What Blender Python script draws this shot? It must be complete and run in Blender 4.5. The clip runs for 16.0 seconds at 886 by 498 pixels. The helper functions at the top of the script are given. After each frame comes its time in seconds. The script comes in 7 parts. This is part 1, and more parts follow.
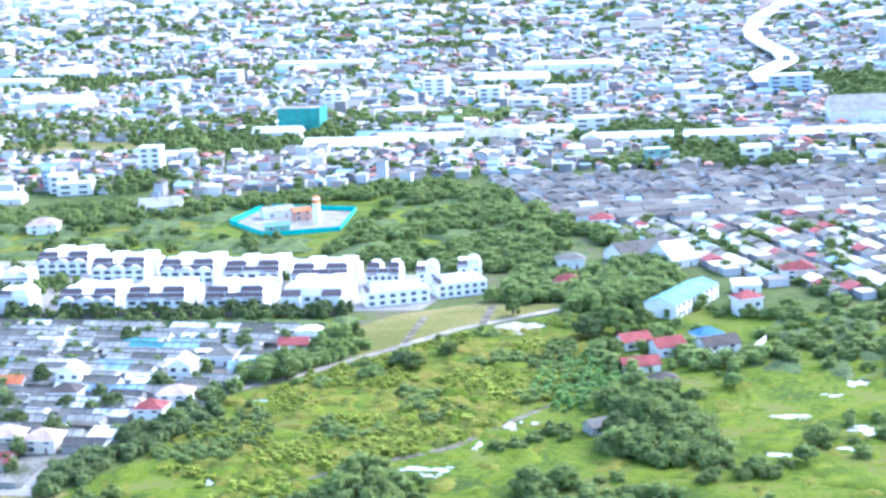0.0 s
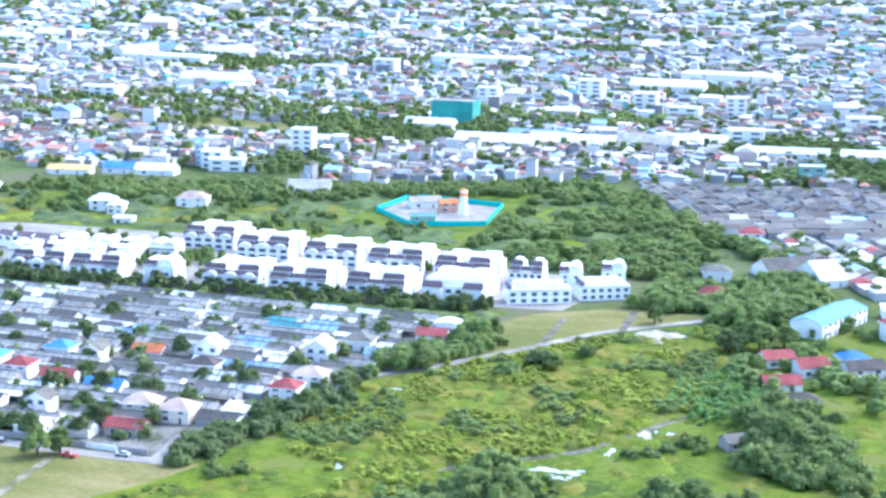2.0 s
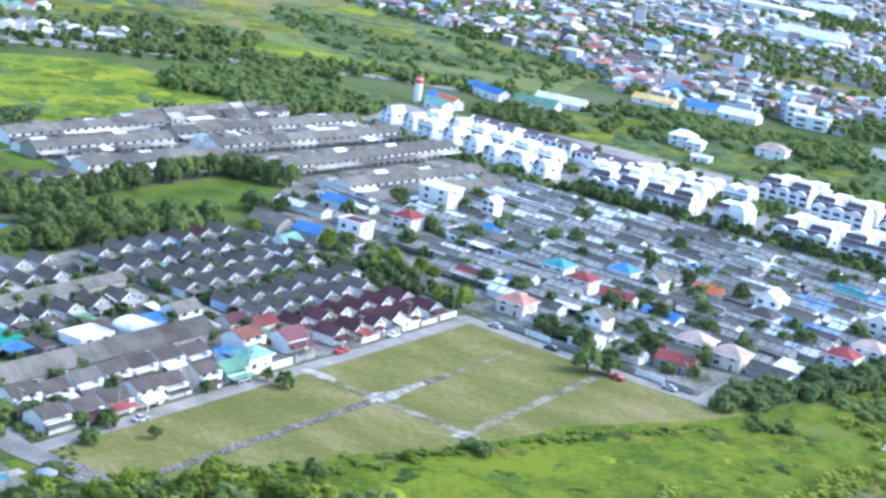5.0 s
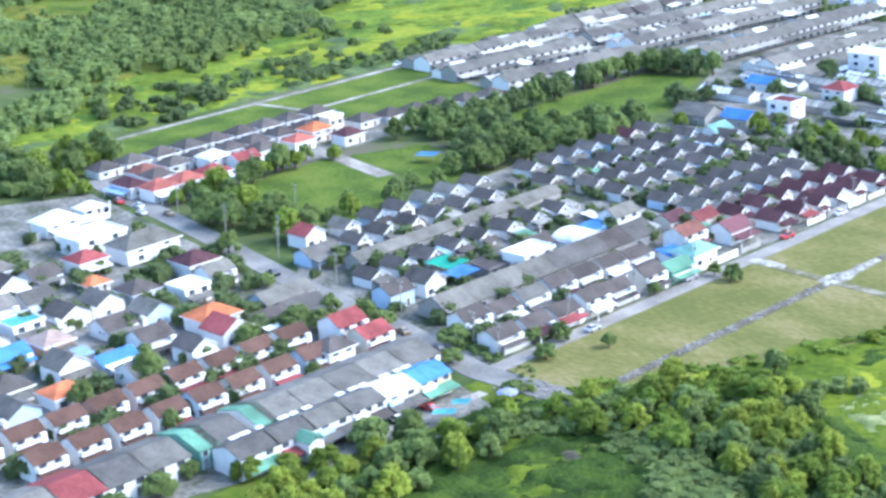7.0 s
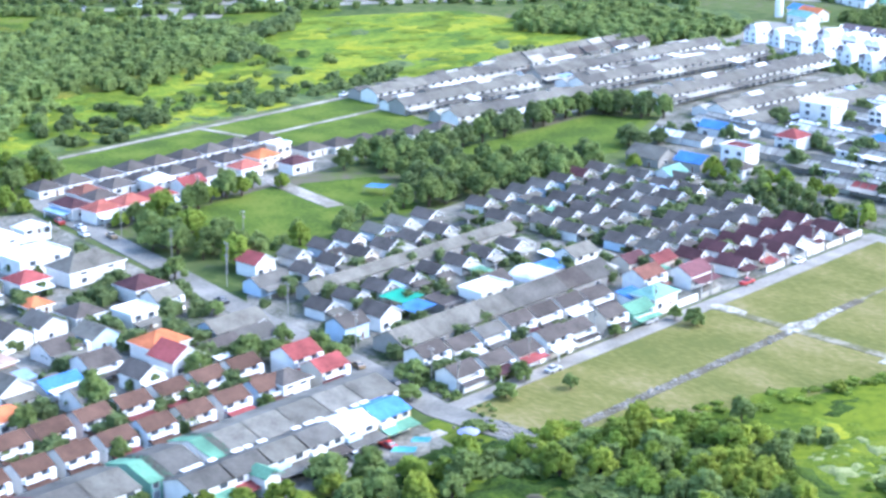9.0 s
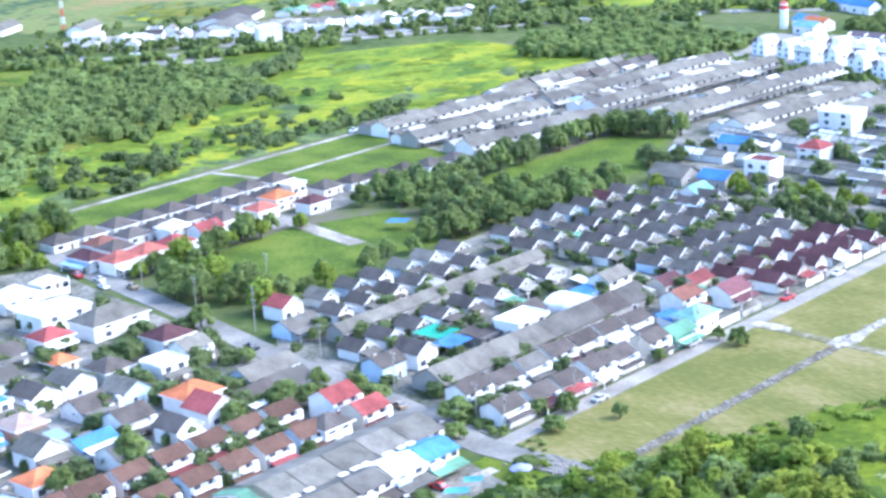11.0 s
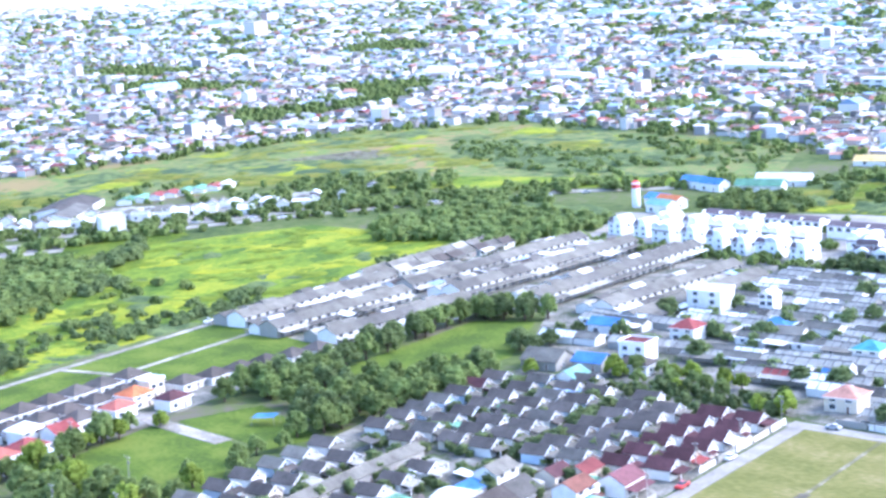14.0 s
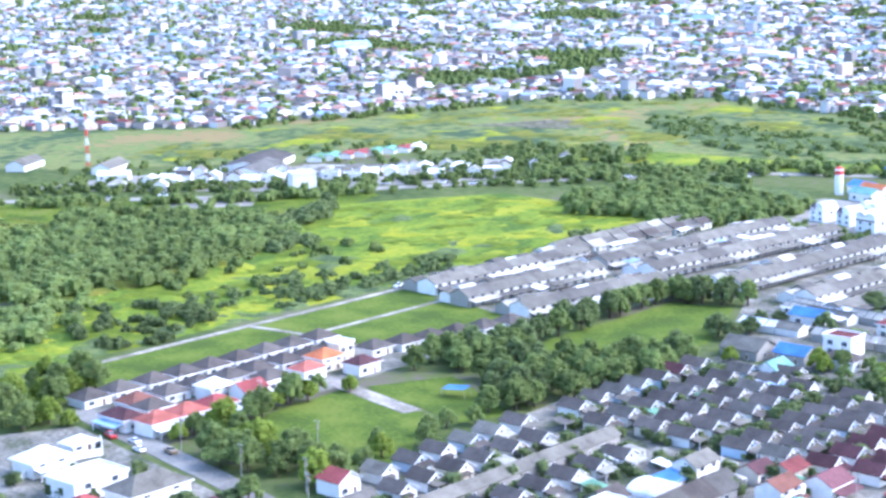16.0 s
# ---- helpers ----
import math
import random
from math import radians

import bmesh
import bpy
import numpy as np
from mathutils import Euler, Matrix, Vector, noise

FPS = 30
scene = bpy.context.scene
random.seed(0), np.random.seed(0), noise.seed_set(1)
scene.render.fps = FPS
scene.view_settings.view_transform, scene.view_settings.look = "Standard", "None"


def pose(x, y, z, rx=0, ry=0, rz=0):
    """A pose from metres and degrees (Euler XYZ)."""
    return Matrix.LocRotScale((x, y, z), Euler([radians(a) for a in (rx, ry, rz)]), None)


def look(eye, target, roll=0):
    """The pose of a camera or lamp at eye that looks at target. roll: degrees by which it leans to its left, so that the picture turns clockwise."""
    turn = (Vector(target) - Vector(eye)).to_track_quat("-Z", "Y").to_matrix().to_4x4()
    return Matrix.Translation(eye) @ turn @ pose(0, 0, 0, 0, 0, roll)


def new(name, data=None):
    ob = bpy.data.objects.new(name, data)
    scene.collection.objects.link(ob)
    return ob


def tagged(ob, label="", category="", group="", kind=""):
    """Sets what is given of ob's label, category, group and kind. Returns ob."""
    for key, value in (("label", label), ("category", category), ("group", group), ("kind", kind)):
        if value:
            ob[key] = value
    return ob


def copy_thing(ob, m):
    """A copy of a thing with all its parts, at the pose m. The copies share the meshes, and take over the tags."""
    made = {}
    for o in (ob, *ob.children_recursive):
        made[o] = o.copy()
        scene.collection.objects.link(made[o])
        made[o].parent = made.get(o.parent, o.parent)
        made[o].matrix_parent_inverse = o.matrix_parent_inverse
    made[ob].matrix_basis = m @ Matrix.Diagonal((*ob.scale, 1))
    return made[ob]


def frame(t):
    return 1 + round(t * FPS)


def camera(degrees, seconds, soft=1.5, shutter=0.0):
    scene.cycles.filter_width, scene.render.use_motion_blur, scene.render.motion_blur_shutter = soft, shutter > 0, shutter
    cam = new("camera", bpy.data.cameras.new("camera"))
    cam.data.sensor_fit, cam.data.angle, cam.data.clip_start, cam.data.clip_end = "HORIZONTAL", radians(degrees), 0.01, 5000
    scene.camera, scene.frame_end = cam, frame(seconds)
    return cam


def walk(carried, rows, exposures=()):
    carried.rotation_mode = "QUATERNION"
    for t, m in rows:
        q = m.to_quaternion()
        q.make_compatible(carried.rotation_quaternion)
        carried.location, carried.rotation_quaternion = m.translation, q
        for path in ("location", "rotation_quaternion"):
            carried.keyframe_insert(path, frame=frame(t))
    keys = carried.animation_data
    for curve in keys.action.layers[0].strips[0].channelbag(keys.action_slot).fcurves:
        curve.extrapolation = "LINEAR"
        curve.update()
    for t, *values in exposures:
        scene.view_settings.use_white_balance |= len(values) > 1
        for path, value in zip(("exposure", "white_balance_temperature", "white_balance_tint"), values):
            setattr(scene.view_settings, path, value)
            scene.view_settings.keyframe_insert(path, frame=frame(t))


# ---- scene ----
from collections import OrderedDict

SOFT = 2.9
# seconds, x, y, height, heading to the left of +y, pitch, roll
PATH = [
    (0, 257.02, -374.91, 156.60, 10.169, -11.116, -2.935),
    (0.5, 257.40, -373.53, 156.34, 11.458, -13.352, 0.429),
    (1, 256.72, -372.13, 156.56, 10.699, -15.057, 1.038),
    (1.5, 255.63, -371.34, 155.94, 12.366, -12.792, 0.890),
    (2, 254.47, -370.95, 154.84, 14.701, -11.050, 0.509),
    (2.5, 253.45, -370.49, 153.59, 17.204, -11.344, 2.925),
    (3, 252.31, -369.87, 152.53, 18.538, -11.687, 4.081),
    (3.5, 250.39, -369.43, 151.69, 20.109, -12.640, 4.400),
    (4, 247.80, -369.09, 151.07, 22.800, -13.263, 7.126),
    (4.5, 245.21, -368.84, 150.46, 27.665, -13.719, 5.793),
    (5, 243.02, -368.16, 149.99, 32.001, -13.824, 7.734),
    (5.2, 242.23, -367.79, 149.81, 33.872, -13.387, 7.398),
    (7.3, 236.02, -361.27, 147.94, 46.468, -18.128, -4.028),
    (7.5, 234.56, -361.33, 147.58, 44.101, -17.870, -3.019),
    (8, 230.37, -361.92, 146.54, 42.080, -16.966, -1.551),
    (8.5, 226.24, -362.10, 145.43, 43.262, -16.796, -0.776),
    (9, 222.45, -361.74, 144.17, 43.218, -16.486, -0.491),
    (9.2, 220.96, -361.55, 143.74, 43.090, -16.795, -0.803),
    (11.3, 206.29, -358.80, 140.97, 43.249, -14.882, -5.121),
    (11.5, 204.82, -358.16, 140.77, 43.354, -14.597, -6.409),
    (12, 201.10, -356.22, 140.40, 42.546, -13.472, -8.552),
    (12.5, 197.08, -354.61, 139.73, 39.722, -11.851, -6.949),
    (13, 192.77, -353.10, 139.48, 37.959, -10.894, -5.568),
    (13.5, 188.71, -351.76, 138.99, 36.913, -9.883, -5.702),
    (14, 184.74, -350.37, 138.76, 37.164, -10.030, -3.870),
    (14.5, 180.47, -349.05, 138.71, 36.460, -9.333, 2.659),
    (15, 176.07, -347.83, 138.56, 38.541, -9.451, 2.367),
    (15.5, 172.18, -346.31, 138.34, 41.549, -9.839, 2.413),
    (16, 168.43, -344.68, 138.28, 42.697, -10.816, -1.417),
]
cam = camera(27.511, 16.0, soft=SOFT)


def aimed(x, y, z, heading, pitch, roll):
    a, p = radians(heading), radians(pitch)
    way = Vector((-math.sin(a) * math.cos(p), math.cos(a) * math.cos(p), math.sin(p)))
    eye = Vector((x, y, z))
    return look(eye, eye + 50 * way, roll)


# seconds, stops, tint of the clip's own exposure
LIGHT = ((0.0, 2.54, 13.5), (0.5, 2.32, 13.5), (1.0, 2.18, 13), (1.5, 2.36, 14.5), (2.0, 2.34, 13), (3.0, 2.18, 11), (4.0, 2.06, 10.5), (5.0, 1.84, 10.5), (7.5, 2.14, 10.5), (9.0, 2.24, 11.5), (12.5, 2.39, 15.5), (15.0, 2.44, 18.5), (16.0, 2.28, 18))
walk(cam, [(t, aimed(*row)) for t, *row in PATH], [(t, e, 5150, tint) for t, e, tint in LIGHT])

# ---- daylight: a bright hazy sky with the sun veiled ----
SUN_HEIGHT, SUN_TURN = 40.0, 46.0
world = bpy.data.worlds.new("sky")
scene.world = world
world.use_nodes = True
wn = world.node_tree
sky = wn.nodes.new("ShaderNodeTexSky")
sky.sky_type = "NISHITA"
sky.sun_disc = False
sky.sun_elevation, sky.sun_rotation = radians(SUN_HEIGHT), radians(SUN_TURN)
sky.air_density, sky.dust_density, sky.ozone_density = 1.2, 3.0, 1.0
wn.nodes["Background"].inputs["Strength"].default_value = 0.15
wn.links.new(sky.outputs[0], wn.nodes["Background"].inputs["Color"])
sun_data = bpy.data.lights.new("sun", "SUN")
sun_data.energy, sun_data.angle, sun_data.color = 0.5, radians(28), (1.0, 0.96, 0.9)
sun = new("sun", sun_data)
sh, st = radians(SUN_HEIGHT), radians(SUN_TURN)
sun_way = Vector((math.sin(st) * math.cos(sh), math.cos(st) * math.cos(sh), math.sin(sh)))
sun.matrix_world = look(sun_way * 400, (0, 0, 0))

# ---- materials ----
MATS = {}


def material(name, colours, scale=0.15, fine=2.5, rough=0.85, vary=0.0, relief=0.0, spec=0.3, contrast=1.0, island=False, streak=None):
    """A surface whose colour wanders over the given colours by place, at a coarse and a fine scale; vary: lightness from object to object."""
    if name in MATS:
        return MATS[name]
    m = MATS[name] = bpy.data.materials.new(name)
    m.use_nodes = True
    nt = m.node_tree
    n, l = nt.nodes, nt.links
    bsdf = n["Principled BSDF"]
    bsdf.inputs["Roughness"].default_value = rough
    bsdf.inputs["Specular IOR Level"].default_value = spec
    geo = n.new("ShaderNodeNewGeometry")
    place = geo.outputs["Position"]
    if streak:
        mp = n.new("ShaderNodeMapping")
        mp.inputs["Scale"].default_value = streak
        l.new(place, mp.inputs["Vector"])
        place = mp.outputs[0]
    a, b = n.new("ShaderNodeTexNoise"), n.new("ShaderNodeTexNoise")
    a.inputs["Scale"].default_value, b.inputs["Scale"].default_value = scale, fine
    a.inputs["Detail"].default_value, b.inputs["Detail"].default_value = 4, 3
    for x in (a, b):
        l.new(place, x.inputs["Vector"])
    mix = n.new("ShaderNodeMath")
    mix.operation = "MULTIPLY_ADD"
    l.new(a.outputs["Fac"], mix.inputs[0])
    mix.inputs[1].default_value = 0.65
    half = n.new("ShaderNodeMath")
    half.operation = "MULTIPLY"
    l.new(b.outputs["Fac"], half.inputs[0])
    half.inputs[1].default_value = 0.35
    l.new(half.outputs[0], mix.inputs[2])
    value = mix.outputs[0]
    if island:
        r = n.new("ShaderNodeMath")
        r.operation = "MULTIPLY_ADD"
        l.new(geo.outputs["Random Per Island"], r.inputs[0])
        r.inputs[1].default_value = 0.92
        h2 = n.new("ShaderNodeMath")
        h2.operation = "MULTIPLY"
        h2.inputs[1].default_value = 0.08
        l.new(value, h2.inputs[0])
        l.new(h2.outputs[0], r.inputs[2])
        value = r.outputs[0]
    ramp = n.new("ShaderNodeValToRGB")
    els = ramp.color_ramp.elements
    lo, hi = (0.02, 0.98) if island else (0.5 - 0.2 / contrast, 0.5 + 0.2 / contrast)
    while len(els) < len(colours):
        els.new(0.5)
    for k, c in enumerate(colours):
        els[k].position = lo + (hi - lo) * k / max(1, len(colours) - 1)
        els[k].color = (*c, 1)
    if island:
        ramp.color_ramp.interpolation = "CONSTANT"
    l.new(value, ramp.inputs[0])
    colour = ramp.outputs[0]
    if vary:
        info = n.new("ShaderNodeObjectInfo")
        mr = n.new("ShaderNodeMapRange")
        mr.inputs["To Min"].default_value, mr.inputs["To Max"].default_value = 1 - vary, 1 + vary
        l.new(info.outputs["Random"], mr.inputs["Value"])
        hsv = n.new("ShaderNodeHueSaturation")
        l.new(colour, hsv.inputs["Color"])
        l.new(mr.outputs[0], hsv.inputs["Value"])
        colour = hsv.outputs[0]
    l.new(colour, bsdf.inputs["Base Color"])
    if relief:
        bump = n.new("ShaderNodeBump")
        bump.inputs["Strength"].default_value, bump.inputs["Distance"].default_value = 0.6, relief
        l.new(b.outputs["Fac"], bump.inputs["Height"])
        l.new(bump.outputs[0], bsdf.inputs["Normal"])
    return m


def shades(c, lo=0.75, hi=1.2):
    return [tuple(min(0.9, v * k) for v in c) for k in (lo, 1.0, hi)]


# the town's bluish grey roof tone has distance haze mixed into it
ROOFS = {
    "grey": (0.134, 0.127, 0.107), "dark grey": (0.08, 0.071, 0.063), "pale grey": (0.285, 0.276, 0.242), "brown": (0.088, 0.052, 0.038),
    "grey-brown": (0.072, 0.062, 0.055), "maroon": (0.068, 0.033, 0.036), "red": (0.22, 0.06, 0.057), "orange": (0.42, 0.14, 0.06), "terracotta": (0.15, 0.07, 0.052), "tile red": (0.3, 0.1, 0.076), "brick": (0.15, 0.046, 0.044), "salmon": (0.36, 0.19, 0.14),
    "blue": (0.07, 0.17, 0.38), "pale blue": (0.24, 0.34, 0.48), "turquoise": (0.09, 0.27, 0.29), "mint": (0.16, 0.29, 0.25), "green": (0.12, 0.24, 0.16),
    "white": (0.64, 0.65, 0.66), "pink": (0.13, 0.06, 0.066), "yellow": (0.55, 0.4, 0.16), "beige": (0.34, 0.26, 0.215), "blue-grey": (0.26, 0.29, 0.33), "sky blue": (0.13, 0.25, 0.36), "slate": (0.097, 0.092, 0.081),
}
WALLS = {"white": (0.68, 0.675, 0.645), "cream": (0.62, 0.55, 0.44), "pale blue": (0.42, 0.52, 0.62), "peach": (0.45, 0.27, 0.2), "grey": (0.28, 0.27, 0.245),
         "green": (0.16, 0.32, 0.26), "yellow": (0.55, 0.42, 0.2)}


def roof_mat(c):
    return material("roof " + c, shades(ROOFS[c], 0.6, 1.35), 0.25, 1.6, 0.85, vary=0.18, relief=0.05, streak=(1, 1, 0.4), spec=0.12)


def wall_mat(c):
    return material("wall " + c, shades(WALLS[c], 0.85, 1.08), 0.4, 2.5, 0.8, vary=0.07)


GLASS = material("window glass", [(0.04, 0.05, 0.06), (0.09, 0.1, 0.115)], 0.3, 2, 0.12, spec=0.6)
FRAME = material("white paint", [(0.68, 0.69, 0.7), (0.8, 0.8, 0.8)], 0.5, 4, 0.5)
DARKBAND = material("dark brown tile", shades((0.098, 0.072, 0.074)), 0.4, 3, 0.6)
CONCRETE = material("concrete", [(0.165, 0.155, 0.134), (0.225, 0.211, 0.183), (0.29, 0.272, 0.236)], 0.12, 1.2, 0.9, contrast=1.6, spec=0.12)
ASPHALT = material("asphalt", [(0.134, 0.13, 0.115), (0.185, 0.178, 0.157), (0.246, 0.235, 0.207)], 0.08, 0.9, 0.9, contrast=1.6, spec=0.12)
YARD = material("yard", [(0.05, 0.066, 0.028), (0.112, 0.109, 0.09), (0.165, 0.158, 0.132), (0.245, 0.234, 0.2)], 0.09, 0.7, 0.95, contrast=1.8, spec=0.12)
DIRT = material("bare earth", [(0.14, 0.13, 0.1), (0.22, 0.2, 0.17), (0.34, 0.31, 0.27)], 0.1, 1.0, 0.95, contrast=2.0, spec=0.12)
MOWN = material("mown grass", [(0.1, 0.108, 0.03), (0.128, 0.127, 0.037), (0.158, 0.146, 0.049), (0.2, 0.172, 0.078)], 0.05, 0.8, 0.95, streak=(0.55, 1.2, 1), contrast=2.0, spec=0.05)
TRACK = material("dusty track", [(0.08, 0.073, 0.052), (0.115, 0.104, 0.08), (0.2, 0.184, 0.15)], 0.2, 1.1, 0.95, contrast=1.8, spec=0.05)
MUD = material("wet mud", [(0.05, 0.045, 0.028), (0.085, 0.075, 0.05), (0.13, 0.115, 0.08)], 0.2, 1.1, 0.8, contrast=1.8, spec=0.2)
WORN = material("worn ground", [(0.105, 0.105, 0.046), (0.14, 0.13, 0.08), (0.24, 0.22, 0.165)], 0.12, 0.9, 0.95, contrast=2.0, spec=0.05)
PALEDUST = material("pale broken concrete", [(0.15, 0.14, 0.1), (0.26, 0.245, 0.2), (0.42, 0.4, 0.34)], 0.25, 1.4, 0.95, contrast=1.8)
SAND = material("bare sand", [(0.16, 0.15, 0.09), (0.29, 0.27, 0.19), (0.42, 0.395, 0.29), (0.5, 0.47, 0.36)], 0.12, 1.2, 0.95, contrast=1.6, spec=0.05)
LAWN = material("lawn", [(0.050, 0.077, 0.015), (0.078, 0.114, 0.017), (0.110, 0.138, 0.024)], 0.06, 0.7, 0.95, contrast=2.0, spec=0.05)
MEADOW = material("wet meadow", [(0.059, 0.1, 0.018), (0.102, 0.15, 0.018), (0.139, 0.185, 0.020), (0.214, 0.23, 0.022)], 0.03, 0.3, 0.95, contrast=2.2, streak=(1.6, 0.9, 1), spec=0.05)
ROUGH = material("rough grass", [(0.041, 0.065, 0.013), (0.062, 0.095, 0.012), (0.085, 0.121, 0.012), (0.109, 0.135, 0.018), (0.114, 0.124, 0.032)], 0.04, 0.5, 0.95, contrast=2.2, spec=0.05)
VIVID = material("young grass", [(0.052, 0.082, 0.01), (0.09, 0.124, 0.011), (0.132, 0.16, 0.014)], 0.03, 0.4, 0.95, contrast=2.2, spec=0.05)
FARGRASS = material("far grass", [(0.043, 0.07, 0.035), (0.086, 0.12, 0.043), (0.161, 0.16, 0.059), (0.096, 0.15, 0.043), (0.193, 0.15, 0.067)], 0.012, 0.12, 0.95, contrast=2.2, spec=0.05)
GROUND = material("ground", [(0.037, 0.058, 0.02), (0.064, 0.088, 0.026), (0.09, 0.11, 0.036), (0.11, 0.1, 0.07)], 0.012, 0.2, 0.95, contrast=1.8, spec=0.05)
# pale base colour paints in the bright sky mirrored by the pools
WATER = material("sky-pale water", [(0.34, 0.36, 0.36), (0.44, 0.46, 0.46)], 0.1, 1, 0.06, spec=0.8)
SEAM = material("dark roof joint", [(0.08, 0.076, 0.068), (0.15, 0.143, 0.128)], 0.5, 3, 0.9)
DOORWOOD = material("door wood", [(0.1, 0.06, 0.04), (0.18, 0.11, 0.07)], 0.8, 5, 0.6)
SHUTTER = material("shutter", [(0.1, 0.11, 0.13), (0.24, 0.26, 0.28)], 0.5, 3, 0.6, vary=0.3)
TRUNK = material("bark", [(0.06, 0.045, 0.03), (0.13, 0.1, 0.07)], 0.8, 5, 0.95)


def leaf_mat(name, c):
    """Foliage that lets some light through."""
    m = material(name, [tuple(v * k for v in c) for k in (0.55, 0.85, 1.15, 1.45)], 0.3, 1.1, 0.8, vary=0.2, spec=0.08)
    n, l = m.node_tree.nodes, m.node_tree.links
    bsdf, out = n["Principled BSDF"], n["Material Output"]
    thin, both = n.new("ShaderNodeBsdfTranslucent"), n.new("ShaderNodeMixShader")
    both.inputs[0].default_value = 0.48
    l.new(bsdf.inputs["Base Color"].links[0].from_socket, thin.inputs["Color"])
    l.new(bsdf.outputs[0], both.inputs[1])
    l.new(thin.outputs[0], both.inputs[2])
    l.new(both.outputs[0], out.inputs["Surface"])
    return m


LEAF_DARK = leaf_mat("dark foliage", (0.138, 0.18, 0.07))
LEAF = leaf_mat("foliage", (0.178, 0.232, 0.074))
LEAF_LIGHT = leaf_mat("light foliage", (0.205, 0.265, 0.045))
LEAF_OLIVE = leaf_mat("olive scrub", (0.27, 0.31, 0.055))
LEAF_LIME = leaf_mat("lime foliage", (0.27, 0.32, 0.05))
LEAF_GREEN = leaf_mat("fresh green scrub", (0.175, 0.24, 0.04))
TURF_GREEN = material("fresh tussocks", [(0.06, 0.091, 0.013), (0.092, 0.126, 0.013), (0.131, 0.157, 0.018)], 0.12, 1.3, 0.95, contrast=1.9, relief=0.5, spec=0.05)
TURF_OLIVE = material("olive tussocks", [(0.055, 0.074, 0.016), (0.092, 0.11, 0.018), (0.135, 0.14, 0.023), (0.15, 0.135, 0.03)], 0.1, 1.3, 0.95, contrast=1.9, relief=0.5, spec=0.05)
TURF_DARK = material("dark low bushes", [(0.051, 0.076, 0.034), (0.081, 0.11, 0.044), (0.118, 0.148, 0.053)], 0.15, 1.0, 0.95, contrast=1.9, relief=0.6, spec=0.05)
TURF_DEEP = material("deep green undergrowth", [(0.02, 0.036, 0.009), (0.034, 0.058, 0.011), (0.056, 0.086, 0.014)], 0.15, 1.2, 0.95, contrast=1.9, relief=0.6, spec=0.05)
TURF_PALE = material("pale dry grass", [(0.11, 0.14, 0.05), (0.17, 0.2, 0.075), (0.25, 0.26, 0.12)], 0.2, 1.2, 0.95, contrast=1.9, relief=0.4, spec=0.05)
TURF_YELLOW = material("yellow flowering tussocks", [(0.115, 0.158, 0.018), (0.18, 0.206, 0.019), (0.255, 0.255, 0.022)], 0.1, 1.2, 0.95, contrast=1.9, relief=0.4, spec=0.05)
LEAF_BANANA = leaf_mat("banana foliage", (0.21, 0.33, 0.1))
LEAF_YELLOW = leaf_mat("yellow-green shrub", (0.42, 0.44, 0.04))


# ---- building blocks ----
class Shape:
    def __init__(self):
        self.v, self.f, self.m = [], [], []

    def face(self, pts, mat=0):
        k = len(self.v)
        self.v += [tuple(p) for p in pts]
        self.f.append(tuple(range(k, k + len(pts))))
        self.m.append(mat)

    def box(self, x0, y0, z0, x1, y1, z1, mat=0):
        k = len(self.v)
        self.v += [(x, y, z) for z in (z0, z1) for x, y in ((x0, y0), (x1, y0), (x1, y1), (x0, y1))]
        for q in ((3, 2, 1, 0), (4, 5, 6, 7), (0, 1, 5, 4), (1, 2, 6, 5), (2, 3, 7, 6), (3, 0, 4, 7)):
            self.f.append(tuple(k + i for i in q))
            self.m.append(mat)
        return self

    def slab(self, pts, thick, mat=0):
        """A flat panel, its top face given, of some thickness downwards."""
        k, n = len(self.v), len(pts)
        self.v += [tuple(p) for p in pts] + [(p[0], p[1], p[2] - thick) for p in pts]
        self.f.append(tuple(range(k, k + n)))
        self.f.append(tuple(range(k + 2 * n - 1, k + n - 1, -1)))
        self.m += [mat] * (n + 2)
        for i in range(n):
            j = (i + 1) % n
            self.f.append((k + i, k + n + i, k + n + j, k + j))
        return self

    def join(self, other, mat):
        k = len(self.v)
        self.v += other.v
        self.f += [tuple(i + k for i in f) for f in other.f]
        self.m += [mat] * len(other.f)

    def moved(self, x, y, z):
        self.v = [(a + x, b + y, c + z) for a, b, c in self.v]
        return self

    def tube(self, pts, radii, sides=6, mat=0):
        """A tapered tube along points."""
        k = len(self.v)
        for p, r in zip(pts, radii):
            self.v += [(p[0] + r * math.cos(2 * math.pi * i / sides), p[1] + r * math.sin(2 * math.pi * i / sides), p[2]) for i in range(sides)]
        for j in range(len(pts) - 1):
            for i in range(sides):
                a, b = k + j * sides + i, k + j * sides + (i + 1) % sides
                self.f.append((a, b, b + sides, a + sides))
                self.m.append(mat)
        self.f.append(tuple(range(k + (len(pts) - 1) * sides, k + len(pts) * sides)))
        self.m.append(mat)
        return self

    def mesh(self, name, *mats):
        me = bpy.data.meshes.new(name)
        me.from_pydata(self.v, [], self.f)
        for m in mats:
            me.materials.append(m)
        if len(mats) > 1:
            me.polygons.foreach_set("material_index", self.m)
        return me


def part(name, shape, mats, parent, label="", at=None):
    data = shape if isinstance(shape, bpy.types.Mesh) else shape.mesh(name, *(mats if isinstance(mats, (list, tuple)) else [mats]))
    ob = new(name, data)
    ob.parent = parent
    if at is not None:
        ob.matrix_local = at
    if label:
        ob["label"] = label
    return ob


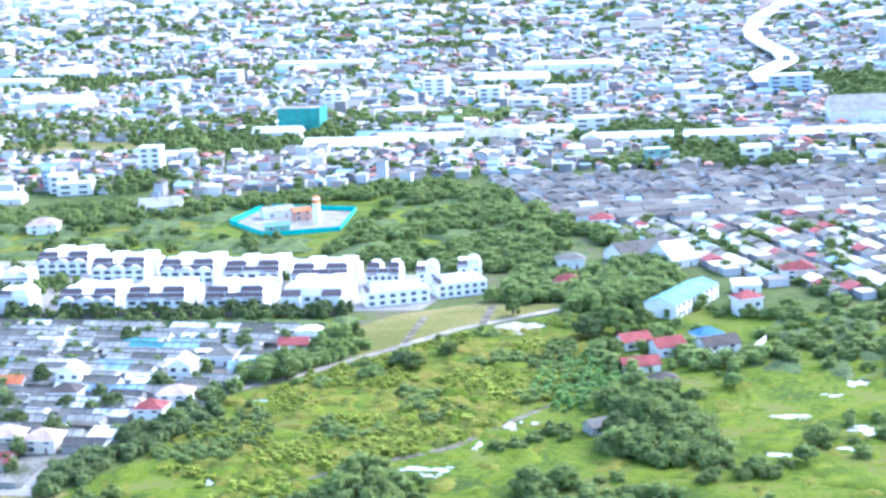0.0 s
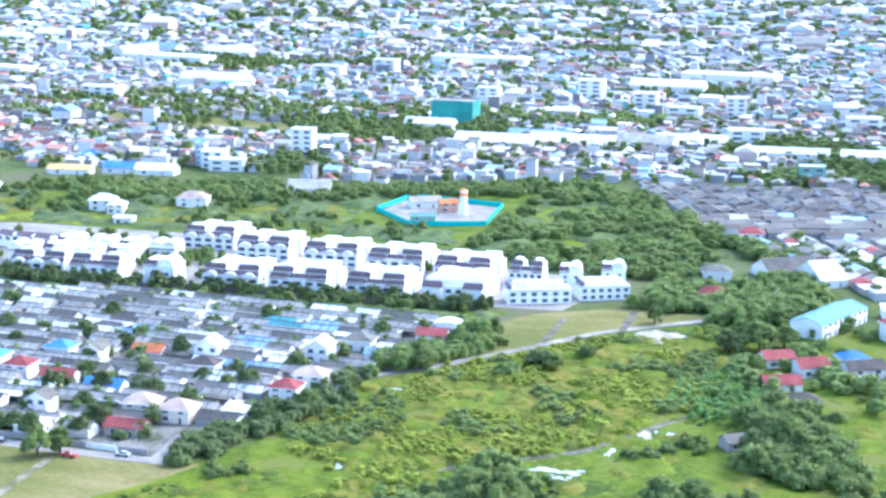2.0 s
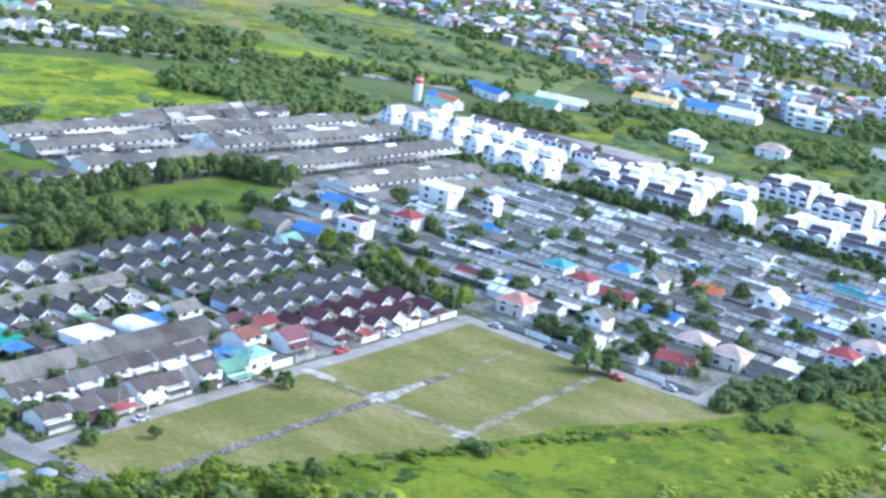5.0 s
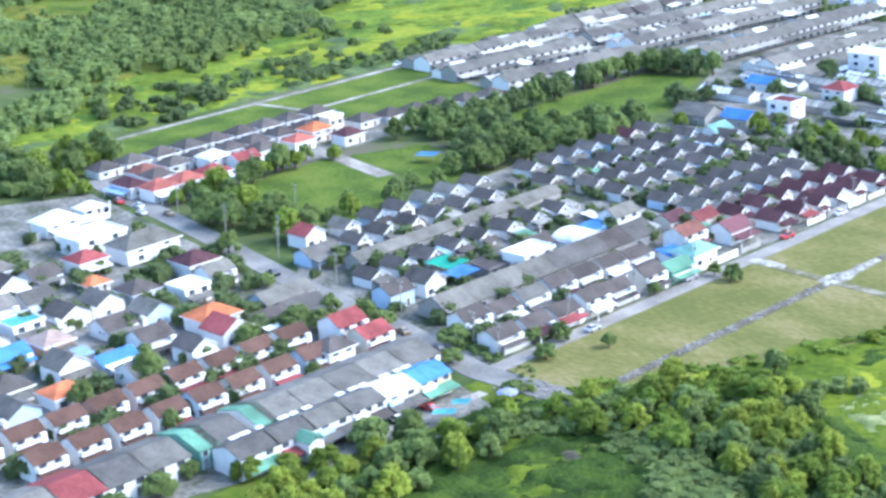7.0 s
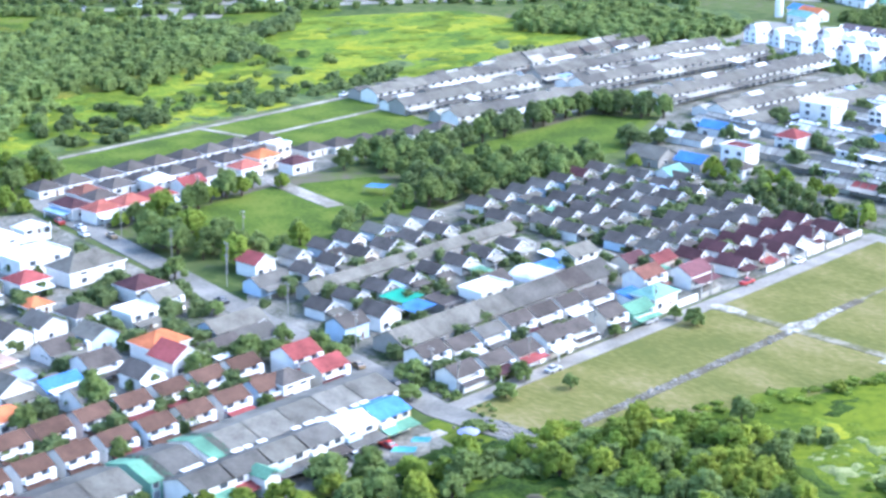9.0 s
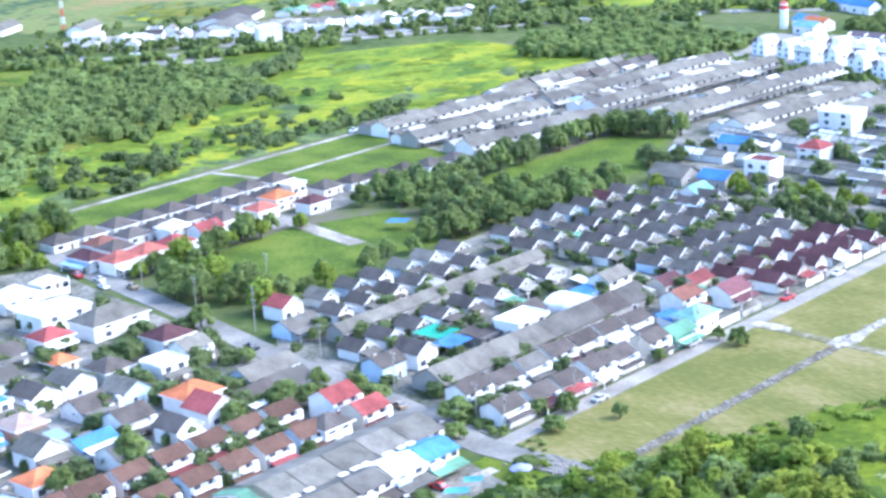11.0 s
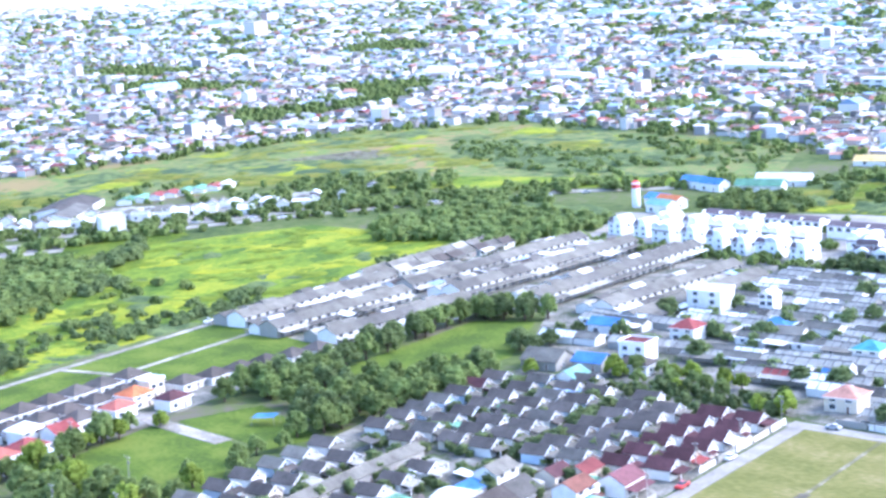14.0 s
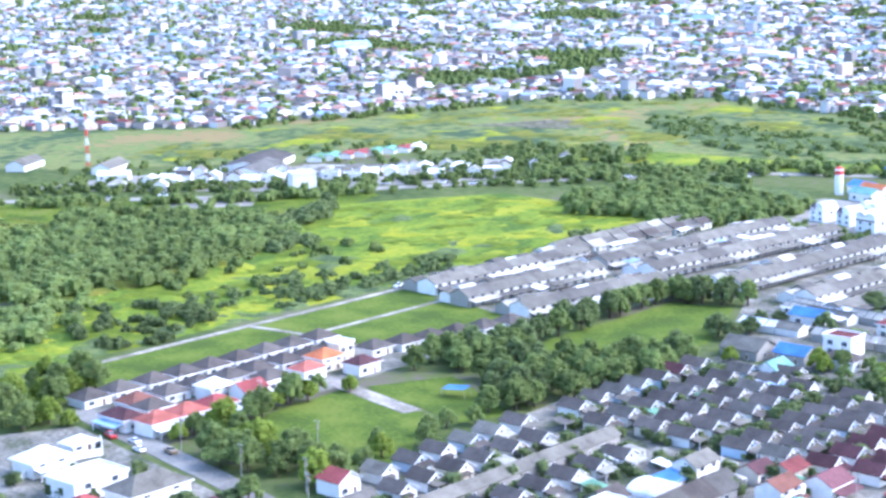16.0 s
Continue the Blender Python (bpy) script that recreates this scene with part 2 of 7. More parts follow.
def flat(name, pts, z, mat, label, kind="structure", category=""):
    """A piece of ground with a skirt, laid a little over the sheet below it."""
    s = Shape().slab([(x, y, z) for x, y in pts], 0.6)
    return tagged(new(name, s.mesh(name, mat)), label, category or name.replace("_", " "), kind=kind)


def ribbon(name, line, width, z, mat, label):
    """A road along a line of places, with mitred corners."""
    pts = [Vector(p) for p in line]
    left, right = [], []
    for i, p in enumerate(pts):
        a = (p - pts[i - 1]).normalized() if i else (pts[1] - p).normalized()
        b = (pts[i + 1] - p).normalized() if i < len(pts) - 1 else a
        t = (a + b).normalized()
        nrm = Vector((-t.y, t.x)) / max(0.5, t.dot(b))
        left.append(p + nrm * width / 2)
        right.append(p - nrm * width / 2)
    s = Shape()
    for i in range(len(pts) - 1):
        s.slab([(*right[i], z), (*right[i + 1], z), (*left[i + 1], z), (*left[i], z)], 0.5)
    return tagged(new(name, s.mesh(name, mat)), label, "road", kind="structure")


WINDOWS = {}


def ring(s, outer, inner, y0, y1):
    """One connected frame with a sunk pane: outer and inner are half widths and heights, y0 the face, y1 the pane."""
    k = len(s.v)
    for (a, b), y in ((outer, 0.03), (outer, y0), (inner, y0), (inner, y1)):
        s.v += [(-a, y, -b), (a, y, -b), (a, y, b), (-a, y, b)]
    for j in range(3):
        for i in range(4):
            c, d = k + 4 * j + i, k + 4 * j + (i + 1) % 4
            s.f.append((c, d, d + 4, c + 4))
            s.m.append(0)
    s.f.append((k + 12, k + 13, k + 14, k + 15))
    s.m.append(1)


def window_mesh(w, h):
    key = (w, h)
    if key not in WINDOWS:
        s = Shape()
        ring(s, (w / 2 + 0.1, h / 2 + 0.1), (w / 2, h / 2), -0.09, -0.02)
        WINDOWS[key] = s.mesh("window", FRAME, GLASS)
    return WINDOWS[key]


def window(parent, x, y, z, w, h, turn=0):
    return part("window", window_mesh(w, h), None, parent, at=pose(x, y, z, 0, 0, turn))


def door(parent, x, y, w=0.9, h=2.0, turn=0, mat=None, name="door", z=0.02):
    mat = mat or DOORWOOD
    key = ("door", w, h, mat.name)
    if key not in WINDOWS:
        s = Shape()
        ring(s, (w / 2 + 0.08, h / 2), (w / 2, h / 2 - 0.08), -0.08, -0.03)
        WINDOWS[key] = s.mesh("door", FRAME, mat)
    return part(name, WINDOWS[key], None, parent, at=pose(x, y, z + h / 2, 0, 0, turn))


def vee(w, d, h, rise, over, along, thick, x0=None, x1=None, up=0.0):
    """An upturned V, one solid: the roof skin or a barge board."""
    if along == "y":
        w, d = d, w
    a, b = w / 2 + over, d / 2 + over
    x0, x1 = (-a, a) if x0 is None else (x0 * a, x0 * a + x1)
    zl, zr = h - rise * over / (d / 2) + up, h + rise + up
    prof = [(-b, zl), (0, zr), (b, zl), (b, zl - thick), (0, zr - thick), (-b, zl - thick)]
    s = Shape()
    P = (lambda x, y, z: (x, y, z)) if along == "x" else (lambda x, y, z: (-y, x, z))
    s.v = [P(x, y, z) for x in (x0, x1) for y, z in prof]
    for i in range(6):
        j = (i + 1) % 6
        s.f.append((i, i + 6, j + 6, j))
    s.f += [(0, 1, 4, 5), (1, 2, 3, 4), (6, 11, 10, 7), (7, 10, 9, 8)]
    s.m = [0] * len(s.f)
    return s


def hip_roof(w, d, h, rise, over=0.7, flat_top=0.0):
    """Four slopes on a fascia, one solid; flat_top: the share of the run at which the slopes stop."""
    s = Shape()
    a, b = w / 2 + over, d / 2 + over
    c = min(a, b) * (1 - flat_top)
    z0, z1 = h - 0.25, h + rise
    for x, y, z in ((a, b, z0 - 0.34), (a, b, z0), (max(0.03, a - c), max(0.03, b - c), z1)):
        s.v += [(-x, -y, z), (x, -y, z), (x, y, z), (-x, y, z)]
    s.f, s.m = [(3, 2, 1, 0)], [1]
    for j in range(2):
        for i in range(4):
            p, q = 4 * j + i, 4 * j + (i + 1) % 4
            s.f.append((p, q, q + 4, p + 4))
            s.m.append(1 - j)
    s.f.append((8, 9, 10, 11))
    s.m.append(0)
    return s


def flat_roof(w, d, h, over=0.3, lip=0.5):
    s = Shape()
    a, b = w / 2 + over, d / 2 + over
    for g, z in ((0, h), (0, h + 0.2 + lip), (0.22, h + 0.2 + lip), (0.22, h + 0.2)):
        s.v += [(-a + g, -b + g, z), (a - g, -b + g, z), (a - g, b - g, z), (-a + g, b - g, z)]
    s.f, s.m = [(3, 2, 1, 0)], [1]
    for j in range(3):
        for i in range(4):
            p, q = 4 * j + i, 4 * j + (i + 1) % 4
            s.f.append((p, q, q + 4, p + 4))
            s.m.append(1)
    s.f.append((12, 13, 14, 15))
    s.m.append(0)
    return s


def arch_roof(w, d, h, rise, over=0.3, steps=8):
    """A barrel vault, its axis along y, with closed ends."""
    s = Shape()
    a, b = w / 2 + over, d / 2 + over
    prof = [(-a * math.cos(math.pi * i / steps), h + rise * math.sin(math.pi * i / steps)) for i in range(steps + 1)]
    s.v = [(x, y, z) for y in (-b, b) for x, z in prof]
    n = steps + 1
    s.f = [(i, i + n, i + n + 1, i + 1)[::-1] for i in range(steps)] + [tuple(range(n)), tuple(range(2 * n - 1, n - 1, -1)), (0, n - 1, 2 * n - 1, n)]
    s.m = [0] * len(s.f)
    return s


def walls(w, d, h, gable="", rise=0.0):
    """A closed block, with its gables where it has them, one solid."""
    s = Shape()
    a, b = w / 2, d / 2
    s.v = [(x, y, z) for z in (-0.3, h) for x, y in ((-a, -b), (a, -b), (a, b), (-a, b))]
    s.f = [(3, 2, 1, 0)]
    if gable == "y":
        s.v += [(0, -b, h + rise - 0.1), (0, b, h + rise - 0.1)]
        s.f += [(0, 1, 5, 8, 4), (1, 2, 6, 5), (2, 3, 7, 9, 6), (3, 0, 4, 7), (5, 6, 9, 8), (7, 4, 8, 9)]
    elif gable == "x":
        s.v += [(-a, 0, h + rise - 0.1), (a, 0, h + rise - 0.1)]
        s.f += [(0, 1, 5, 4), (1, 2, 6, 9, 5), (2, 3, 7, 6), (3, 0, 4, 8, 7), (4, 5, 9, 8), (6, 7, 8, 9)]
    else:
        s.f += [(4, 5, 6, 7), (0, 1, 5, 4), (1, 2, 6, 5), (2, 3, 7, 6), (3, 0, 4, 7)]
    s.m = [0] * len(s.f)
    return s


MADE = {}
PACKED = ("low grey-roofed houses",)


def placed(key, x, y, turn, group, z=0.0):
    """A copy of a thing made before, or None."""
    if key in MADE:
        return tagged(copy_thing(MADE[key], pose(x, y, z, 0, 0, turn)), group=group)
    return None


ROWS = ("brown-roofed houses", "front row houses", "mixed houses")


def balcony(root, w, d, h):
    """A white parapet before the upper windows, with a roofed bay at one end."""
    y0, z0 = -d / 2, h - 1.75
    s = Shape()
    s.box(-w * 0.46, y0 - 1.0, z0 - 0.15, w * 0.3, y0 - 0.88, z0 + 0.75)
    s.box(-w * 0.46, y0 - 1.0, z0 - 0.18, w * 0.3, y0 + 0.02, z0 - 0.02)
    for px in (-w * 0.46, w * 0.3 - 0.12):
        s.box(px, y0 - 0.9, z0 - 0.1, px + 0.12, y0 + 0.02, z0 + 0.75)
    part("balcony", s, FRAME, root, "white balcony parapet")
    part("bay", Shape().box(w * 0.3, y0 - 1.2, 0, w * 0.48, y0 + 0.02, h - 0.2), root.children[0].data.materials[0], root)


def house(x, y, turn, kind="front", w=7.5, d=9.0, h=5.0, roof="grey", wall="white", porch="", group="", name="house", pitch=0.0, few=False):
    """A house whose front looks along -y before it is turned. kind: the roof (front or side gable, hip, flat, shed, arch); h: height to the eaves."""
    if group not in PACKED and name in ("house", "gabled_house"):
        w, d, h = round(w * 0.88, 2), round(d * 0.88, 2), round(h * 0.93, 2)
    blind = few and turn == 180
    key = (name, kind, w, d, h, roof, wall, porch, blind)
    old = placed(key, x, y, turn, group)
    if old:
        return old
    rise = {"front": w * 0.31, "side": d * 0.27, "hip": min(w, d) * 0.27}.get(kind, 0) * (pitch or 1)
    body = walls(w, d, h, {"front": "y", "side": "x"}.get(kind, ""), rise).mesh("wall", wall_mat(wall))
    root = MADE[key] = new(name, body if few else None)
    storeys = max(1, round(h / 2.9))
    shape = {"front": "front-gabled", "side": "gabled", "hip": "hipped", "flat": "flat", "shed": "lean-to", "arch": "barrel-vaulted"}[kind]
    count = {1: "single-storey", 2: "two-storey", 3: "three-storey"}.get(storeys, "tall")
    extra = f", {porch} awning" if porch and len((wall + roof + porch).split()) < 4 and " " not in porch else ""
    count = "low" if name == "terrace_house" else count
    tagged(root, f"{count} {name.replace('_', ' ')}, {wall} walls, {shape} {roof} roof{extra}".replace(", front-gabled dark", ", gabled dark").replace(" sheet", ""), name.replace("_", " "), group)
    if not few:
        part("wall", body, None, root)
    rm = [roof_mat(roof), FRAME]
    fancy = group in ROWS and kind == "side"
    if kind in ("front", "side"):
        along = "y" if kind == "front" else "x"
        skin = vee(w, d, h, rise, 0.25 if few else 0.45, along, 0.16, up=0.06)
        if name == "terrace_house":
            skin.box(-w / 2 - 0.3, -d / 2 - 0.55, h - 0.2, w / 2 + 0.3, -d / 2 - 0.15, h + 0.16, 1)
            skin.box(-w / 2 - 0.42, -d / 2, h - 0.1, -w / 2 - 0.1, d / 2, h + 0.3, 1)
            skin.box(-w / 2, -0.2, h + rise, w / 2, 0.2, h + rise + 0.2, 2)
            for q in (-0.52, -0.02, 0.48)[:: 2 if w < 10 else 1]:
                skin.join(vee(w, d, h, rise, 0.2, along, 0.1, q, 0.28, 0.18), 2)
        part("roof", skin, rm + [SEAM] if name == "terrace_house" else rm[:1], root)
        if kind == "front" and not few:
            part("barge_board", vee(w, d, h, rise, 0.47, along, 0.2, -1, -0.1, 0.08), FRAME, root, "white barge board")
        if name == "gabled_house":
            part("porch_roof", Shape().slab([(-w / 2, -d / 2 - 1.9, 1.9), (w * 0.1, -d / 2 - 1.9, 1.9), (w * 0.1, -d / 2 + 0.1, 2.35), (-w / 2, -d / 2 + 0.1, 2.35)], 0.14), rm[:1], root)
            window(root, 0.0, -d / 2, h + rise * 0.12, 1.0, 0.8)
        if fancy:
            balcony(root, w, d, h)
            if not porch:
                part("porch_roof", Shape().slab([(-w / 2, -d / 2 - 2.7, 1.95), (w / 2, -d / 2 - 2.7, 1.95), (w / 2, -d / 2 + 0.1, 2.5), (-w / 2, -d / 2 + 0.1, 2.5)], 0.14), rm[:1], root)
    elif kind == "hip":
        part("roof", hip_roof(w, d, h, rise), rm, root)
    elif kind == "flat":
        part("roof", flat_roof(w, d, h), rm, root)
    elif kind == "arch":
        part("roof", arch_roof(w, d, h, w * 0.22), rm[:1], root)
    else:
        part("roof", Shape().slab([(-w / 2 - 0.4, -d / 2 - 0.5, h - 0.1), (w / 2 + 0.4, -d / 2 - 0.5, h - 0.1), (w / 2 + 0.4, d / 2 + 0.4, h + 0.9), (-w / 2 - 0.4, d / 2 + 0.4, h + 0.9)], 0.15), rm[:1], root)
    for k in range(0 if blind else storeys):
        z = min(1.55 + 2.7 * k, h - 0.8)
        for sx in (-1, 1):
            if (k or sx < 0) and name != "gabled_house":
                window(root, sx * w * 0.25, -d / 2, z, 1.4 if few else 1.9, 1.2 if few else 1.4)
        if not few and k == storeys - 1:
            window(root, w / 2, -d * 0.1, z, 1.2, 1.1, 90)
    if not few:
        door(root, w * 0.22, -d / 2)
    if porch:
        o = 3.0 if few else 3.2
        s = Shape().slab([(-w / 2, -d / 2 - o, 2.35), (w / 2 - 0.3, -d / 2 - o, 2.35), (w / 2 - 0.3, -d / 2 + 0.1, 2.85), (-w / 2, -d / 2 + 0.1, 2.85)], 0.12)
        part("awning" if few else "carport_roof", s, roof_mat(porch), root, f"{porch} sheet awning")
        if not few:
            part("post", Shape().box(-0.09, -0.09, -0.3, 0.09, 0.09, 2.36), FRAME, root, at=pose(-w / 2 + 0.5, -d / 2 - o + 0.2, 0))
    root.matrix_world = pose(x, y, 0, 0, 0, turn)
    return root


def row(n, start, step, turn, kind, roofs, wallset=("white",), w=7.5, d=9.0, h=5.0, porches=("",), group="", skip=(), jitter=0.4, seed=0, name="house", few=False):
    """A line of houses; step: the way from one to the next."""
    rnd = random.Random(seed)
    for i in range(n):
        r, wl, p = rnd.choice(roofs), rnd.choice(wallset), rnd.choice(porches)
        if i in skip:
            continue
        house(start[0] + step[0] * i + rnd.uniform(-jitter, jitter), start[1] + step[1] * i + rnd.uniform(-jitter, jitter), turn + rnd.uniform(-1, 1) * (jitter > 0.1), kind, w, d, h, r, wl, p, group, name, few=few)


def block(x, y, turn, w, d, h, units, roof="grey", wall="white", group="", name="terrace_block", canopy="", rows=2, pitch=0.22, label="", back=False):
    """A stretch of terrace under one roof, its long side to the front, with doors below and windows above; back: a plain rear wing."""
    key = (name, w, d, h, units, roof, wall, canopy, back)
    old = placed(key, x, y, turn, group)
    if old:
        return old
    root = MADE[key] = new(name)
    tagged(root, label or f"two-storey terrace with {wall} walls under a long {roof} roof", "terrace", group)
    rise = d * pitch
    part("wall", walls(w, d, h, "x", rise), wall_mat(wall), root)
    part("roof", vee(w, d, h, rise, 0.3, "x", 0.18, up=0.06), [roof_mat(roof)], root)
    u = w / units
    for i in range(0 if back else units):
        cx = -w / 2 + u * (i + 0.5)
        door(root, cx, -d / 2, min(2.2, u * 0.6), 2.3, mat=SHUTTER)
        for k in range(1, rows):
            window(root, cx, -d / 2, min(1.5 + 2.9 * k, h - 0.85), min(2.0, u * 0.55), 1.2)
    if not back and canopy != "slate":
        window(root, w / 2, 0, h - 1.4, 1.2, 1.1, 90)
    if canopy:
        s = Shape().slab([(-w / 2 + 0.2, -d / 2 - 3.2, 2.3), (w / 2 - 0.2, -d / 2 - 3.2, 2.3), (w / 2 - 0.2, -d / 2 + 0.1, 3.0), (-w / 2 + 0.2, -d / 2 + 0.1, 3.0)], 0.14)
        part("canopy", s, roof_mat(canopy), root, f"{canopy} sheet canopy")
    root.matrix_world = pose(x, y, 0, 0, 0, turn)
    return root


def mansard(x0, x1, y0, z, deep, tall, ends=0.35):
    """A steep tiled slope leaning back from a wall's top, with hipped ends."""
    m = Shape()
    m.v = [(x0, y0, z), (x1, y0, z), (x1, y0 + deep, z), (x0, y0 + deep, z), (x0 + ends, y0 + deep * 0.8, z + tall), (x1 - ends, y0 + deep * 0.8, z + tall), (x1 - ends, y0 + deep, z + tall), (x0 + ends, y0 + deep, z + tall)]
    m.f = [(3, 2, 1, 0), (0, 1, 5, 4), (1, 2, 6, 5), (2, 3, 7, 6), (3, 0, 4, 7), (4, 5, 6, 7)]
    m.m = [0] * 6
    return m


TOWNHOUSES = {
    "long": "white three-storey townhouse block with dark brown mansard bands", "arches": "white townhouse block with three arched gables, brown mansards", "wing": "white townhouse block with two brown-topped front wings",
    "end": "white two-storey townhouse block under a white hipped roof", "pair": "white three-storey townhouse with white vaulted gable and brown roof", "twin": "white three-storey townhouse with two white vaulted gables",
    "back": "white rear townhouse block with white hipped roofs", "brown": "white three-storey terrace under a long dark brown roof"}


def townhouse(x, y, turn, w, d, style, group, h=5.8):
    """White townhouses: plain walls with rows of windows, brown mansards over the front, white upper storeys set back."""
    key = ("townhouse", w, d, style, h)
    old = placed(key, x, y, turn, group)
    if old:
        return old
    root = MADE[key] = new("townhouse")
    tagged(root, TOWNHOUSES[style], "townhouse", group)
    wm = material("estate white", shades((0.76, 0.77, 0.77), 0.9, 1.06), 0.4, 2.5, 0.8, vary=0.05)
    front = -d / 2

    def box(name, x0, y0, z0, x1, y1, z1, label=""):
        part(name, Shape().box(x0, y0, z0, x1, y1, z1), wm, root, label)

    def band(x0, x1, y0, z, deep, tall):
        part("tile_band", mansard(x0, x1, y0, z, deep, tall), DARKBAND, root, "dark brown tile mansard")

    def cap(cx, cw, cd, cy, z, rise, kind):
        c = hip_roof(cw, cd, z, rise, 0.1, 0.45) if kind == "hip" else arch_roof(cw, cd, z, rise)
        c.v = [(p[0] + cx, p[1] + cy, p[2]) for p in c.v]
        part("upper_roof", c, [roof_mat("white"), FRAME] if kind == "hip" else [roof_mat("white")], root, "white upper roof")

    def glazing(x0, x1, n, y0, levels, ww=2.0, wh=1.5):
        for i in range(n):
            for z in levels:
                window(root, x0 + (x1 - x0) / n * (i + 0.5), y0, z, ww, wh)

    part("wall", walls(w, d, h), wm, root)
    part("roof", flat_roof(w, d, h, 0.12, 0.2), [roof_mat("white"), FRAME], root)
    if style in ("long", "arches"):
        glazing(-w / 2, w / 2, 5, front, (1.5, 4.1), w / 5 * 0.62, 1.5)
        u = w / 3
        for i in range(3):
            band(-w / 2 + u * i + 0.05, -w / 2 + u * (i + 1) - 0.05, front - (0.5 if i != 1 else 0.1), h - 0.3, 2.2, 2.3)
            if style == "arches":
                cap(-w / 2 + u * (i + 0.5), u * 0.62, 2.0, front + 0.3, h - 0.2, 1.7, "arch")
        for sx in (-1, 1):
            cx = sx * w * 0.29
            box("upper_storey", cx - w * 0.19, front + 2.3, h, cx + w * 0.19, d / 2 - 0.3, h + 2.6)
            band(cx - w * 0.19, cx + w * 0.19, front + 2.0, h + 2.3, 1.7, 1.9)
            cap(cx, w * 0.36, d - 4.4, 1.5, h + 2.8, 1.7, "hip")
            window(root, cx + w * 0.19, 1.0, h + 1.4, 1.6, 1.2, 90)
        for z in (1.6, 4.2):
            window(root, w / 2, 0.5, z, 1.4, 1.4, 90)
    elif style == "wing":
        box("upper_storey", -w / 2 + 0.4, front + 3.0, h, w / 2 - 0.4, d / 2 - 0.3, h + 2.4)
        cap(0, w * 0.9, d - 4.5, 1.4, h + 2.6, 1.4, "hip")
        for sx in (-1, 1):
            cx = sx * w * 0.34
            box("front_wing", cx - w * 0.16, front - 3.0, -0.3, cx + w * 0.16, front + 0.1, h + 0.3)
            band(cx - w * 0.17, cx + w * 0.17, front - 3.3, h + 0.1, 3.2, 2.2)
            for z in (1.6, 4.0):
                window(root, cx - 1.2, front - 3.0, z, 1.1, 1.1)
        glazing(-w * 0.17, w * 0.17, 2, front, (1.5, 4.1), 2.2, 1.6)
        window(root, w / 2, 0.5, 4.2, 1.6, 1.4, 90)
    elif style in ("end", "back"):
        glazing(-w / 2, w / 2, 6 if style == "end" else 4, front, (1.5, 4.0) if style == "end" else (4.0,), w / 6 * 0.5, 1.4)
        cap(0, w * 0.98, d * 0.98, 0, h + 0.2, 2.6, "hip")
        if style == "end":
            part("tile_band", mansard(-d / 2 + 0.4, d / 2 - 0.4, 0, 0, 1.9, 2.2), DARKBAND, root, "dark brown tile mansard", at=pose(-w / 2 - 0.3, 0, h - 0.2, 0, 0, -90))
            window(root, w / 2, 0.5, 4.0, 1.6, 1.4, 90)
        else:
            for sx in (-1, 1):
                box("upper_storey", sx * w * 0.3 - w * 0.14, front + 1.5, h, sx * w * 0.3 + w * 0.14, d / 2 - 1, h + 3.2)
    elif style == "brown":
        glazing(-w / 2, w / 2, 7, front, (3.9,), w / 7 * 0.55, 1.6)
        part("upper_roof", vee(w, d, h, d * 0.2, 0.3, "x", 0.18, up=0.4), [DARKBAND], root, "long dark brown roof")
        for i in range(4):
            box("party_wall", -w / 2 - 0.2 + (w + 0.1) / 3 * i, front - 0.2, h, -w / 2 + 0.1 + (w + 0.1) / 3 * i, 0.2, h + 1.5)
    else:
        n = 2 if style == "twin" else 1
        for i in range(n):
            cx = (w * 0.2 if n == 1 else w * (i - 0.5) * 0.52)
            box("upper_storey", cx - w * 0.25, front + 0.1, h, cx + w * 0.25, d / 2 - 0.6, h + 1.2)
            cap(cx, w * 0.48, d * 0.82, -0.7, h + 1.1, 2.1, "arch")
        glazing(-w / 2, w / 2, 2, front, (1.5, 3.9), 1.3, 1.2)
        if style == "pair":
            band(-w / 2 - 0.2, -w * 0.06, front - 0.4, h - 0.2, 2.6, 2.4)
            box("upper_storey", -w / 2 + 0.3, front + 2.4, h, -w * 0.06, d / 2 - 0.6, h + 2.0)
        else:
            band(-w / 2 - 0.1, w / 2 + 0.1, front - 0.5, h - 0.5, 0.9, 0.9)
        window(root, w / 2, 0.0, 4.1, 1.4, 1.4, 90)
    root.matrix_world = pose(x, y, 0, 0, 0, turn)
    return root


def building(x, y, turn, w, d, storeys, wall="white", roof="pale grey", group="", label="", name="building", cols=0, step=3.2, glazed=True):
    """A large flat-roofed building with rows of windows on its front and one side."""
    root = new(name)
    tagged(root, label or f"{wall} flat-roofed building of {storeys} storeys", "building", group)
    h = step * storeys
    part("wall", walls(w, d, h), wall_mat(wall), root)
    part("roof", flat_roof(w, d, h), [roof_mat(roof), wall_mat(wall)], root)
    cols = cols or max(2, round(w / 11))
    if glazed:
        for k in range(storeys):
            for i in range(cols):
                window(root, -w / 2 + w / cols * (i + 0.5), -d / 2, step * k + 1.6, w / cols * 0.5, 1.5)
            window(root, w / 2, 0, step * k + 1.6, 2.4, 1.5, 90)
    root.matrix_world = pose(x, y, 0, 0, 0, turn)
    return root


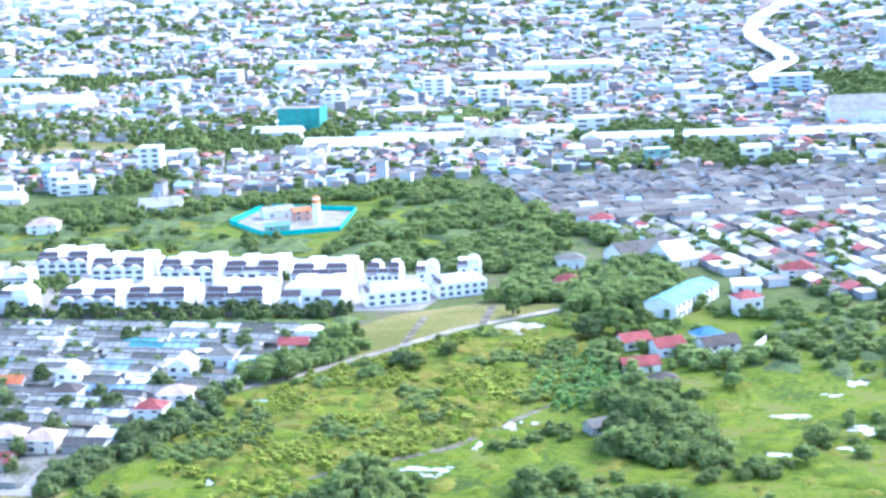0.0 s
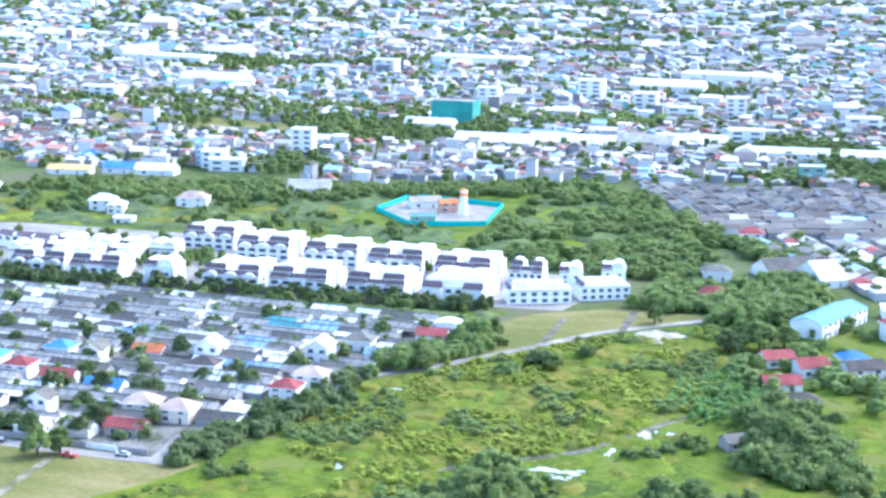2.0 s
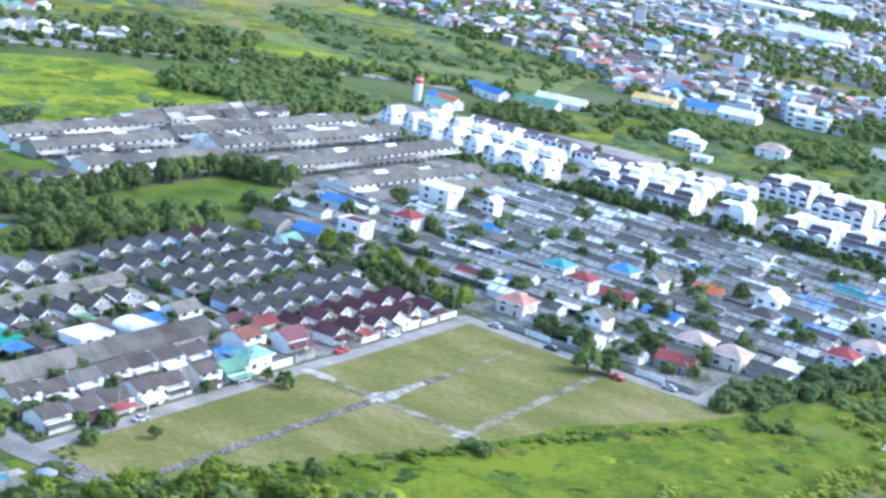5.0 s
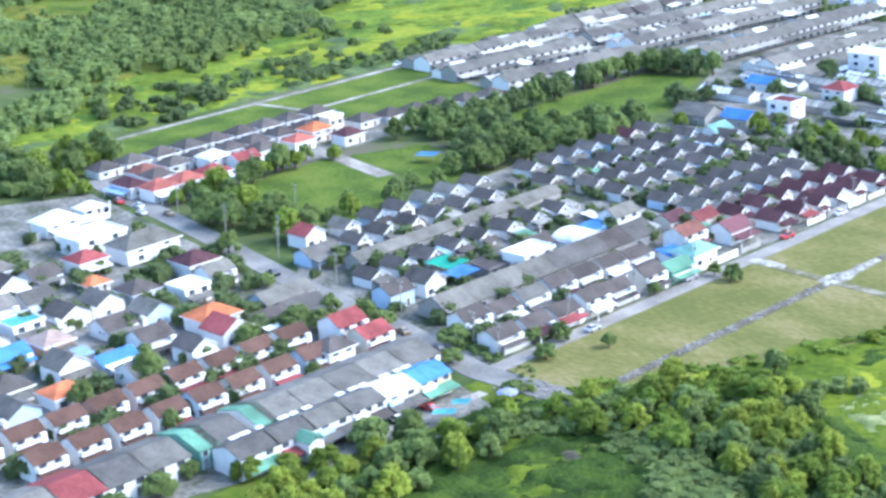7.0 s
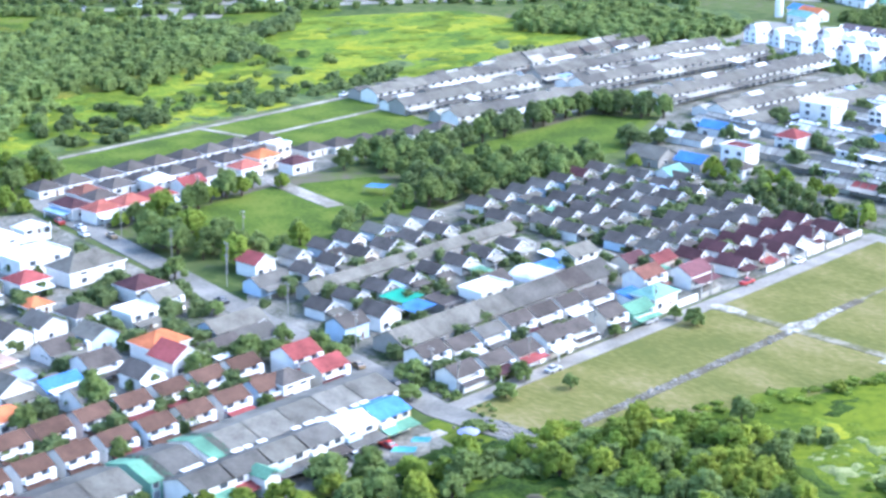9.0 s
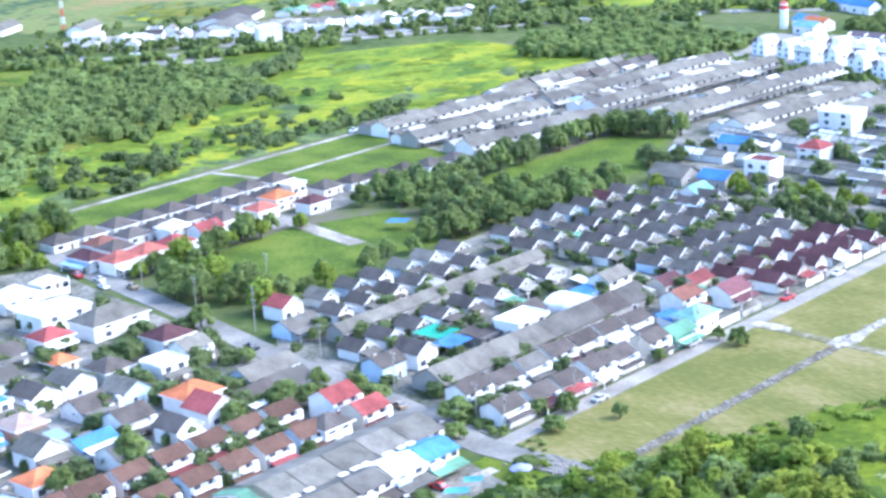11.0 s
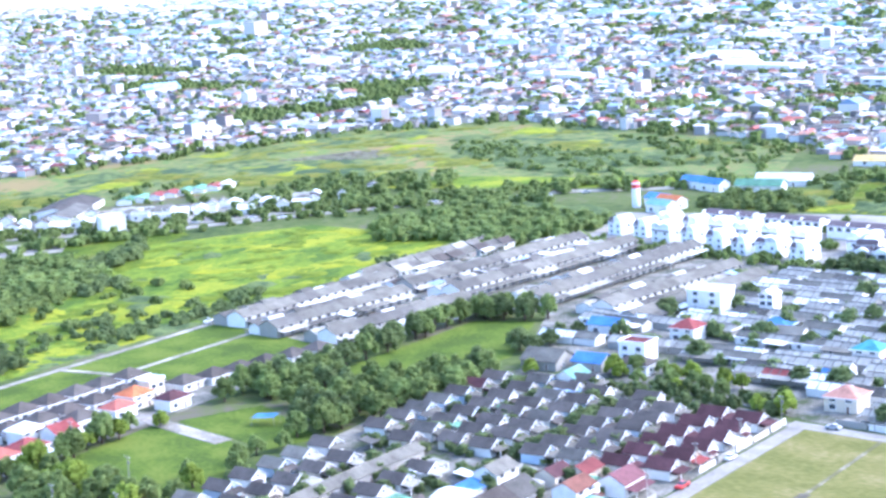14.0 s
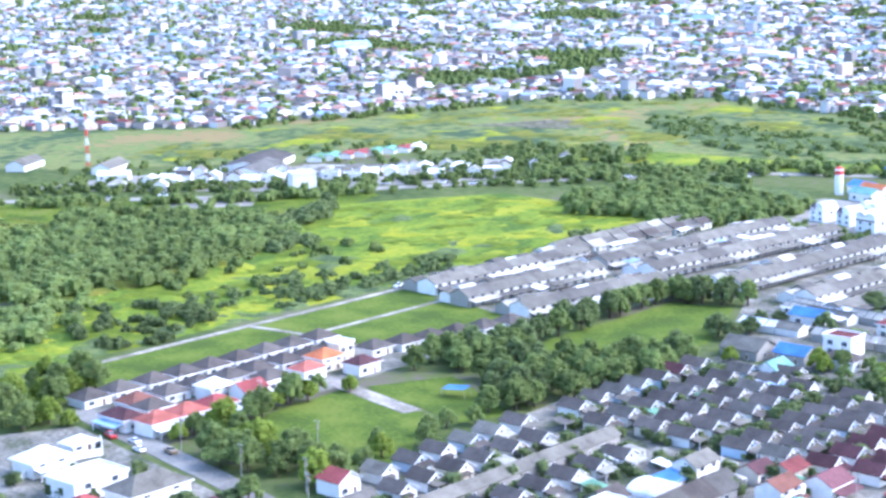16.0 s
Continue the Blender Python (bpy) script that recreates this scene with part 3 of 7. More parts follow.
# ---- foliage ----
def cloud_mesh(name, verts, mat):
    n = len(verts) // 4
    me = bpy.data.meshes.new(name)
    me.vertices.add(4 * n)
    me.vertices.foreach_set("co", np.asarray(verts, np.float32).ravel())
    me.loops.add(4 * n)
    me.loops.foreach_set("vertex_index", np.arange(4 * n, dtype=np.int32))
    me.polygons.add(n)
    me.polygons.foreach_set("loop_start", np.arange(0, 4 * n, 4, dtype=np.int32))
    me.update(calc_edges=True)
    me.materials.append(mat)
    return me


def leaves(centres, radii, per, size, rng):
    """Small tilted leaf sprays all over the given lobes."""
    c, r = np.repeat(centres, per, 0), np.repeat(radii, per, 0)
    k = len(c)
    d = rng.normal(size=(k, 3))
    d /= np.linalg.norm(d, axis=1, keepdims=True)
    d[:, 2] = np.where(d[:, 2] < -0.45, -d[:, 2], d[:, 2])
    p = c + d * r * rng.uniform(0.72, 1.08, (k, 1))
    nrm = 0.75 * d + (0, 0, 0.4) + rng.normal(scale=0.42, size=(k, 3))
    nrm /= np.linalg.norm(nrm, axis=1, keepdims=True)
    a = np.cross(nrm, rng.normal(size=(k, 3)))
    a /= np.linalg.norm(a, axis=1, keepdims=True)
    b = np.cross(nrm, a)
    s = (np.repeat(size, per)[:, None] if np.ndim(size) else size) * rng.uniform(0.6, 1.3, (k, 1))
    return np.stack([p - a * s, p - b * s * 0.7 - nrm * s * 0.25, p + a * s, p + b * s * 0.7 - nrm * s * 0.25], 1).reshape(-1, 3)


def cores(centres, radii):
    """Boxy hearts that keep a crown from being seen through."""
    q = np.array([[[-1, -1, -1], [1, -1, -1], [1, -1, 1], [-1, -1, 1]], [[1, -1, -1], [1, 1, -1], [1, 1, 1], [1, -1, 1]], [[1, 1, -1], [-1, 1, -1], [-1, 1, 1], [1, 1, 1]],
                  [[-1, 1, -1], [-1, -1, -1], [-1, -1, 1], [-1, 1, 1]], [[-1, -1, 1], [1, -1, 1], [1, 1, 1], [-1, 1, 1]]], float) * (0.52, 0.52, 0.6)
    return (centres[:, None, None] + q[None] * radii[:, None, None]).reshape(-1, 3)


TREES = {}


def tree(x, y, height=7.0, spread=3.0, mat=None, label="", turn=0.0, group=""):
    """A trunk with limbs and a crown of leaf sprays in lobes."""
    mat = mat or LEAF
    key = (round(height), round(spread), mat.name)
    if key in TREES:
        ob = copy_thing(TREES[key], pose(x, y, 0, 0, 0, turn))
        return tagged(ob, group=group)
    rng = np.random.default_rng(len(TREES) + 5)
    tag = (label or f"broad-leaved tree with a {mat.name.replace('foliage', 'green')} uneven crown", "tree", group)
    s = Shape()
    top = height * 0.62
    s.tube([(0, 0, -0.3), (0.1, 0.05, height * 0.25), (0.0, 0.1, top)], (0.05 * height, 0.035 * height, 0.015 * height), 7)
    n = 22
    c = []
    for i in range(n):
        a, q = 2.4 * i + rng.uniform(-0.4, 0.4), math.sqrt((i + 0.3) / n)
        z = height * (0.32 + 0.42 * (1 - q * q) + rng.uniform(-0.11, 0.15))
        c.append((spread * 0.74 * q * math.cos(a), spread * 0.74 * q * math.sin(a), z))
        if i % 3 == 1:
            s.tube([(0.05, 0.05, height * 0.2), (c[-1][0] * 0.5, c[-1][1] * 0.5, height * 0.32), (c[-1][0] * 0.9, c[-1][1] * 0.9, z)], (0.02 * height, 0.014 * height, 0.005 * height), 5)
    c = np.array(c)
    r = np.stack([rng.uniform(0.2, 0.42, n) * spread] * 2 + [rng.uniform(0.13, 0.21, n) * height], 1)
    root = TREES[key] = tagged(new("tree", s.mesh("trunk", TRUNK)), *tag)
    v = np.concatenate([leaves(c, r, 36, spread * 0.098, rng), cores(c, r)])
    part("crown", cloud_mesh("crown", v, mat), None, root)
    root.matrix_world = pose(x, y, 0, 0, 0, turn)
    return root


def inside(p, poly):
    x, y, hit = p[:, 0], p[:, 1], np.zeros(len(p), bool)
    for (x0, y0), (x1, y1) in zip(poly, poly[1:] + poly[:1]):
        hit ^= ((y0 > y) != (y1 > y)) & (x < (x1 - x0) * (y - y0) / (y1 - y0 + 1e-9) + x0)
    return hit


def scattered(poly, gap, rng, keep=1.0, holes=()):
    lo, hi = np.min(poly, 0), np.max(poly, 0)
    gx, gy = np.meshgrid(np.arange(lo[0], hi[0], gap), np.arange(lo[1], hi[1], gap))
    p = np.stack([gx.ravel(), gy.ravel()], 1) + rng.uniform(-0.48, 0.48, (gx.size, 2)) * gap
    ok = inside(p, poly) & (rng.random(len(p)) < keep)
    for h in holes:
        ok &= ~inside(p, h)
    return p[ok]


def wood(name, poly, gap, height, mat, label, seed, per=21, lobes=4, keep=1.0, holes=(), patchy=0.0, category="woodland", wide=0.8, grain=0.03):
    """Many trees or bushes growing into one another."""
    rng = np.random.default_rng(seed)
    p = scattered(poly, gap, rng, keep, holes)
    if patchy:
        p = p[[noise.noise((x * grain, y * grain, seed)) > patchy - 0.5 for x, y in p]]
    k = len(p)
    h = rng.uniform(0.55, 1.1, k) * height
    spread = np.minimum(h * wide, gap * 0.8) * rng.uniform(0.75, 1.25, k)
    c = np.zeros((k, lobes, 3))
    for j in range(lobes):
        a = rng.uniform(0, 6.28, k)
        q = 0 if j == 0 else 0.65
        c[:, j, 0], c[:, j, 1] = p[:, 0] + q * spread * np.cos(a), p[:, 1] + q * spread * np.sin(a)
        c[:, j, 2] = h * (0.6 if j == 0 else 0.34) + rng.uniform(-0.08, 0.08, k) * h
    r = np.stack([np.repeat(spread[:, None] * 0.62, lobes, 1)] * 2 + [np.repeat(h[:, None] * 0.38, lobes, 1)], 2)
    c, r = c.reshape(-1, 3), r.reshape(-1, 3)
    v = np.concatenate([leaves(c, r, per, r[:, 0] * 0.28, rng), cores(c, r)])
    return tagged(new(name, cloud_mesh(name, v, mat)), label, category, kind="stuff")


def turf(name, poly, step, height, size, cover, mat, label, seed, holes=(), category="scrub"):
    """Low growth that swells out of the ground in soft uneven mats."""
    lo, hi = np.min(poly, 0), np.max(poly, 0)
    gx, gy = np.meshgrid(np.arange(lo[0], hi[0], step), np.arange(lo[1], hi[1], step))
    rng = np.random.default_rng(seed)
    p = np.stack([gx.ravel(), gy.ravel()], 1) + rng.uniform(-0.3, 0.3, (gx.size, 2)) * step
    v = np.array([noise.noise((x / size, y / size, seed)) + 0.6 * noise.noise((x * 2.6 / size, y * 2.6 / size, seed + 9)) + 0.35 * noise.noise((x * 7 / size, y * 7 / size, seed + 5)) for x, y in p])
    v -= np.quantile(v, 1 - cover)
    edge = np.mean([inside(p + 2.2 * step * np.array((math.cos(a), math.sin(a))), poly) for a in np.arange(8) * 0.785], 0)
    z = height * np.clip(edge * 1.6 - 0.6, 0.02, 1) * np.sqrt(np.clip(v, 0, 1)) * rng.uniform(0.75, 1.25, len(v)) + 0.06
    ok = inside(p, poly) & (v > 0)
    for h in holes:
        ok &= ~inside(p, h)
    z = np.where(ok, z, -0.35)
    ny, nx = gx.shape
    k = np.arange(ny * nx).reshape(ny, nx)
    f = np.stack([k[:-1, :-1], k[:-1, 1:], k[1:, 1:], k[1:, :-1]], -1).reshape(-1, 4)
    f = f[ok[f].any(1)]
    used, back = np.unique(f, return_inverse=True)
    me = bpy.data.meshes.new(name)
    me.from_pydata(np.concatenate([p, z[:, None]], 1)[used].tolist(), [], back.reshape(-1, 4).tolist())
    me.polygons.foreach_set("use_smooth", [True] * len(f))
    me.materials.append(mat)
    return tagged(new(name, me), label, category, kind="stuff")


# ---- ground, fields and roads ----
S = 4900
tagged(new("ground", Shape().slab([(-S, -S, 0), (S, -S, 0), (S, S, 0), (-S, S, 0)], 3).mesh("ground", GROUND)), "flat plain of mixed grass, scrub and bare soil", "ground", kind="structure")
flat("mown_field", [(-24, -92), (-8, -95), (2, -84), (16.5, -58), (22, -50), (26, -39), (30, -27), (34, -15), (42, 24), (63, 60), (69, 76), (55, 72), (27, 74), (-24, 81)], 0.06, MOWN, "mown yellowish grass plot divided by concrete tracks", category="field")
flat("young_field", [(-6, -88), (8, -44), (26, -8), (37, 25), (60, 62), (92, 80), (120, 60), (100, 20), (85, -15), (62, -60), (50, -95)], 0.05, VIVID, "bright green young grass beside the mown plot", category="field")
flat("rough_field", [(62, 66), (112, 55), (94, 20), (78, -15), (54, -60), (40, -101), (330, -101), (330, 270), (195, 292), (150, 258), (120, 214), (103, 192), (84, 170), (84, 120)], 0.03, ROUGH, "uneven rough grassland with scrub", category="field")
flat("rough_field", [(-25, -101), (1, -101), (15, -90), (62, -102), (62, -250), (-25, -250)], 0.04, ROUGH, "rough grass below the field", category="field")
flat("meadow", [(-292, -80), (-288, 128), (-275, 200), (-285, 302), (-395, 310), (-440, 240), (-372, 112), (-366, 0), (-350, -120)], 0.05, MEADOW, "bright yellow-green wet meadow", category="field")
flat("plot_lawn", [(-282, -60), (-255, -60), (-252, 118), (-282, 124)], 0.06, LAWN, "green empty building plots beside a concrete track", category="field")
flat("plot_lawn", [(-256, 44), (-230, 44), (-222, 100), (-216, 108), (-252, 117.5)], 0.1, LAWN, "green empty building plot beside the houses", category="field")
flat("park_lawn", [(-196, -38), (-150, -46), (-136, -30), (-162, 4), (-188, 20), (-200, 10)], 0.06, LAWN, "small green park lawn ringed by trees", category="lawn")
flat("park_lawn", [(-196, 16), (-168, 9), (-150, 4), (-143, 20), (-184, 40)], 0.075, LAWN, "narrow green park lawn beside the path", category="lawn")
flat("sports_field", [(-190, 82), (-158, 78), (-146, 118), (-168, 166), (-190, 160)], 0.06, LAWN, "green sports field with worn patches", category="field")
flat("yard_ground", [(-34, -200), (-10, -110), (-30, -104), (-70, -92), (-165, -74), (-230, -62), (-262, -120), (-200, -230)], 0.08, YARD, "paved yards and lanes between the houses", category="yard")
flat("yard_ground", [(-30, -92), (-30, 84), (-45, 92), (-135, 108), (-142, 40), (-134, -60), (-110, -80), (-66, -85)], 0.08, YARD, "paved yards and lanes between the houses", category="yard")
flat("yard_ground", [(-200, -58), (-245, -54), (-251, 0), (-251, 60), (-212, 98), (-205, 60), (-203, 20)], 0.08, YARD, "paved yards and lanes between the houses", category="yard")
flat("yard_ground", [(-24, 87), (54, 78), (56, 95), (84, 150), (80, 186), (106, 215), (104, 262), (-60, 276), (-160, 292), (-172, 180), (-138, 112), (-60, 98)], 0.08, YARD, "paved yards and lanes of the old estate", category="yard")
flat("yard_ground", [(-262, 116), (-204, 104), (-196, 176), (-170, 180), (-150, 186), (-152, 284), (-245, 306), (-262, 200)], 0.09, YARD, "paved lanes between the terraces", category="yard")
flat("estate_paving", [(-268, 300), (-250, 322), (-100, 286), (128, 290), (136, 330), (132, 352), (70, 362), (60, 392), (-150, 400), (-262, 380)], 0.095, CONCRETE, "pale concrete paving of the white estate", category="paving")
flat("grass_strip", [(-108, 270), (-60, 268), (104, 263), (108, 281), (-108, 288)], 0.12, ROUGH, "overgrown strip between the estates", category="field")
flat("grass_strip", [(118, 219), (148, 262), (186, 296), (150, 302), (118, 282), (108, 262)], 0.05, MOWN, "dry mown strip beside the lane", category="field")
ribbon("road", [(-26.6, -96), (-26.6, 84)], 5.0, 0.12, CONCRETE, "pale concrete estate road beside the mown field")
ribbon("road", [(-30, 83.5), (27, 76.5), (56, 75), (54.5, 95), (84, 152), (80, 172)], 5.5, 0.13, CONCRETE, "concrete lane round the old estate")
ribbon("road", [(2, -96), (-28, -97), (-64, -88), (-108, -81), (-165, -68), (-225, -56), (-243, -52)], 7.5, 0.14, ASPHALT, "grey asphalt estate road")
ribbon("road", [(80, 172), (103, 197), (119, 218), (148, 260), (187, 294)], 4.0, 0.12, DIRT, "pale dusty lane along the grassland")
ribbon("track", [(0, -84), (0, 30)], 2.8, 0.14, TRACK, "narrow concrete track across the field")
ribbon("track", [(-24, 1), (29, -3)], 3.0, 0.15, WORN, "worn earth track across the field")
ribbon("track", [(29, -4), (26, 74)], 2.8, 0.14, WORN, "worn earth track across the field")
flat("pale_patch", [(-3, -3), (1, -4), (3, 2), (1.6, 9), (1.2, 20), (-1.4, 21), (-1.2, 8), (-3.4, 2)], 0.18, PALEDUST, "pale broken concrete where the tracks cross", category="track")
flat("pale_patch", [(-26, -1), (-20, -0.4), (-15, 0.4), (-16, 3), (-22, 4), (-26, 3)], 0.19, PALEDUST, "pale broken concrete at the track's end", category="track")
flat("pale_patch", [(27, -8), (32, -7), (33, -3), (29, -1), (27, -3)], 0.18, PALEDUST, "pale broken concrete at the track's end", category="track")
ribbon("track", [(131, 237), (131.5, 278)], 2.4, 0.14, TRACK, "faint track across the dry strip")
ribbon("track", [(155.4, 262), (155, 297)], 3.0, 0.14, TRACK, "faint track across the dry strip")
flat("pale_patch", [(160, 262), (163, 254), (166, 252), (170, 247), (174, 252), (178, 262), (175, 268), (171, 266), (167, 270), (163, 267)], 0.15, PALEDUST, "pale bare patch beside the lane", category="track")
SAND_PATCH = [(119, -9), (122, -3), (126, 2), (132, 0), (137, -5), (140, -12), (143, -7), (147, -7), (152, -14), (150, -18), (140, -19), (130, -18), (123, -16)]
flat("sand_patch", SAND_PATCH, 0.16, SAND, "pale cream bare sand in the grass", category="sand")
flat("mud_patch", [(111, 33), (112, 43), (117, 54), (126, 66), (139, 70), (150, 62), (151, 52), (143, 40), (133, 29), (122, 28)], 0.12, MUD, "bare wet earth between the bushes", category="mud")
ribbon("path", [(-19, -105), (-20.5, -125), (-18.5, -150), (-12, -166), (-8, -190)], 3.0, 0.13, DIRT, "pale dirt path behind the shops")
ribbon("track", [(0, 30), (-1, 78)], 1.2, 0.13, WORN, "faint earth track across the field")
ribbon("track", [(-283, -75), (-283, 128)], 3.0, 0.14, DIRT, "pale track along the meadow")
ribbon("track", [(-257, 50), (-257, 118)], 2.4, 0.14, DIRT, "pale track between green plots")
ribbon("track", [(-283, 47), (-258, 50)], 2.4, 0.15, DIRT, "short pale track joining two others")
ribbon("path", [(-208, 15), (-200, 12), (-184, 8.5), (-167, 5)], 6.0, 0.14, DIRT, "pale paved path through the park")
ribbon("road", [(-640, 105), (-583, 152), (-500, 224), (-455, 290), (-407, 350), (-325, 432), (-230, 474), (-120, 520)], 10.0, 0.12, CONCRETE, "wide pale main road lined with trees")

# ---- houses south of the estate road ----
R = random.Random(7)
G = "brown-roofed houses"
for i in range(9):
    house(-73.5, -196.5 + 10.3 * i, 90, "side", 8.7, 7.0, 4.9, "brown", "peach" if i == 3 else "white", ("", "", "", "", "", "brick", "brick", "", "")[i], G)
for i in range(8):
    house(-59.6, -190 + 10.1 * i, 90, "side", 8.3, 7.0, 4.9, "brown", ("white", "white", "white", "white", "pale blue", "cream", "white", "pale blue")[i], ("", "", "", "brick", "", "", "red", "")[i], G)
house(-69, -101, 90, "side", 9.5, 9, 5.4, "red", "white", "", G)
house(-58, -102.5, 90, "side", 9.0, 8, 5.4, "red", "cream", "", G)
house(-58.5, -113.5, 90, "hip", 9.0, 8, 5.4, "dark grey", "white", "", G)
G = "shop terraces"
for i, (c, wl) in enumerate((("grey", "white"), ("red", "white"), ("slate", "white"), ("grey", "white"), ("green", "green"), ("slate", "white"), ("green", "white"), ("grey", "white"), ("grey", "white"), ("grey", "white"), ("grey", "white"), ("grey", "white"))):
    w = 5.0 if c == "green" else 9.6
    block(-42.8, -205 + 9.7 * i - (4 if i > 4 else 0) - (4 if i > 6 else 0), 90, w, 14, 4.3, 2, c, wl, G, canopy="", pitch=0.14)
front = []
for i in range(6):
    front.append(block(-29.6, -162 + 9.7 * i, 90, 9.6, 9, 4.8, 3 if i % 2 else 2, ("slate", "slate", "grey", "slate", "white", "blue")[i], "white" if i < 5 else "yellow", G, canopy=("green", "red", "slate", "grey-brown", "slate", "green")[i], pitch=0.18))
# a green-gabled shop front, balconies and white sheets over the gap between the two rows
part("gable_roof", vee(4.4, 5.0, 4.6, 1.1, 0.3, "y", 0.14).moved(1.4, -6.6, 0), roof_mat("green"), front[1], "green gabled roof over a balcony")
part("gable_wall", Shape().box(-0.6, -8.6, 0, 3.4, -4.5, 4.6), wall_mat("white"), front[1])
for i, shop in enumerate(front):
    for k in range(3):
        q = -3.6 + 3.0 * k + 0.5 * ((i + k) % 2)
        if (i * 2 + k) % 3:
            part("roof_sheet", Shape().slab([(q, 4.2, 4.95), (q + 1.8 + 0.4 * k, 4.2, 4.95), (q + 1.8 + 0.4 * k, 5.6, 5.0), (q, 5.6, 5.0)], 0.08), FRAME, shop, "white sheet over a roof gutter")
    if i not in (0, 1):
        part("balcony", Shape().box(-4.4, -5.5, 2.9, -0.6, -4.5, 3.9), FRAME if i % 2 else wall_mat("pale blue"), shop, "painted shop balcony")
G = "mixed houses"
mixed_south = [
    (-134, -148, "flat", 10, 9, 5.6, "turquoise", "white"),
    (-120, -161, "side", 11, 8, 4, "blue", "white"),
    (-118, -150, "hip", 9, 9, 5.4, "beige", "peach"),
    (-98, -146, "side", 11, 8, 3.2, "blue", "white"),
    (-101, -115, "hip", 12, 10, 5.2, "orange", "white"),
    (-90, -119, "front", 10, 10, 5.4, "red", "white"),
    (-87, -131, "front", 8, 9, 5.2, "dark grey", "white"),
    (-89, -166, "hip", 9, 8, 4.5, "orange", "white"),
    (-101, -173, "hip", 10, 10, 5.2, "dark grey", "white"),
    (-165, -108, "hip", 10, 9, 5.5, "red", "white"),
    (-150, -116, "hip", 7, 7, 3.4, "orange", "white")]
mixed_north = [
    (-204, -92, "hip", 13, 10, 5.6, "white", "white"),
    (-181, -95, "flat", 18, 13, 6.0, "white", "white"),
    (-212, -75, "hip", 8, 6, 3.4, "white", "white"),
    (-164, -90, "hip", 20, 12, 6, "grey", "white"),
    (-139, -91, "hip", 11, 10, 5.6, "maroon", "white"),
    (-122, -106, "flat", 9, 9, 5.6, "white", "white"),
    (-128, -93, "side", 9, 8, 5, "grey", "white"),
    (-101, -93, "side", 18, 9, 3.4, "grey", "pale blue"),
    (-91, -96, "side", 13, 9, 3.4, "slate", "grey"),
    (-90, -107, "side", 12, 9, 3.6, "grey-brown", "grey")]
for x, y, k, w, d, h, c, wl in mixed_south + mixed_north:
    house(x, y, 90, k, w, d, h * 0.84, c, wl, R.choice(("", "grey", "white")), G)
taken = [q[:2] for q in mixed_south + mixed_north]
for k, xx in enumerate((-86, -101, -118, -133, -150, -166, -182, -197)):
    for i in range(13):
        y = -212 + 10.8 * i + 2 * (k % 3)
        if y > -104 + 0.12 * (xx + 90) or any(abs(xx - a) < 10 and abs(y - b) < 9.5 for a, b in taken):
            continue
        house(xx + R.uniform(-1, 1), y + R.uniform(-0.6, 0.6), R.choice((90, 90, 0)), R.choice(("side", "hip", "side", "front")), 9.6, 9.4, R.choice((3.2, 4.0, 4.4)), R.choice(("grey", "slate", "dark grey", "grey-brown", "grey")), R.choice(("white", "white", "white", "pale blue")), R.choice(("", "white", "grey", "grey")), G)

# ---- houses between the road and the park ----
G = "front row houses"
RF = random.Random(31)
for i in range(5):
    house(-35 + RF.uniform(-0.6, 0.6), -82.6 + 9.95 * i, 90, "side", 9.0, 7.4, RF.choice((3.9, 4.4, 4.9)), "grey-brown", "white", ("", "maroon", "red", "white", "", "mint")[i], G)
for i in range(7):
    house(-47.5 + RF.uniform(-0.6, 0.6), -80 + 10 * i, 90, "side", 9.2, 7.2, RF.choice((4.1, 4.6, 5.0)), RF.choice(("grey-brown", "grey-brown", "slate")), "white", ("", "white", "", "maroon")[i % 4], G)
house(-47, 1, 90, "side", 10, 8, 5.0, "terracotta", "white", "", G)
house(-41, -12, 90, "shed", 7, 5, 3.4, "blue", "white", "", G)
house(-36, -9, 90, "hip", 11, 8, 4.6, "mint", "white", "", G)
house(-33.5, -21, 90, "side", 10, 7, 3.8, "green", "green", "", G)
house(-34, -31, 90, "side", 8.4, 6.6, 5.0, "grey-brown", "cream", "", G)
G = "low grey-roofed houses"
row(8, (-61, -74), (0, 9.9), 90, "side", ["slate", "grey-brown", "grey"], ("grey",), 9.9, 10.5, 3.2, ("",), G, jitter=0.05, seed=33)
row(8, (-105.5, -60), (0, 9.9), 90, "side", ["grey"], ("grey",), 9.9, 6.0, 3.4, ("",), G, jitter=0.05, seed=35)
G = "houses behind the front rows"
house(-69, -36, 90, "flat", 13, 9, 5.2, "white", "white", "", G)
house(-70, -16, 90, "arch", 12, 9, 3.0, "white", "white", "", G)
house(-72, -6, 90, "shed", 8, 6, 3.2, "blue", "white", "", G)
house(-72, 4, 90, "side", 11, 8, 5.2, "grey", "white", "", G)
house(-76, -26, 90, "side", 9, 8, 3.4, "grey-brown", "grey", "", G)
house(-74, -45, 90, "shed", 10, 8, 3.0, "grey-brown", "grey", "", G)
house(-77, -66, 90, "front", 8, 9, 4.6, "dark grey", "white", "", G)
house(-77, -77, 90, "side", 9, 8, 4.6, "dark grey", "pale blue", "", G)
house(-119.5, -65, 90, "side", 12, 8, 3.2, "slate", "pale blue", "grey", G)
house(-54, 17, 90, "side", 9, 7, 3.8, "brick", "cream", "", G)
house(-41, 13, 90, "side", 11, 9, 4.2, "pink", "white", "pink", G)
house(-60, 12, 90, "side", 9, 7, 3.6, "maroon", "cream", "", G)
G = "dark gabled houses"
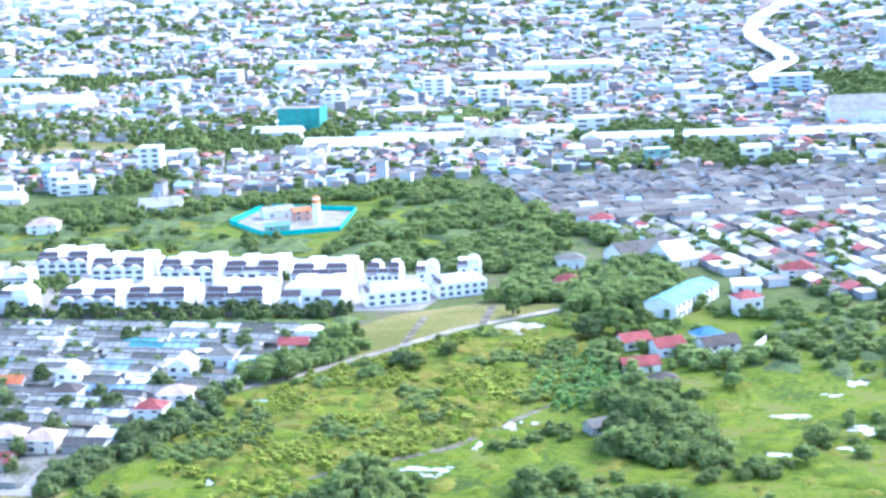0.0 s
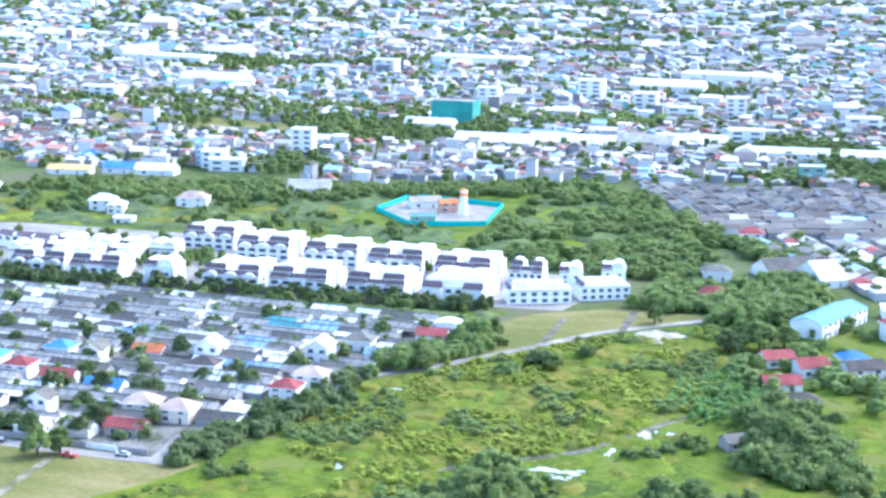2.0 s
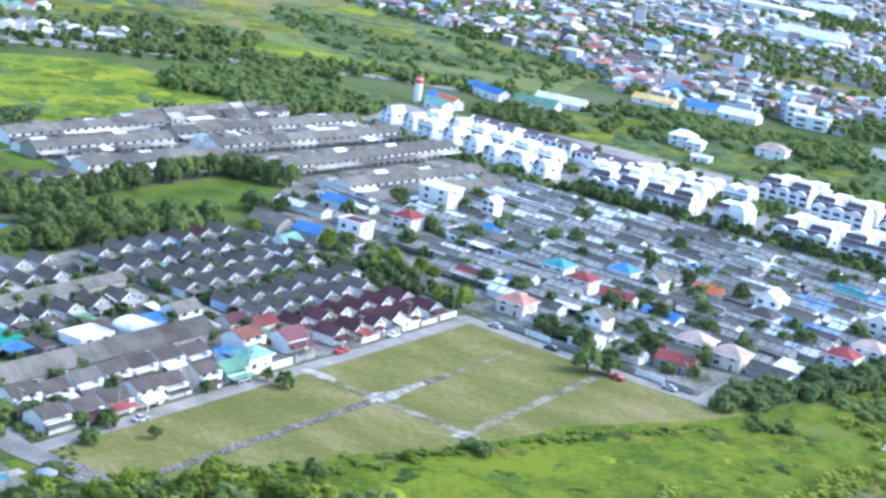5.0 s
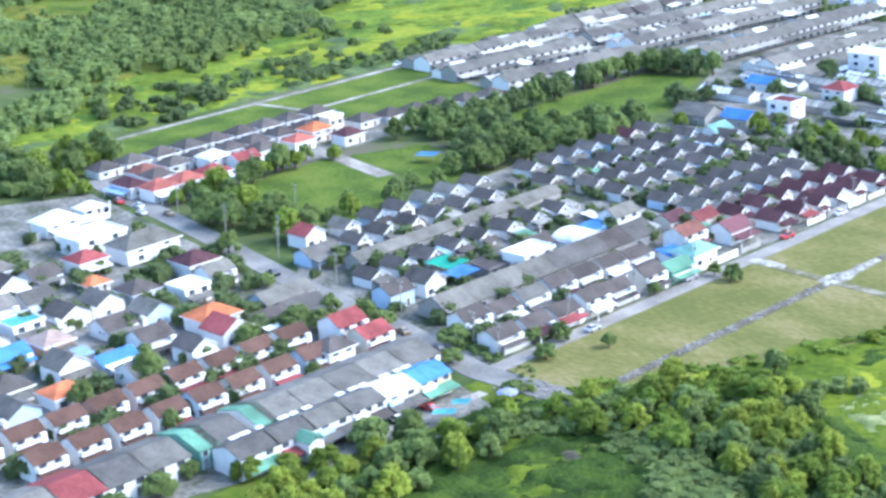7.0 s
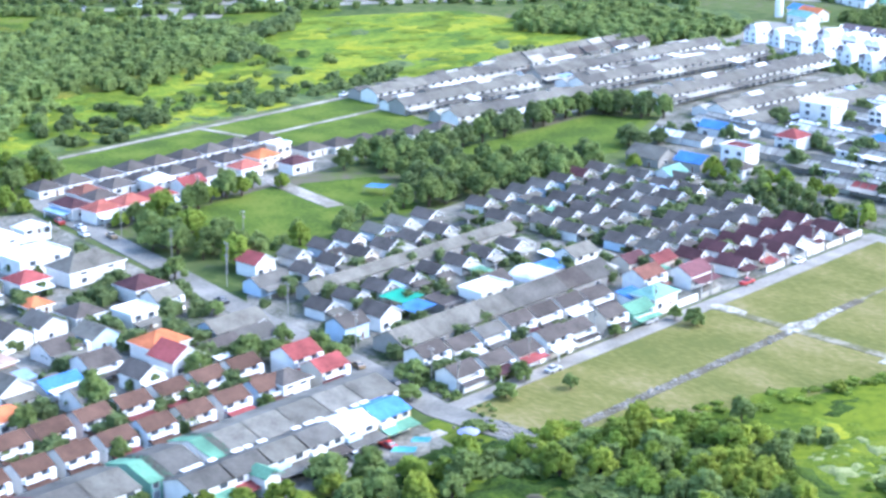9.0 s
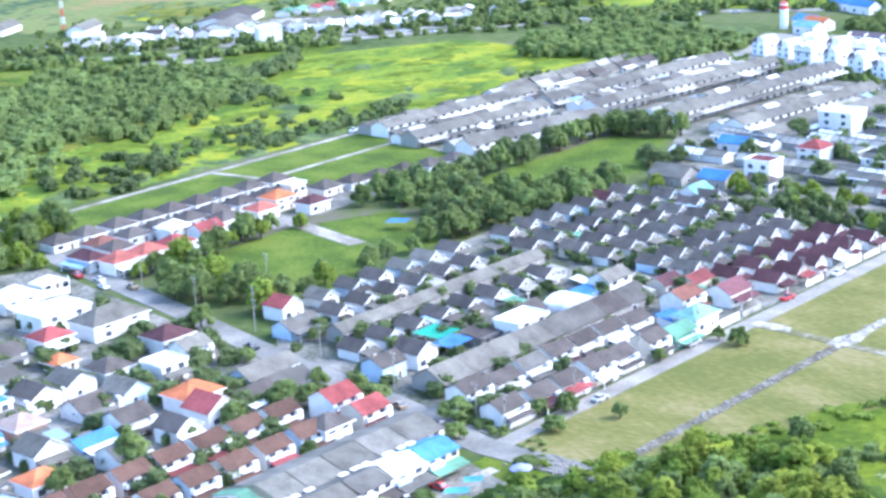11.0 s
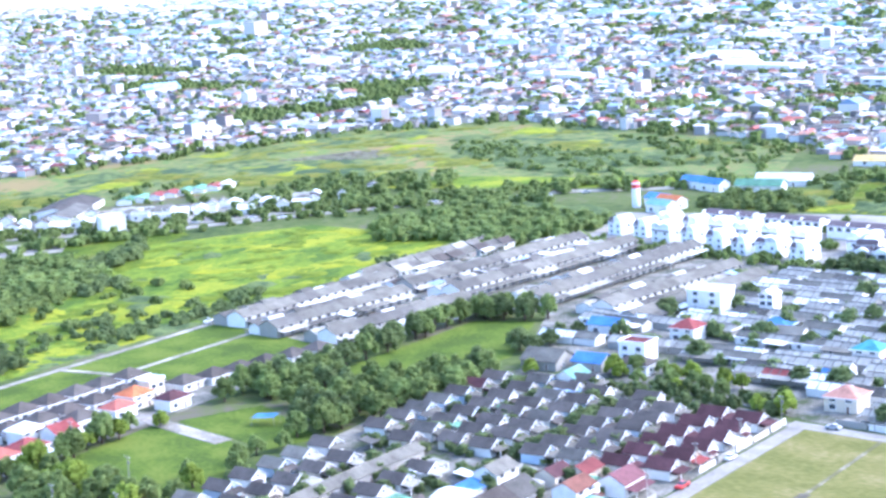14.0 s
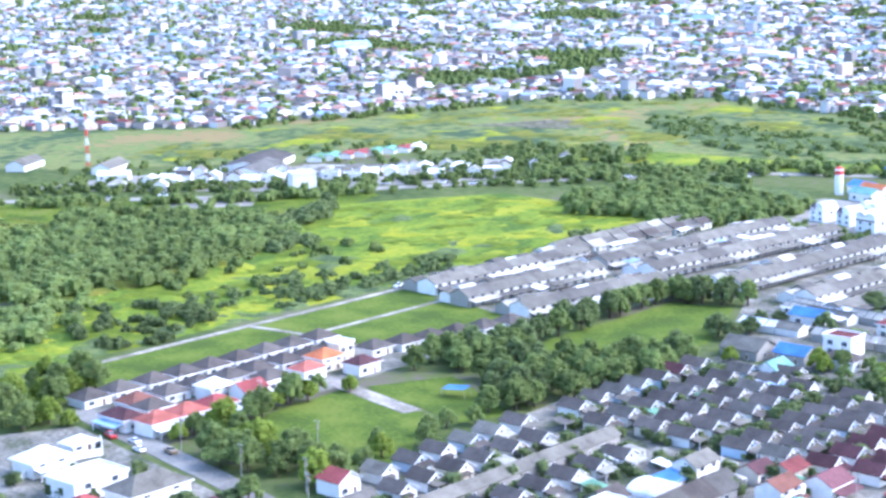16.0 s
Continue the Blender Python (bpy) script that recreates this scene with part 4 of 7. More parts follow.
row(8, (-93.5, -70), (0, 10.2), 90, "front", ["dark grey"], ("white",), 6.8, 8.2, 3.2, ("", "grey", "dark grey", "pale grey"), G, name="gabled_house", seed=34)
row(6, (-119, -52), (0, 10.4), 90, "front", ["dark grey"], ("white", "white", "cream"), 6.8, 8.2, 3.2, ("", "grey", "dark grey", "pale grey"), G, name="gabled_house", seed=36)
row(6, (-132, -44), (0, 10.6), 90, "front", ["dark grey", "dark grey", "grey"], ("white", "pale blue"), 6.8, 8.2, 3.2, ("", "grey", "dark grey", "pale grey"), G, name="gabled_house", seed=37)
house(-133, -57, 90, "front", 8, 9, 4.4, "red", "white", "", G)
for k, (xx, y0, n) in enumerate(((-63, 27, 6), (-74, 26, 7), (-91, 26, 7), (-102, 27, 8), (-115, 22, 8), (-130, 30, 7))):
    row(n, (xx, y0), (0, 9.6), 90, "front", ["dark grey"] * 24 + ["slate"] * 8 + ["maroon"], ("white", "white", "white", "cream", "pale blue"), 6.6, 8.2, 3.2, ("", "grey", "dark grey", "grey"), G, name="gabled_house", seed=50 + k)
house(-108, 96, 90, "side", 10, 8, 4, "mint", "white", "", G)
G = "maroon-roofed houses"
row(6, (-37.5, 28), (0, 9.4), 90, "front", ["maroon"], ("white", "white", "cream"), 7.0, 8.2, 3.3, ("maroon", "white", "red", ""), G, name="gabled_house", seed=38)
row(6, (-49.5, 27), (0, 9.8), 90, "front", ["maroon"], ("white",), 7.0, 8.2, 3.3, ("", "maroon"), G, name="gabled_house", seed=39)

# ---- old estate of low terraces ----
G = "old estate houses"
tall_south = [
    (-22, 103, "hip", 11, 10, 5.0, "salmon", "cream"),
    (-37, 154, "hip", 10, 9, 5.4, "turquoise", "white"),
    (-23, 146, "hip", 10, 9, 5.4, "red", "white"),
    (-7, 142, "side", 13, 8, 3.4, "red", "white"),
    (-22, 173, "hip", 10, 9, 4.6, "blue", "white"),
    (-8, 170, "front", 8, 10, 5.6, "grey", "white"),
    (12, 136, "side", 14, 8, 3.2, "blue", "white"),
    (7, 181, "side", 12, 8, 3.2, "orange", "white"),
    (28, 184, "front", 10, 9, 6.0, "white", "white"),
    (33, 166, "hip", 11, 9, 4.6, "grey-brown", "white"),
    (33, 117, "hip", 11, 10, 5.0, "beige", "cream")]
tall_middle = [
    (46, 114, "hip", 11, 10, 5.0, "beige", "cream"),
    (37, 97, "side", 13, 8, 3.2, "red", "grey"),
    (3, 110, "front", 8, 9, 5.6, "grey", "white"),
    (10, 91, "shed", 11, 7, 3.0, "white", "white"),
    (69, 145, "hip", 10, 9, 5.2, "red", "white"),
    (72, 160, "hip", 11, 9, 5.6, "beige", "white"),
    (64, 193, "front", 9, 10, 6.4, "white", "white"),
    (72, 212, "hip", 11, 9, 4.4, "grey", "white"),
    (95, 224, "side", 12, 8, 5.0, "red", "white"),
    (96, 242, "arch", 13, 8, 3.2, "white", "white"),
    (84, 199, "side", 12, 7, 3.2, "pale blue", "white")]
tall_north = [
    (-118, 203, "flat", 15, 12, 8.4, "white", "white"),
    (-106, 132, "flat", 11, 9, 6.4, "brick", "white"),
    (-98, 117, "hip", 13, 8, 3.8, "grey-brown", "white"),
    (-104, 161, "hip", 10, 10, 5.4, "red", "white"),
    (-134, 160, "side", 14, 8, 4.0, "blue", "white"),
    (-96, 205, "front", 6, 7, 8.0, "white", "white"),
    (-113, 116, "side", 12, 9, 3.4, "blue", "grey"),
    (-128, 113, "side", 15, 12, 3.6, "grey", "grey"),
    (-80, 178, "hip", 11, 9, 4.2, "blue", "white"),
    (-72, 172, "side", 11, 8, 3.2, "grey", "white"),
    (63, 122, "shed", 12, 9, 3.2, "white", "white")]
special = tall_south + tall_middle + tall_north
for x, y, k, w, d, h, c, wl in special:
    house(x, y, 0, k, w, d, h, c, wl, "", G)
tints = {(37, 232): "turquoise", (50, 244): "white", (51, 231): "pale blue", (7, 230): "green", (16, 230): "white", (37, 203): "pale blue", (49, 178): "pale blue", (-9, 201): "pale blue", (-40, 193): "pale blue", (-41, 128): "blue", (-60, 190): "white", (-47, 122): "red"}
low = ["grey"] * 3 + ["pale grey"] * 8 + ["slate", "white", "white", "white"]
right = lambda y: 52 if y < 100 else 54 + (y - 100) * 0.3 if y < 190 else 98  # noqa: E731
left = lambda y: -12 if y < 104 else -38 if y < 118 else -66 if y < 130 else -92 if y < 140 else -150 if y < 168 else -118  # noqa: E731
yy, k = 92.0, 0
G = "low terrace houses"
while yy < 266:
    x = left(yy)
    while x < right(yy) - 5:
        w = R.choice((8.8, 11.2, 13.2))
        cx = x + w / 2
        c = R.choice(low)
        p = R.choice(("", "white", "grey", "grey", "pale grey", "pale grey"))
        for (a, b), t in tints.items():
            if abs(cx - a) < 6 and abs(yy - b) < 5:
                c = t
        ty = yy + (0.0 if yy < 150 else 0.1 * (20 - cx))
        if ty < 268 and not any(abs(cx - q[0]) < q[3] / 2 + w * 0.42 and abs(ty - q[1]) < q[4] / 2 + 2.4 for q in special):
            house(cx, ty + R.uniform(-0.4, 0.4), (-3 if yy < 150 else -8) + (0 if k % 2 == 0 else 180), "side", w, 5.9, 2.5, c, "white" if R.random() < 0.3 else "grey", p, G, "terrace_house", few=True)
        x += w + (0.3 if R.random() < 0.62 else 5.0)
    yy += 6.1 if k % 2 == 0 else 9.2
    k += 1

# ---- long terraces beyond the sports field ----
G = "long terraces"
# ridge at the near end, its y, the far end's y, sideways drift for each metre
LONG = ((-150, 182, 274, 0.1), (-183, 186, 300, 0.06), (-217, 110, 180, 0.12), (-221, 188, 302, 0.12), (-246, 112, 186, 0.1), (-245, 190, 304, 0.1), (-269, 120, 204, 0.06))
for rx, y0, y1, drift in LONG:
    n = int((y1 - y0) / 13.8)
    lean = math.degrees(math.atan(drift))
    for i in range(n):
        y = 7 + 13.8 * i
        x = rx + drift * y
        block(x, y0 + y, 90 - lean, 13.9, 9.4, 4.1, 3, R.choice(("grey", "slate", "grey", "grey")), R.choice(("white", "white", "grey")), G, canopy=R.choice(("grey", "slate", "pale grey", "slate", "grey", "white")), pitch=0.22)
        for j in (-1, 1):
            wing = R.choice((6.0, 7.0, 7.6))
            out = 4.9 + wing / 2 + R.choice((0, 0, 0.6))
            block(x - out + 3.5 * j * drift, y0 + y + 3.5 * j + out * drift, -90 - lean, R.choice((6.7, 6.7, 5.6)), wing, R.choice((2.8, 3.2, 3.9)), 1, R.choice(("grey", "slate", "grey", "grey-brown", "slate", "pale grey", "white")), R.choice(("white", "grey")), G, back=True, label="low rear wing of a terrace under a sheet roof", pitch=0.2)
for i in range(6):
    block(-133.5 + 1.3 * i, 180 + 13.8 * i, 84.3, 13.9, 9.0, 3.2, 3, R.choice(("grey", "slate", "grey")), "grey", G, canopy=R.choice(("grey", "slate", "white")), pitch=0.22)
for k in range(2):
    row(10, (-270 - 10.5 * k, 210), (0.6, 8.4), 90, "side", ["grey-brown", "slate", "grey", "grey", "slate", "red", "grey", "pale grey", "grey-brown"], ("white", "grey"), 9.4, 8, 3.0, ("", "white", "grey"), "houses at the terrace ends", seed=77 + k, jitter=0.7)

# ---- red-roofed shops and houses by the park ----
G = "houses by the plots"
row(9, (-246, -46), (0, 11.3), 90, "hip", ["grey-brown", "dark grey"], ("white",), 10.4, 9.4, 3.0, ("",), G, seed=80)
row(9, (-232, -40), (0, 11.3), 90, "hip", ["grey-brown", "dark grey", "grey-brown", "grey-brown", "terracotta"], ("white",), 10.4, 9.4, 3.0, ("",), G, seed=81, skip=(8,))
house(-222, -20, 90, "hip", 9, 8, 5, "white", "white", "", G)
house(-214, -14, 90, "side", 10, 8, 4, "red", "white", "", G)
house(-218, -2, 90, "hip", 11, 9, 4.2, "dark grey", "white", "", G)
house(-217, 12, 90, "hip", 10, 8, 4.0, "tile red", "white", "", G)
house(-221, 23, 90, "hip", 10, 9, 5.0, "orange", "cream", "", G)
house(-224, 33, 90, "flat", 7, 6, 6.4, "white", "cream", "", G)
house(-209, 27, 90, "hip", 10, 8, 4.0, "maroon", "white", "", G)
row(6, (-222, 46), (2.2, 10.4), 90, "hip", ["grey-brown", "dark grey"], ("white",), 10.4, 9.0, 3.0, ("",), G, seed=83, jitter=0.3)
G = "red-roofed shops"
for i, c in enumerate(("tile red", "tile red", "red")):
    house(-208, -52 + 10.4 * i, 90, "hip", 10.6, 9, 4.6, c, "white", "white", G)
house(-219, -55, 0, "hip", 12, 8, 4.4, "maroon", "white", "pale blue", G)
house(-220, -44, 90, "hip", 10, 9, 4.4, "grey-brown", "white", "", G)

# ---- white estate ----
G = "white townhouses"
RT = random.Random(71)
for i, (x, y, w) in enumerate(((-231, 331, 8), (-217, 329, 8), (-201.5, 320, 10.5), (-187.5, 318.5, 8), (-171, 311.5, 9.5), (-155.5, 303, 7.5), (-142.5, 302, 12), (-127, 298, 8))):
    townhouse(x, y, -14, w, 9.5, ("pair", "pair", "twin", "pair", "pair", "pair", "pair", "pair")[i], G, (5.4, 5.0)[i % 2])
for i in range(6):
    townhouse(-214 + 15.2 * i, 345 - 4.6 * i + RT.uniform(-1, 1), -16, 9.0, 9.5, RT.choice(("twin", "pair", "twin")), G, 5.2)
for x, y, w in ((-192, 362, 27), (-159, 357, 29), (-124, 346, 29)):
    townhouse(x, y, -8, w, 8, "brown", G, 5.0)
for i in range(4):
    townhouse(-110 + 14.6 * i, 318 + 2 * (i % 2), 0, 11.6, 11, ("twin", "pair", "twin", "pair")[i], G, (5.8, 6.4)[i % 2])
    townhouse(-98 + 14.6 * i, 338, 0, 11.6, 11, ("pair", "twin", "pair", "twin")[i], G)
townhouse(-92, 297, 0, 24, 11, "arches", G)
townhouse(-66, 296, 0, 22, 11, "long", G)
townhouse(-38, 298, 0, 13, 12, "pair", G, 7.0)
for x, y, style in ((-6, 294, "arches"), (21.8, 295.5, "long"), (54, 294.5, "long"), (84.5, 299, "wing")):
    townhouse(x, y, 0, 24, 11, style, G)
    townhouse(x, y + 15, 180, 24, 11, "back", G)
for x, y, style in ((-46, 370, "arches"), (-15, 355, "arches"), (17.5, 349, "arches"), (47.5, 344, "long"), (78.5, 336, "long")):
    townhouse(x, y, 0, 24, 11, style, G)
    townhouse(x + 1.5, y + 14, 180, 23, 10, "back", G)
townhouse(105, 336, 0, 14, 11, "long", G)
townhouse(115.5, 304, 22, 25, 10, "end", G, 5.4)
townhouse(138.5, 318, 26, 20, 10, "end", G, 5.4)
townhouse(122, 340, 8, 9, 11, "pair", G)
townhouse(138, 349, 8, 9.5, 10, "pair", G)

# ---- trees and scrub ----
def trees(poly, gap, sizes, mats, seed, keep=1.0, group="", holes=()):
    rng = np.random.default_rng(seed)
    rnd = random.Random(seed)
    for x, y in scattered(poly, gap, rng, keep, holes):
        h, w = rnd.choice(sizes)
        tree(float(x), float(y), h, w, rnd.choice(mats), turn=rnd.uniform(0, 360), group=group)


BIG, MID, SMALL = ((9, 4.5), (8, 4), (10, 5)), ((6, 3), (7, 3.5), (5, 3)), ((4, 2), (3, 2), (5, 2))
lawns = ([(-198, -36), (-150, -44), (-140, -30), (-162, 2), (-188, 18)], [(-190, 22), (-162, 8), (-152, 22), (-182, 36)], [(-188, 84), (-158, 80), (-147, 118), (-168, 164), (-188, 158)])
trees([(-208, 34), (-198, 106), (-186, 112), (-192, 82), (-156, 76), (-144, 110), (-134, 84), (-138, 30), (-150, 14), (-165, 38), (-186, 42)], 8.0, BIG + ((9, 5), (8, 4)), (LEAF_DARK, LEAF, LEAF), 3, group="park trees", holes=lawns)
trees([(-206, -52), (-150, -64), (-132, -58), (-138, -42), (-152, -44), (-196, -36)], 7.2, MID + BIG, (LEAF, LEAF_LIGHT, LEAF), 13, 0.95, "park trees")
trees([(-280, -66), (-236, -76), (-231, -63), (-250, -58), (-254, -32), (-276, -26)], 7.4, MID + BIG, (LEAF, LEAF_LIGHT, LEAF), 141, 0.9, "trees at the road's end")
trees([(-203, -40), (-194, -40), (-195, -8), (-203, -6)], 5.5, MID + BIG, (LEAF, LEAF_LIGHT), 142, 0.95, "park trees")
for x, y in ((-153, -45), (-149, -42), (-150, -26), (-148, -9), (-149, -1), (-145, 6), (-205, -6), (-203, 3), (-206, -16)):
    tree(x, y, 6, 3, LEAF, turn=x * 31, group="park trees")
trees([(-205, -30), (-196, -30), (-196, 14), (-205, 14)], 8, MID, (LEAF, LEAF_LIGHT), 14, 0.9, "park trees")
trees([(-190, 160), (-168, 168), (-160, 176), (-196, 172), (-200, 110), (-192, 110)], 5.6, ((9, 4), (8, 4), (10, 4)), (LEAF_DARK, LEAF), 15, 1.0, "sports field trees")
trees([(-150, -40), (-134, -28), (-140, -10), (-156, 2), (-158, -6), (-146, -30)], 8, MID, (LEAF, LEAF_LIGHT), 16, 0.6, "park trees")
trees([(-34, 92), (-46, 84), (-62, 92), (-98, 106), (-128, 104), (-128, 96), (-96, 124), (-60, 116), (-38, 104)], 7.6, MID, (LEAF, LEAF_LIGHT), 17, 0.8, "trees beside the old estate")
for x, y, h, w in ((22, 70, 9, 5), (27, 74, 8, 4), (110, 232, 10, 5), (105, 222, 9, 5), (113, 241, 8, 4), (100, 192, 8, 5), (92, 188, 7, 4), (96, 205, 8, 4), (79, 136, 7, 4), (86, 160, 6, 3), (-15, -68, 4, 2), (-20, -14, 5, 3), (-22, -82, 4, 3)):
    tree(x, y, h, w, LEAF, turn=x * 37)
for i, (x, y) in enumerate(((-87, 138), (-78, 180), (-61, 163), (-80, 168), (17, 184), (18, 154), (28, 134), (12, 134), (-2, 151), (-38, 155), (-55, 198), (-45, 122), (-33, 123), (-4, 130), (14, 116), (25, 103), (45, 124), (38, 153), (53, 153), (12, 86), (4, 91), (-4, 91), (0, 109), (25, 91), (71, 119), (29, 237), (-43, 181), (-25, 199), (-27, 226), (-6, 190), (62, 176), (76, 226), (-112, 222), (-128, 190))):
    tree(x, y, (7, 8, 6)[i % 3], (5, 4, 4)[i % 3], LEAF_DARK, turn=x * 29, group="garden trees in the old estate")
for x, y in ((6, 143), (47, 150), (-3, 133)):
    tree(x, y, 3, 2, LEAF_YELLOW, "small shrub with a bright yellow-green crown", turn=x * 17, group="garden trees in the old estate")
for x, y, h, w in ((-149, 128, 8, 5), (-143, 127, 7, 4), (-143, 137, 6, 4), (-145, 147, 6, 3), (-143, 155, 5, 3), (-154, 134, 6, 3)):
    tree(x, y, h, w, LEAF_DARK, turn=x * 23, group="sports field trees")
wood("estate_trees", [(-102, 89), (-101, 110), (-73, 102), (-56, 106), (-34, 98), (-30, 89), (-50, 90), (-72, 86), (-88, 89)], 4.8, 4.6, LEAF_DARK, "dark belt of trees beside the old estate", 642, per=30, lobes=4, keep=0.7, category="trees", wide=0.6)
wood("garden_trees", [(-24, 92), (50, 88), (80, 150), (96, 205), (100, 258), (-140, 264), (-140, 150), (-60, 125)], 9.5, 5.0, LEAF_DARK, "dark green garden trees between the terraces", 18, per=26, keep=0.52, category="trees", wide=0.7)
wood("garden_trees", [(-36, -86), (-128, -60), (-132, 90), (-50, 84)], 7, 4.8, LEAF_DARK, "small green garden trees between the houses", 19, per=24, keep=0.62, category="trees", wide=0.7)
wood("garden_trees", [(-50, -195), (-66, -96), (-205, -72), (-205, -200)], 8.0, 5.6, LEAF_DARK, "green garden trees between the houses", 20, per=24, keep=0.62, category="trees", wide=0.7)
wood("estate_trees", [(-108, 278), (100, 278), (104, 288), (-108, 290)], 4.6, 6.4, LEAF_DARK, "line of small dark trees before the white estate", 21, per=24, category="trees", wide=0.55)
wood("estate_trees", [(-240, 312), (-112, 282), (-108, 274), (-240, 304)], 6, 4.5, LEAF, "line of small trees before the white estate", 22, per=24, keep=0.85, category="trees", wide=0.55)
wood("estate_trees", [(-240, 300), (-110, 272), (0, 268), (98, 268), (98, 290), (-104, 292), (-232, 318)], 6.5, 4.5, LEAF, "young trees along the estate's front", 24, per=24, keep=0.6, category="trees", wide=0.6)
wood("estate_trees", [(-236, 330), (-110, 304), (120, 304), (120, 362), (-60, 384), (-236, 372)], 13, 5.5, LEAF, "young trees between the white townhouses", 25, per=22, keep=0.45, category="trees", wide=0.55)
turf("tussocks", [(-108, 270), (-60, 268), (104, 263), (108, 280), (-108, 287)], 1.8, 1.8, 12, 0.5, TURF_DARK, "rank growth between the estates", 261)
wood("estate_trees", [(-66, 318), (-36, 322), (-26, 345), (-62, 345)], 6, 6, LEAF, "dark trees inside the white estate", 23, per=24, category="trees", wide=0.55)
trees([(-2, -114), (8, -88), (24, -65), (36, -66), (48, -80), (72, -94), (80, -126), (46, -106), (20, -107)], 5.3, MID + ((5, 4), (8, 4), (7, 4)), (LEAF_LIGHT, LEAF_LIME, LEAF_GREEN, LEAF), 24, 0.95, "trees by the field edge")
trees([(-15, -170), (-15, -138), (-5, -114), (5, -113), (8, -150), (0, -200)], 6.6, MID + ((8, 4),), (LEAF_LIGHT, LEAF, LEAF_LIME), 241, 0.85, "trees by the field edge")
for x, y, h, w in ((-83, -147, 9, 5), (-82, -104, 7, 5), (-77, -101, 6, 4), (-72, -91, 7, 4), (-65, -92, 6, 4), (-114, -87.5, 4, 3), (-111, -67, 4, 2), (-86, -90, 5, 3), (-60, -110, 5, 3), (-37, -97, 4, 3), (-83, -165, 7, 4), (-145, -75, 7, 4), (-44, -89, 6, 4), (-82, -119, 7, 4), (-54, -123, 5, 3), (-56, -161, 6, 3), (-171, -62, 8, 5), (-27, -71, 5, 3), (-31, -76, 4, 3), (-29, -34, 4, 2), (-26, -14, 4, 2)):
    tree(x, y, h, w, LEAF, turn=x * 41, group="garden trees by the houses")
for x, y, h, w, m in ((156, 66, 9, 6, LEAF), (148, 60, 6, 5, LEAF), (196, 76, 8, 6, LEAF), (204, 82, 7, 5, LEAF), (223, 135, 11, 6, LEAF), (216, 124, 9, 6, LEAF_DARK), (228, 126, 9, 5, LEAF), (233, 118, 8, 5, LEAF), (234, 140, 7, 4, LEAF), (206, 250, 11, 7, LEAF), (196, 244, 9, 6, LEAF_DARK),
                      (214, 256, 9, 6, LEAF), (199, 262, 8, 6, LEAF), (136, 208, 6, 5, LEAF_DARK), (141, 204, 6, 5, LEAF), (129, 192, 5, 5, LEAF), (150, 222, 5, 4, LEAF), (165, 280, 7, 4, LEAF), (268, 104, 6, 4, LEAF), (272, 120, 6, 5, LEAF), (255, 96, 5, 4, LEAF), (206, 220, 7, 5, LEAF), (236, 160, 6, 4, LEAF), (248, 178, 6, 4, LEAF)):
    tree(x, y, h, w, m, turn=x * 53)

wood("garden_trees", [(-30, 95), (50, 90), (78, 150), (94, 205), (98, 255), (-130, 258), (-135, 160), (-70, 130)], 24, 7.0, LEAF_DARK, "taller garden trees in the old estate", 77, per=40, lobes=5, keep=0.6, category="trees", wide=0.55)
W = ("low scrub over the grassland", "scrub")
FIELD = [(70, 66), (108, 30), (98, -30), (120, -80), (320, -60), (320, 250), (255, 196), (210, 190), (200, 285), (150, 250), (104, 192), (84, 168), (80, 120)]
ponds = ((175, 58, 7, 2.6), (184, 62, 4, 1.6), (162, 98, 5, 2.2), (168, 97, 4, 2), (166, 92, 3, 1.4), (176, 120, 1.4, 4), (183, 139, 2.2, 4), (190, 141, 2, 1.5), (260, 111, 4, 1.8), (287, 134, 6, 4), (282, 116, 4, 1.8), (263, 148, 6, 2.2), (287, 184, 3.4, 3), (278, 170, 3, 1.5), (170, 262, 7, 4), (150, 20, 4, 2), (106, 84, 1.5, 3), (99, 166, 3, 1), (109, 173, 3, 1), (116, 56, 1, 0.8), (118, 39, 1.2, 0.8), (141, 72, 1.4, 1), (148, 51, 1.4, 0.9))
wet = [[(x + a * 1.3 * math.cos(t), y + b * 1.3 * math.sin(t)) for t in (0, 0.8, 1.6, 2.4, 3.1, 3.9, 4.7, 5.5)] for x, y, a, b in ponds] + [SAND_PATCH]
OLD = [(84, 168), (80, 100), (104, 80), (125, 87), (166, 121), (192, 168), (205, 200), (190, 280), (150, 250), (104, 192)]
turf("tussocks", FIELD, 1.6, 1.2, 18, 0.34, TURF_GREEN, "soft mats of fresh green tussock grass", 3, wet)
turf("tussocks", OLD, 1.3, 1.6, 8, 0.5, TURF_OLIVE, "olive and yellow tussocks and low shrubs", 4, wet)
wood("scrub", OLD, 4.0, 3.0, LEAF, "dark low bushes among the tussocks", 5, per=24, lobes=3, patchy=0.78, grain=0.05, holes=wet, category="scrub", wide=0.9)
wood("scrub", OLD, 2.6, 2.3, LEAF_OLIVE, "olive and ochre shrubs among the tussocks", 51, per=11, lobes=2, patchy=0.62, grain=0.05, holes=wet, category="scrub", wide=0.9)
OLIVE = [(74, 16), (87, 8), (99, 20), (102, 44), (111, 70), (113, 113), (135, 142), (170, 206), (191, 190), (178, 129), (153, 106), (138, 76), (121, 52), (110, 34), (106, 8), (96, -2), (83, -5)]
turf("tussocks", OLIVE, 1.2, 1.8, 7, 0.55, TURF_OLIVE, "rolling olive and ochre tussock hedges", 61, wet)
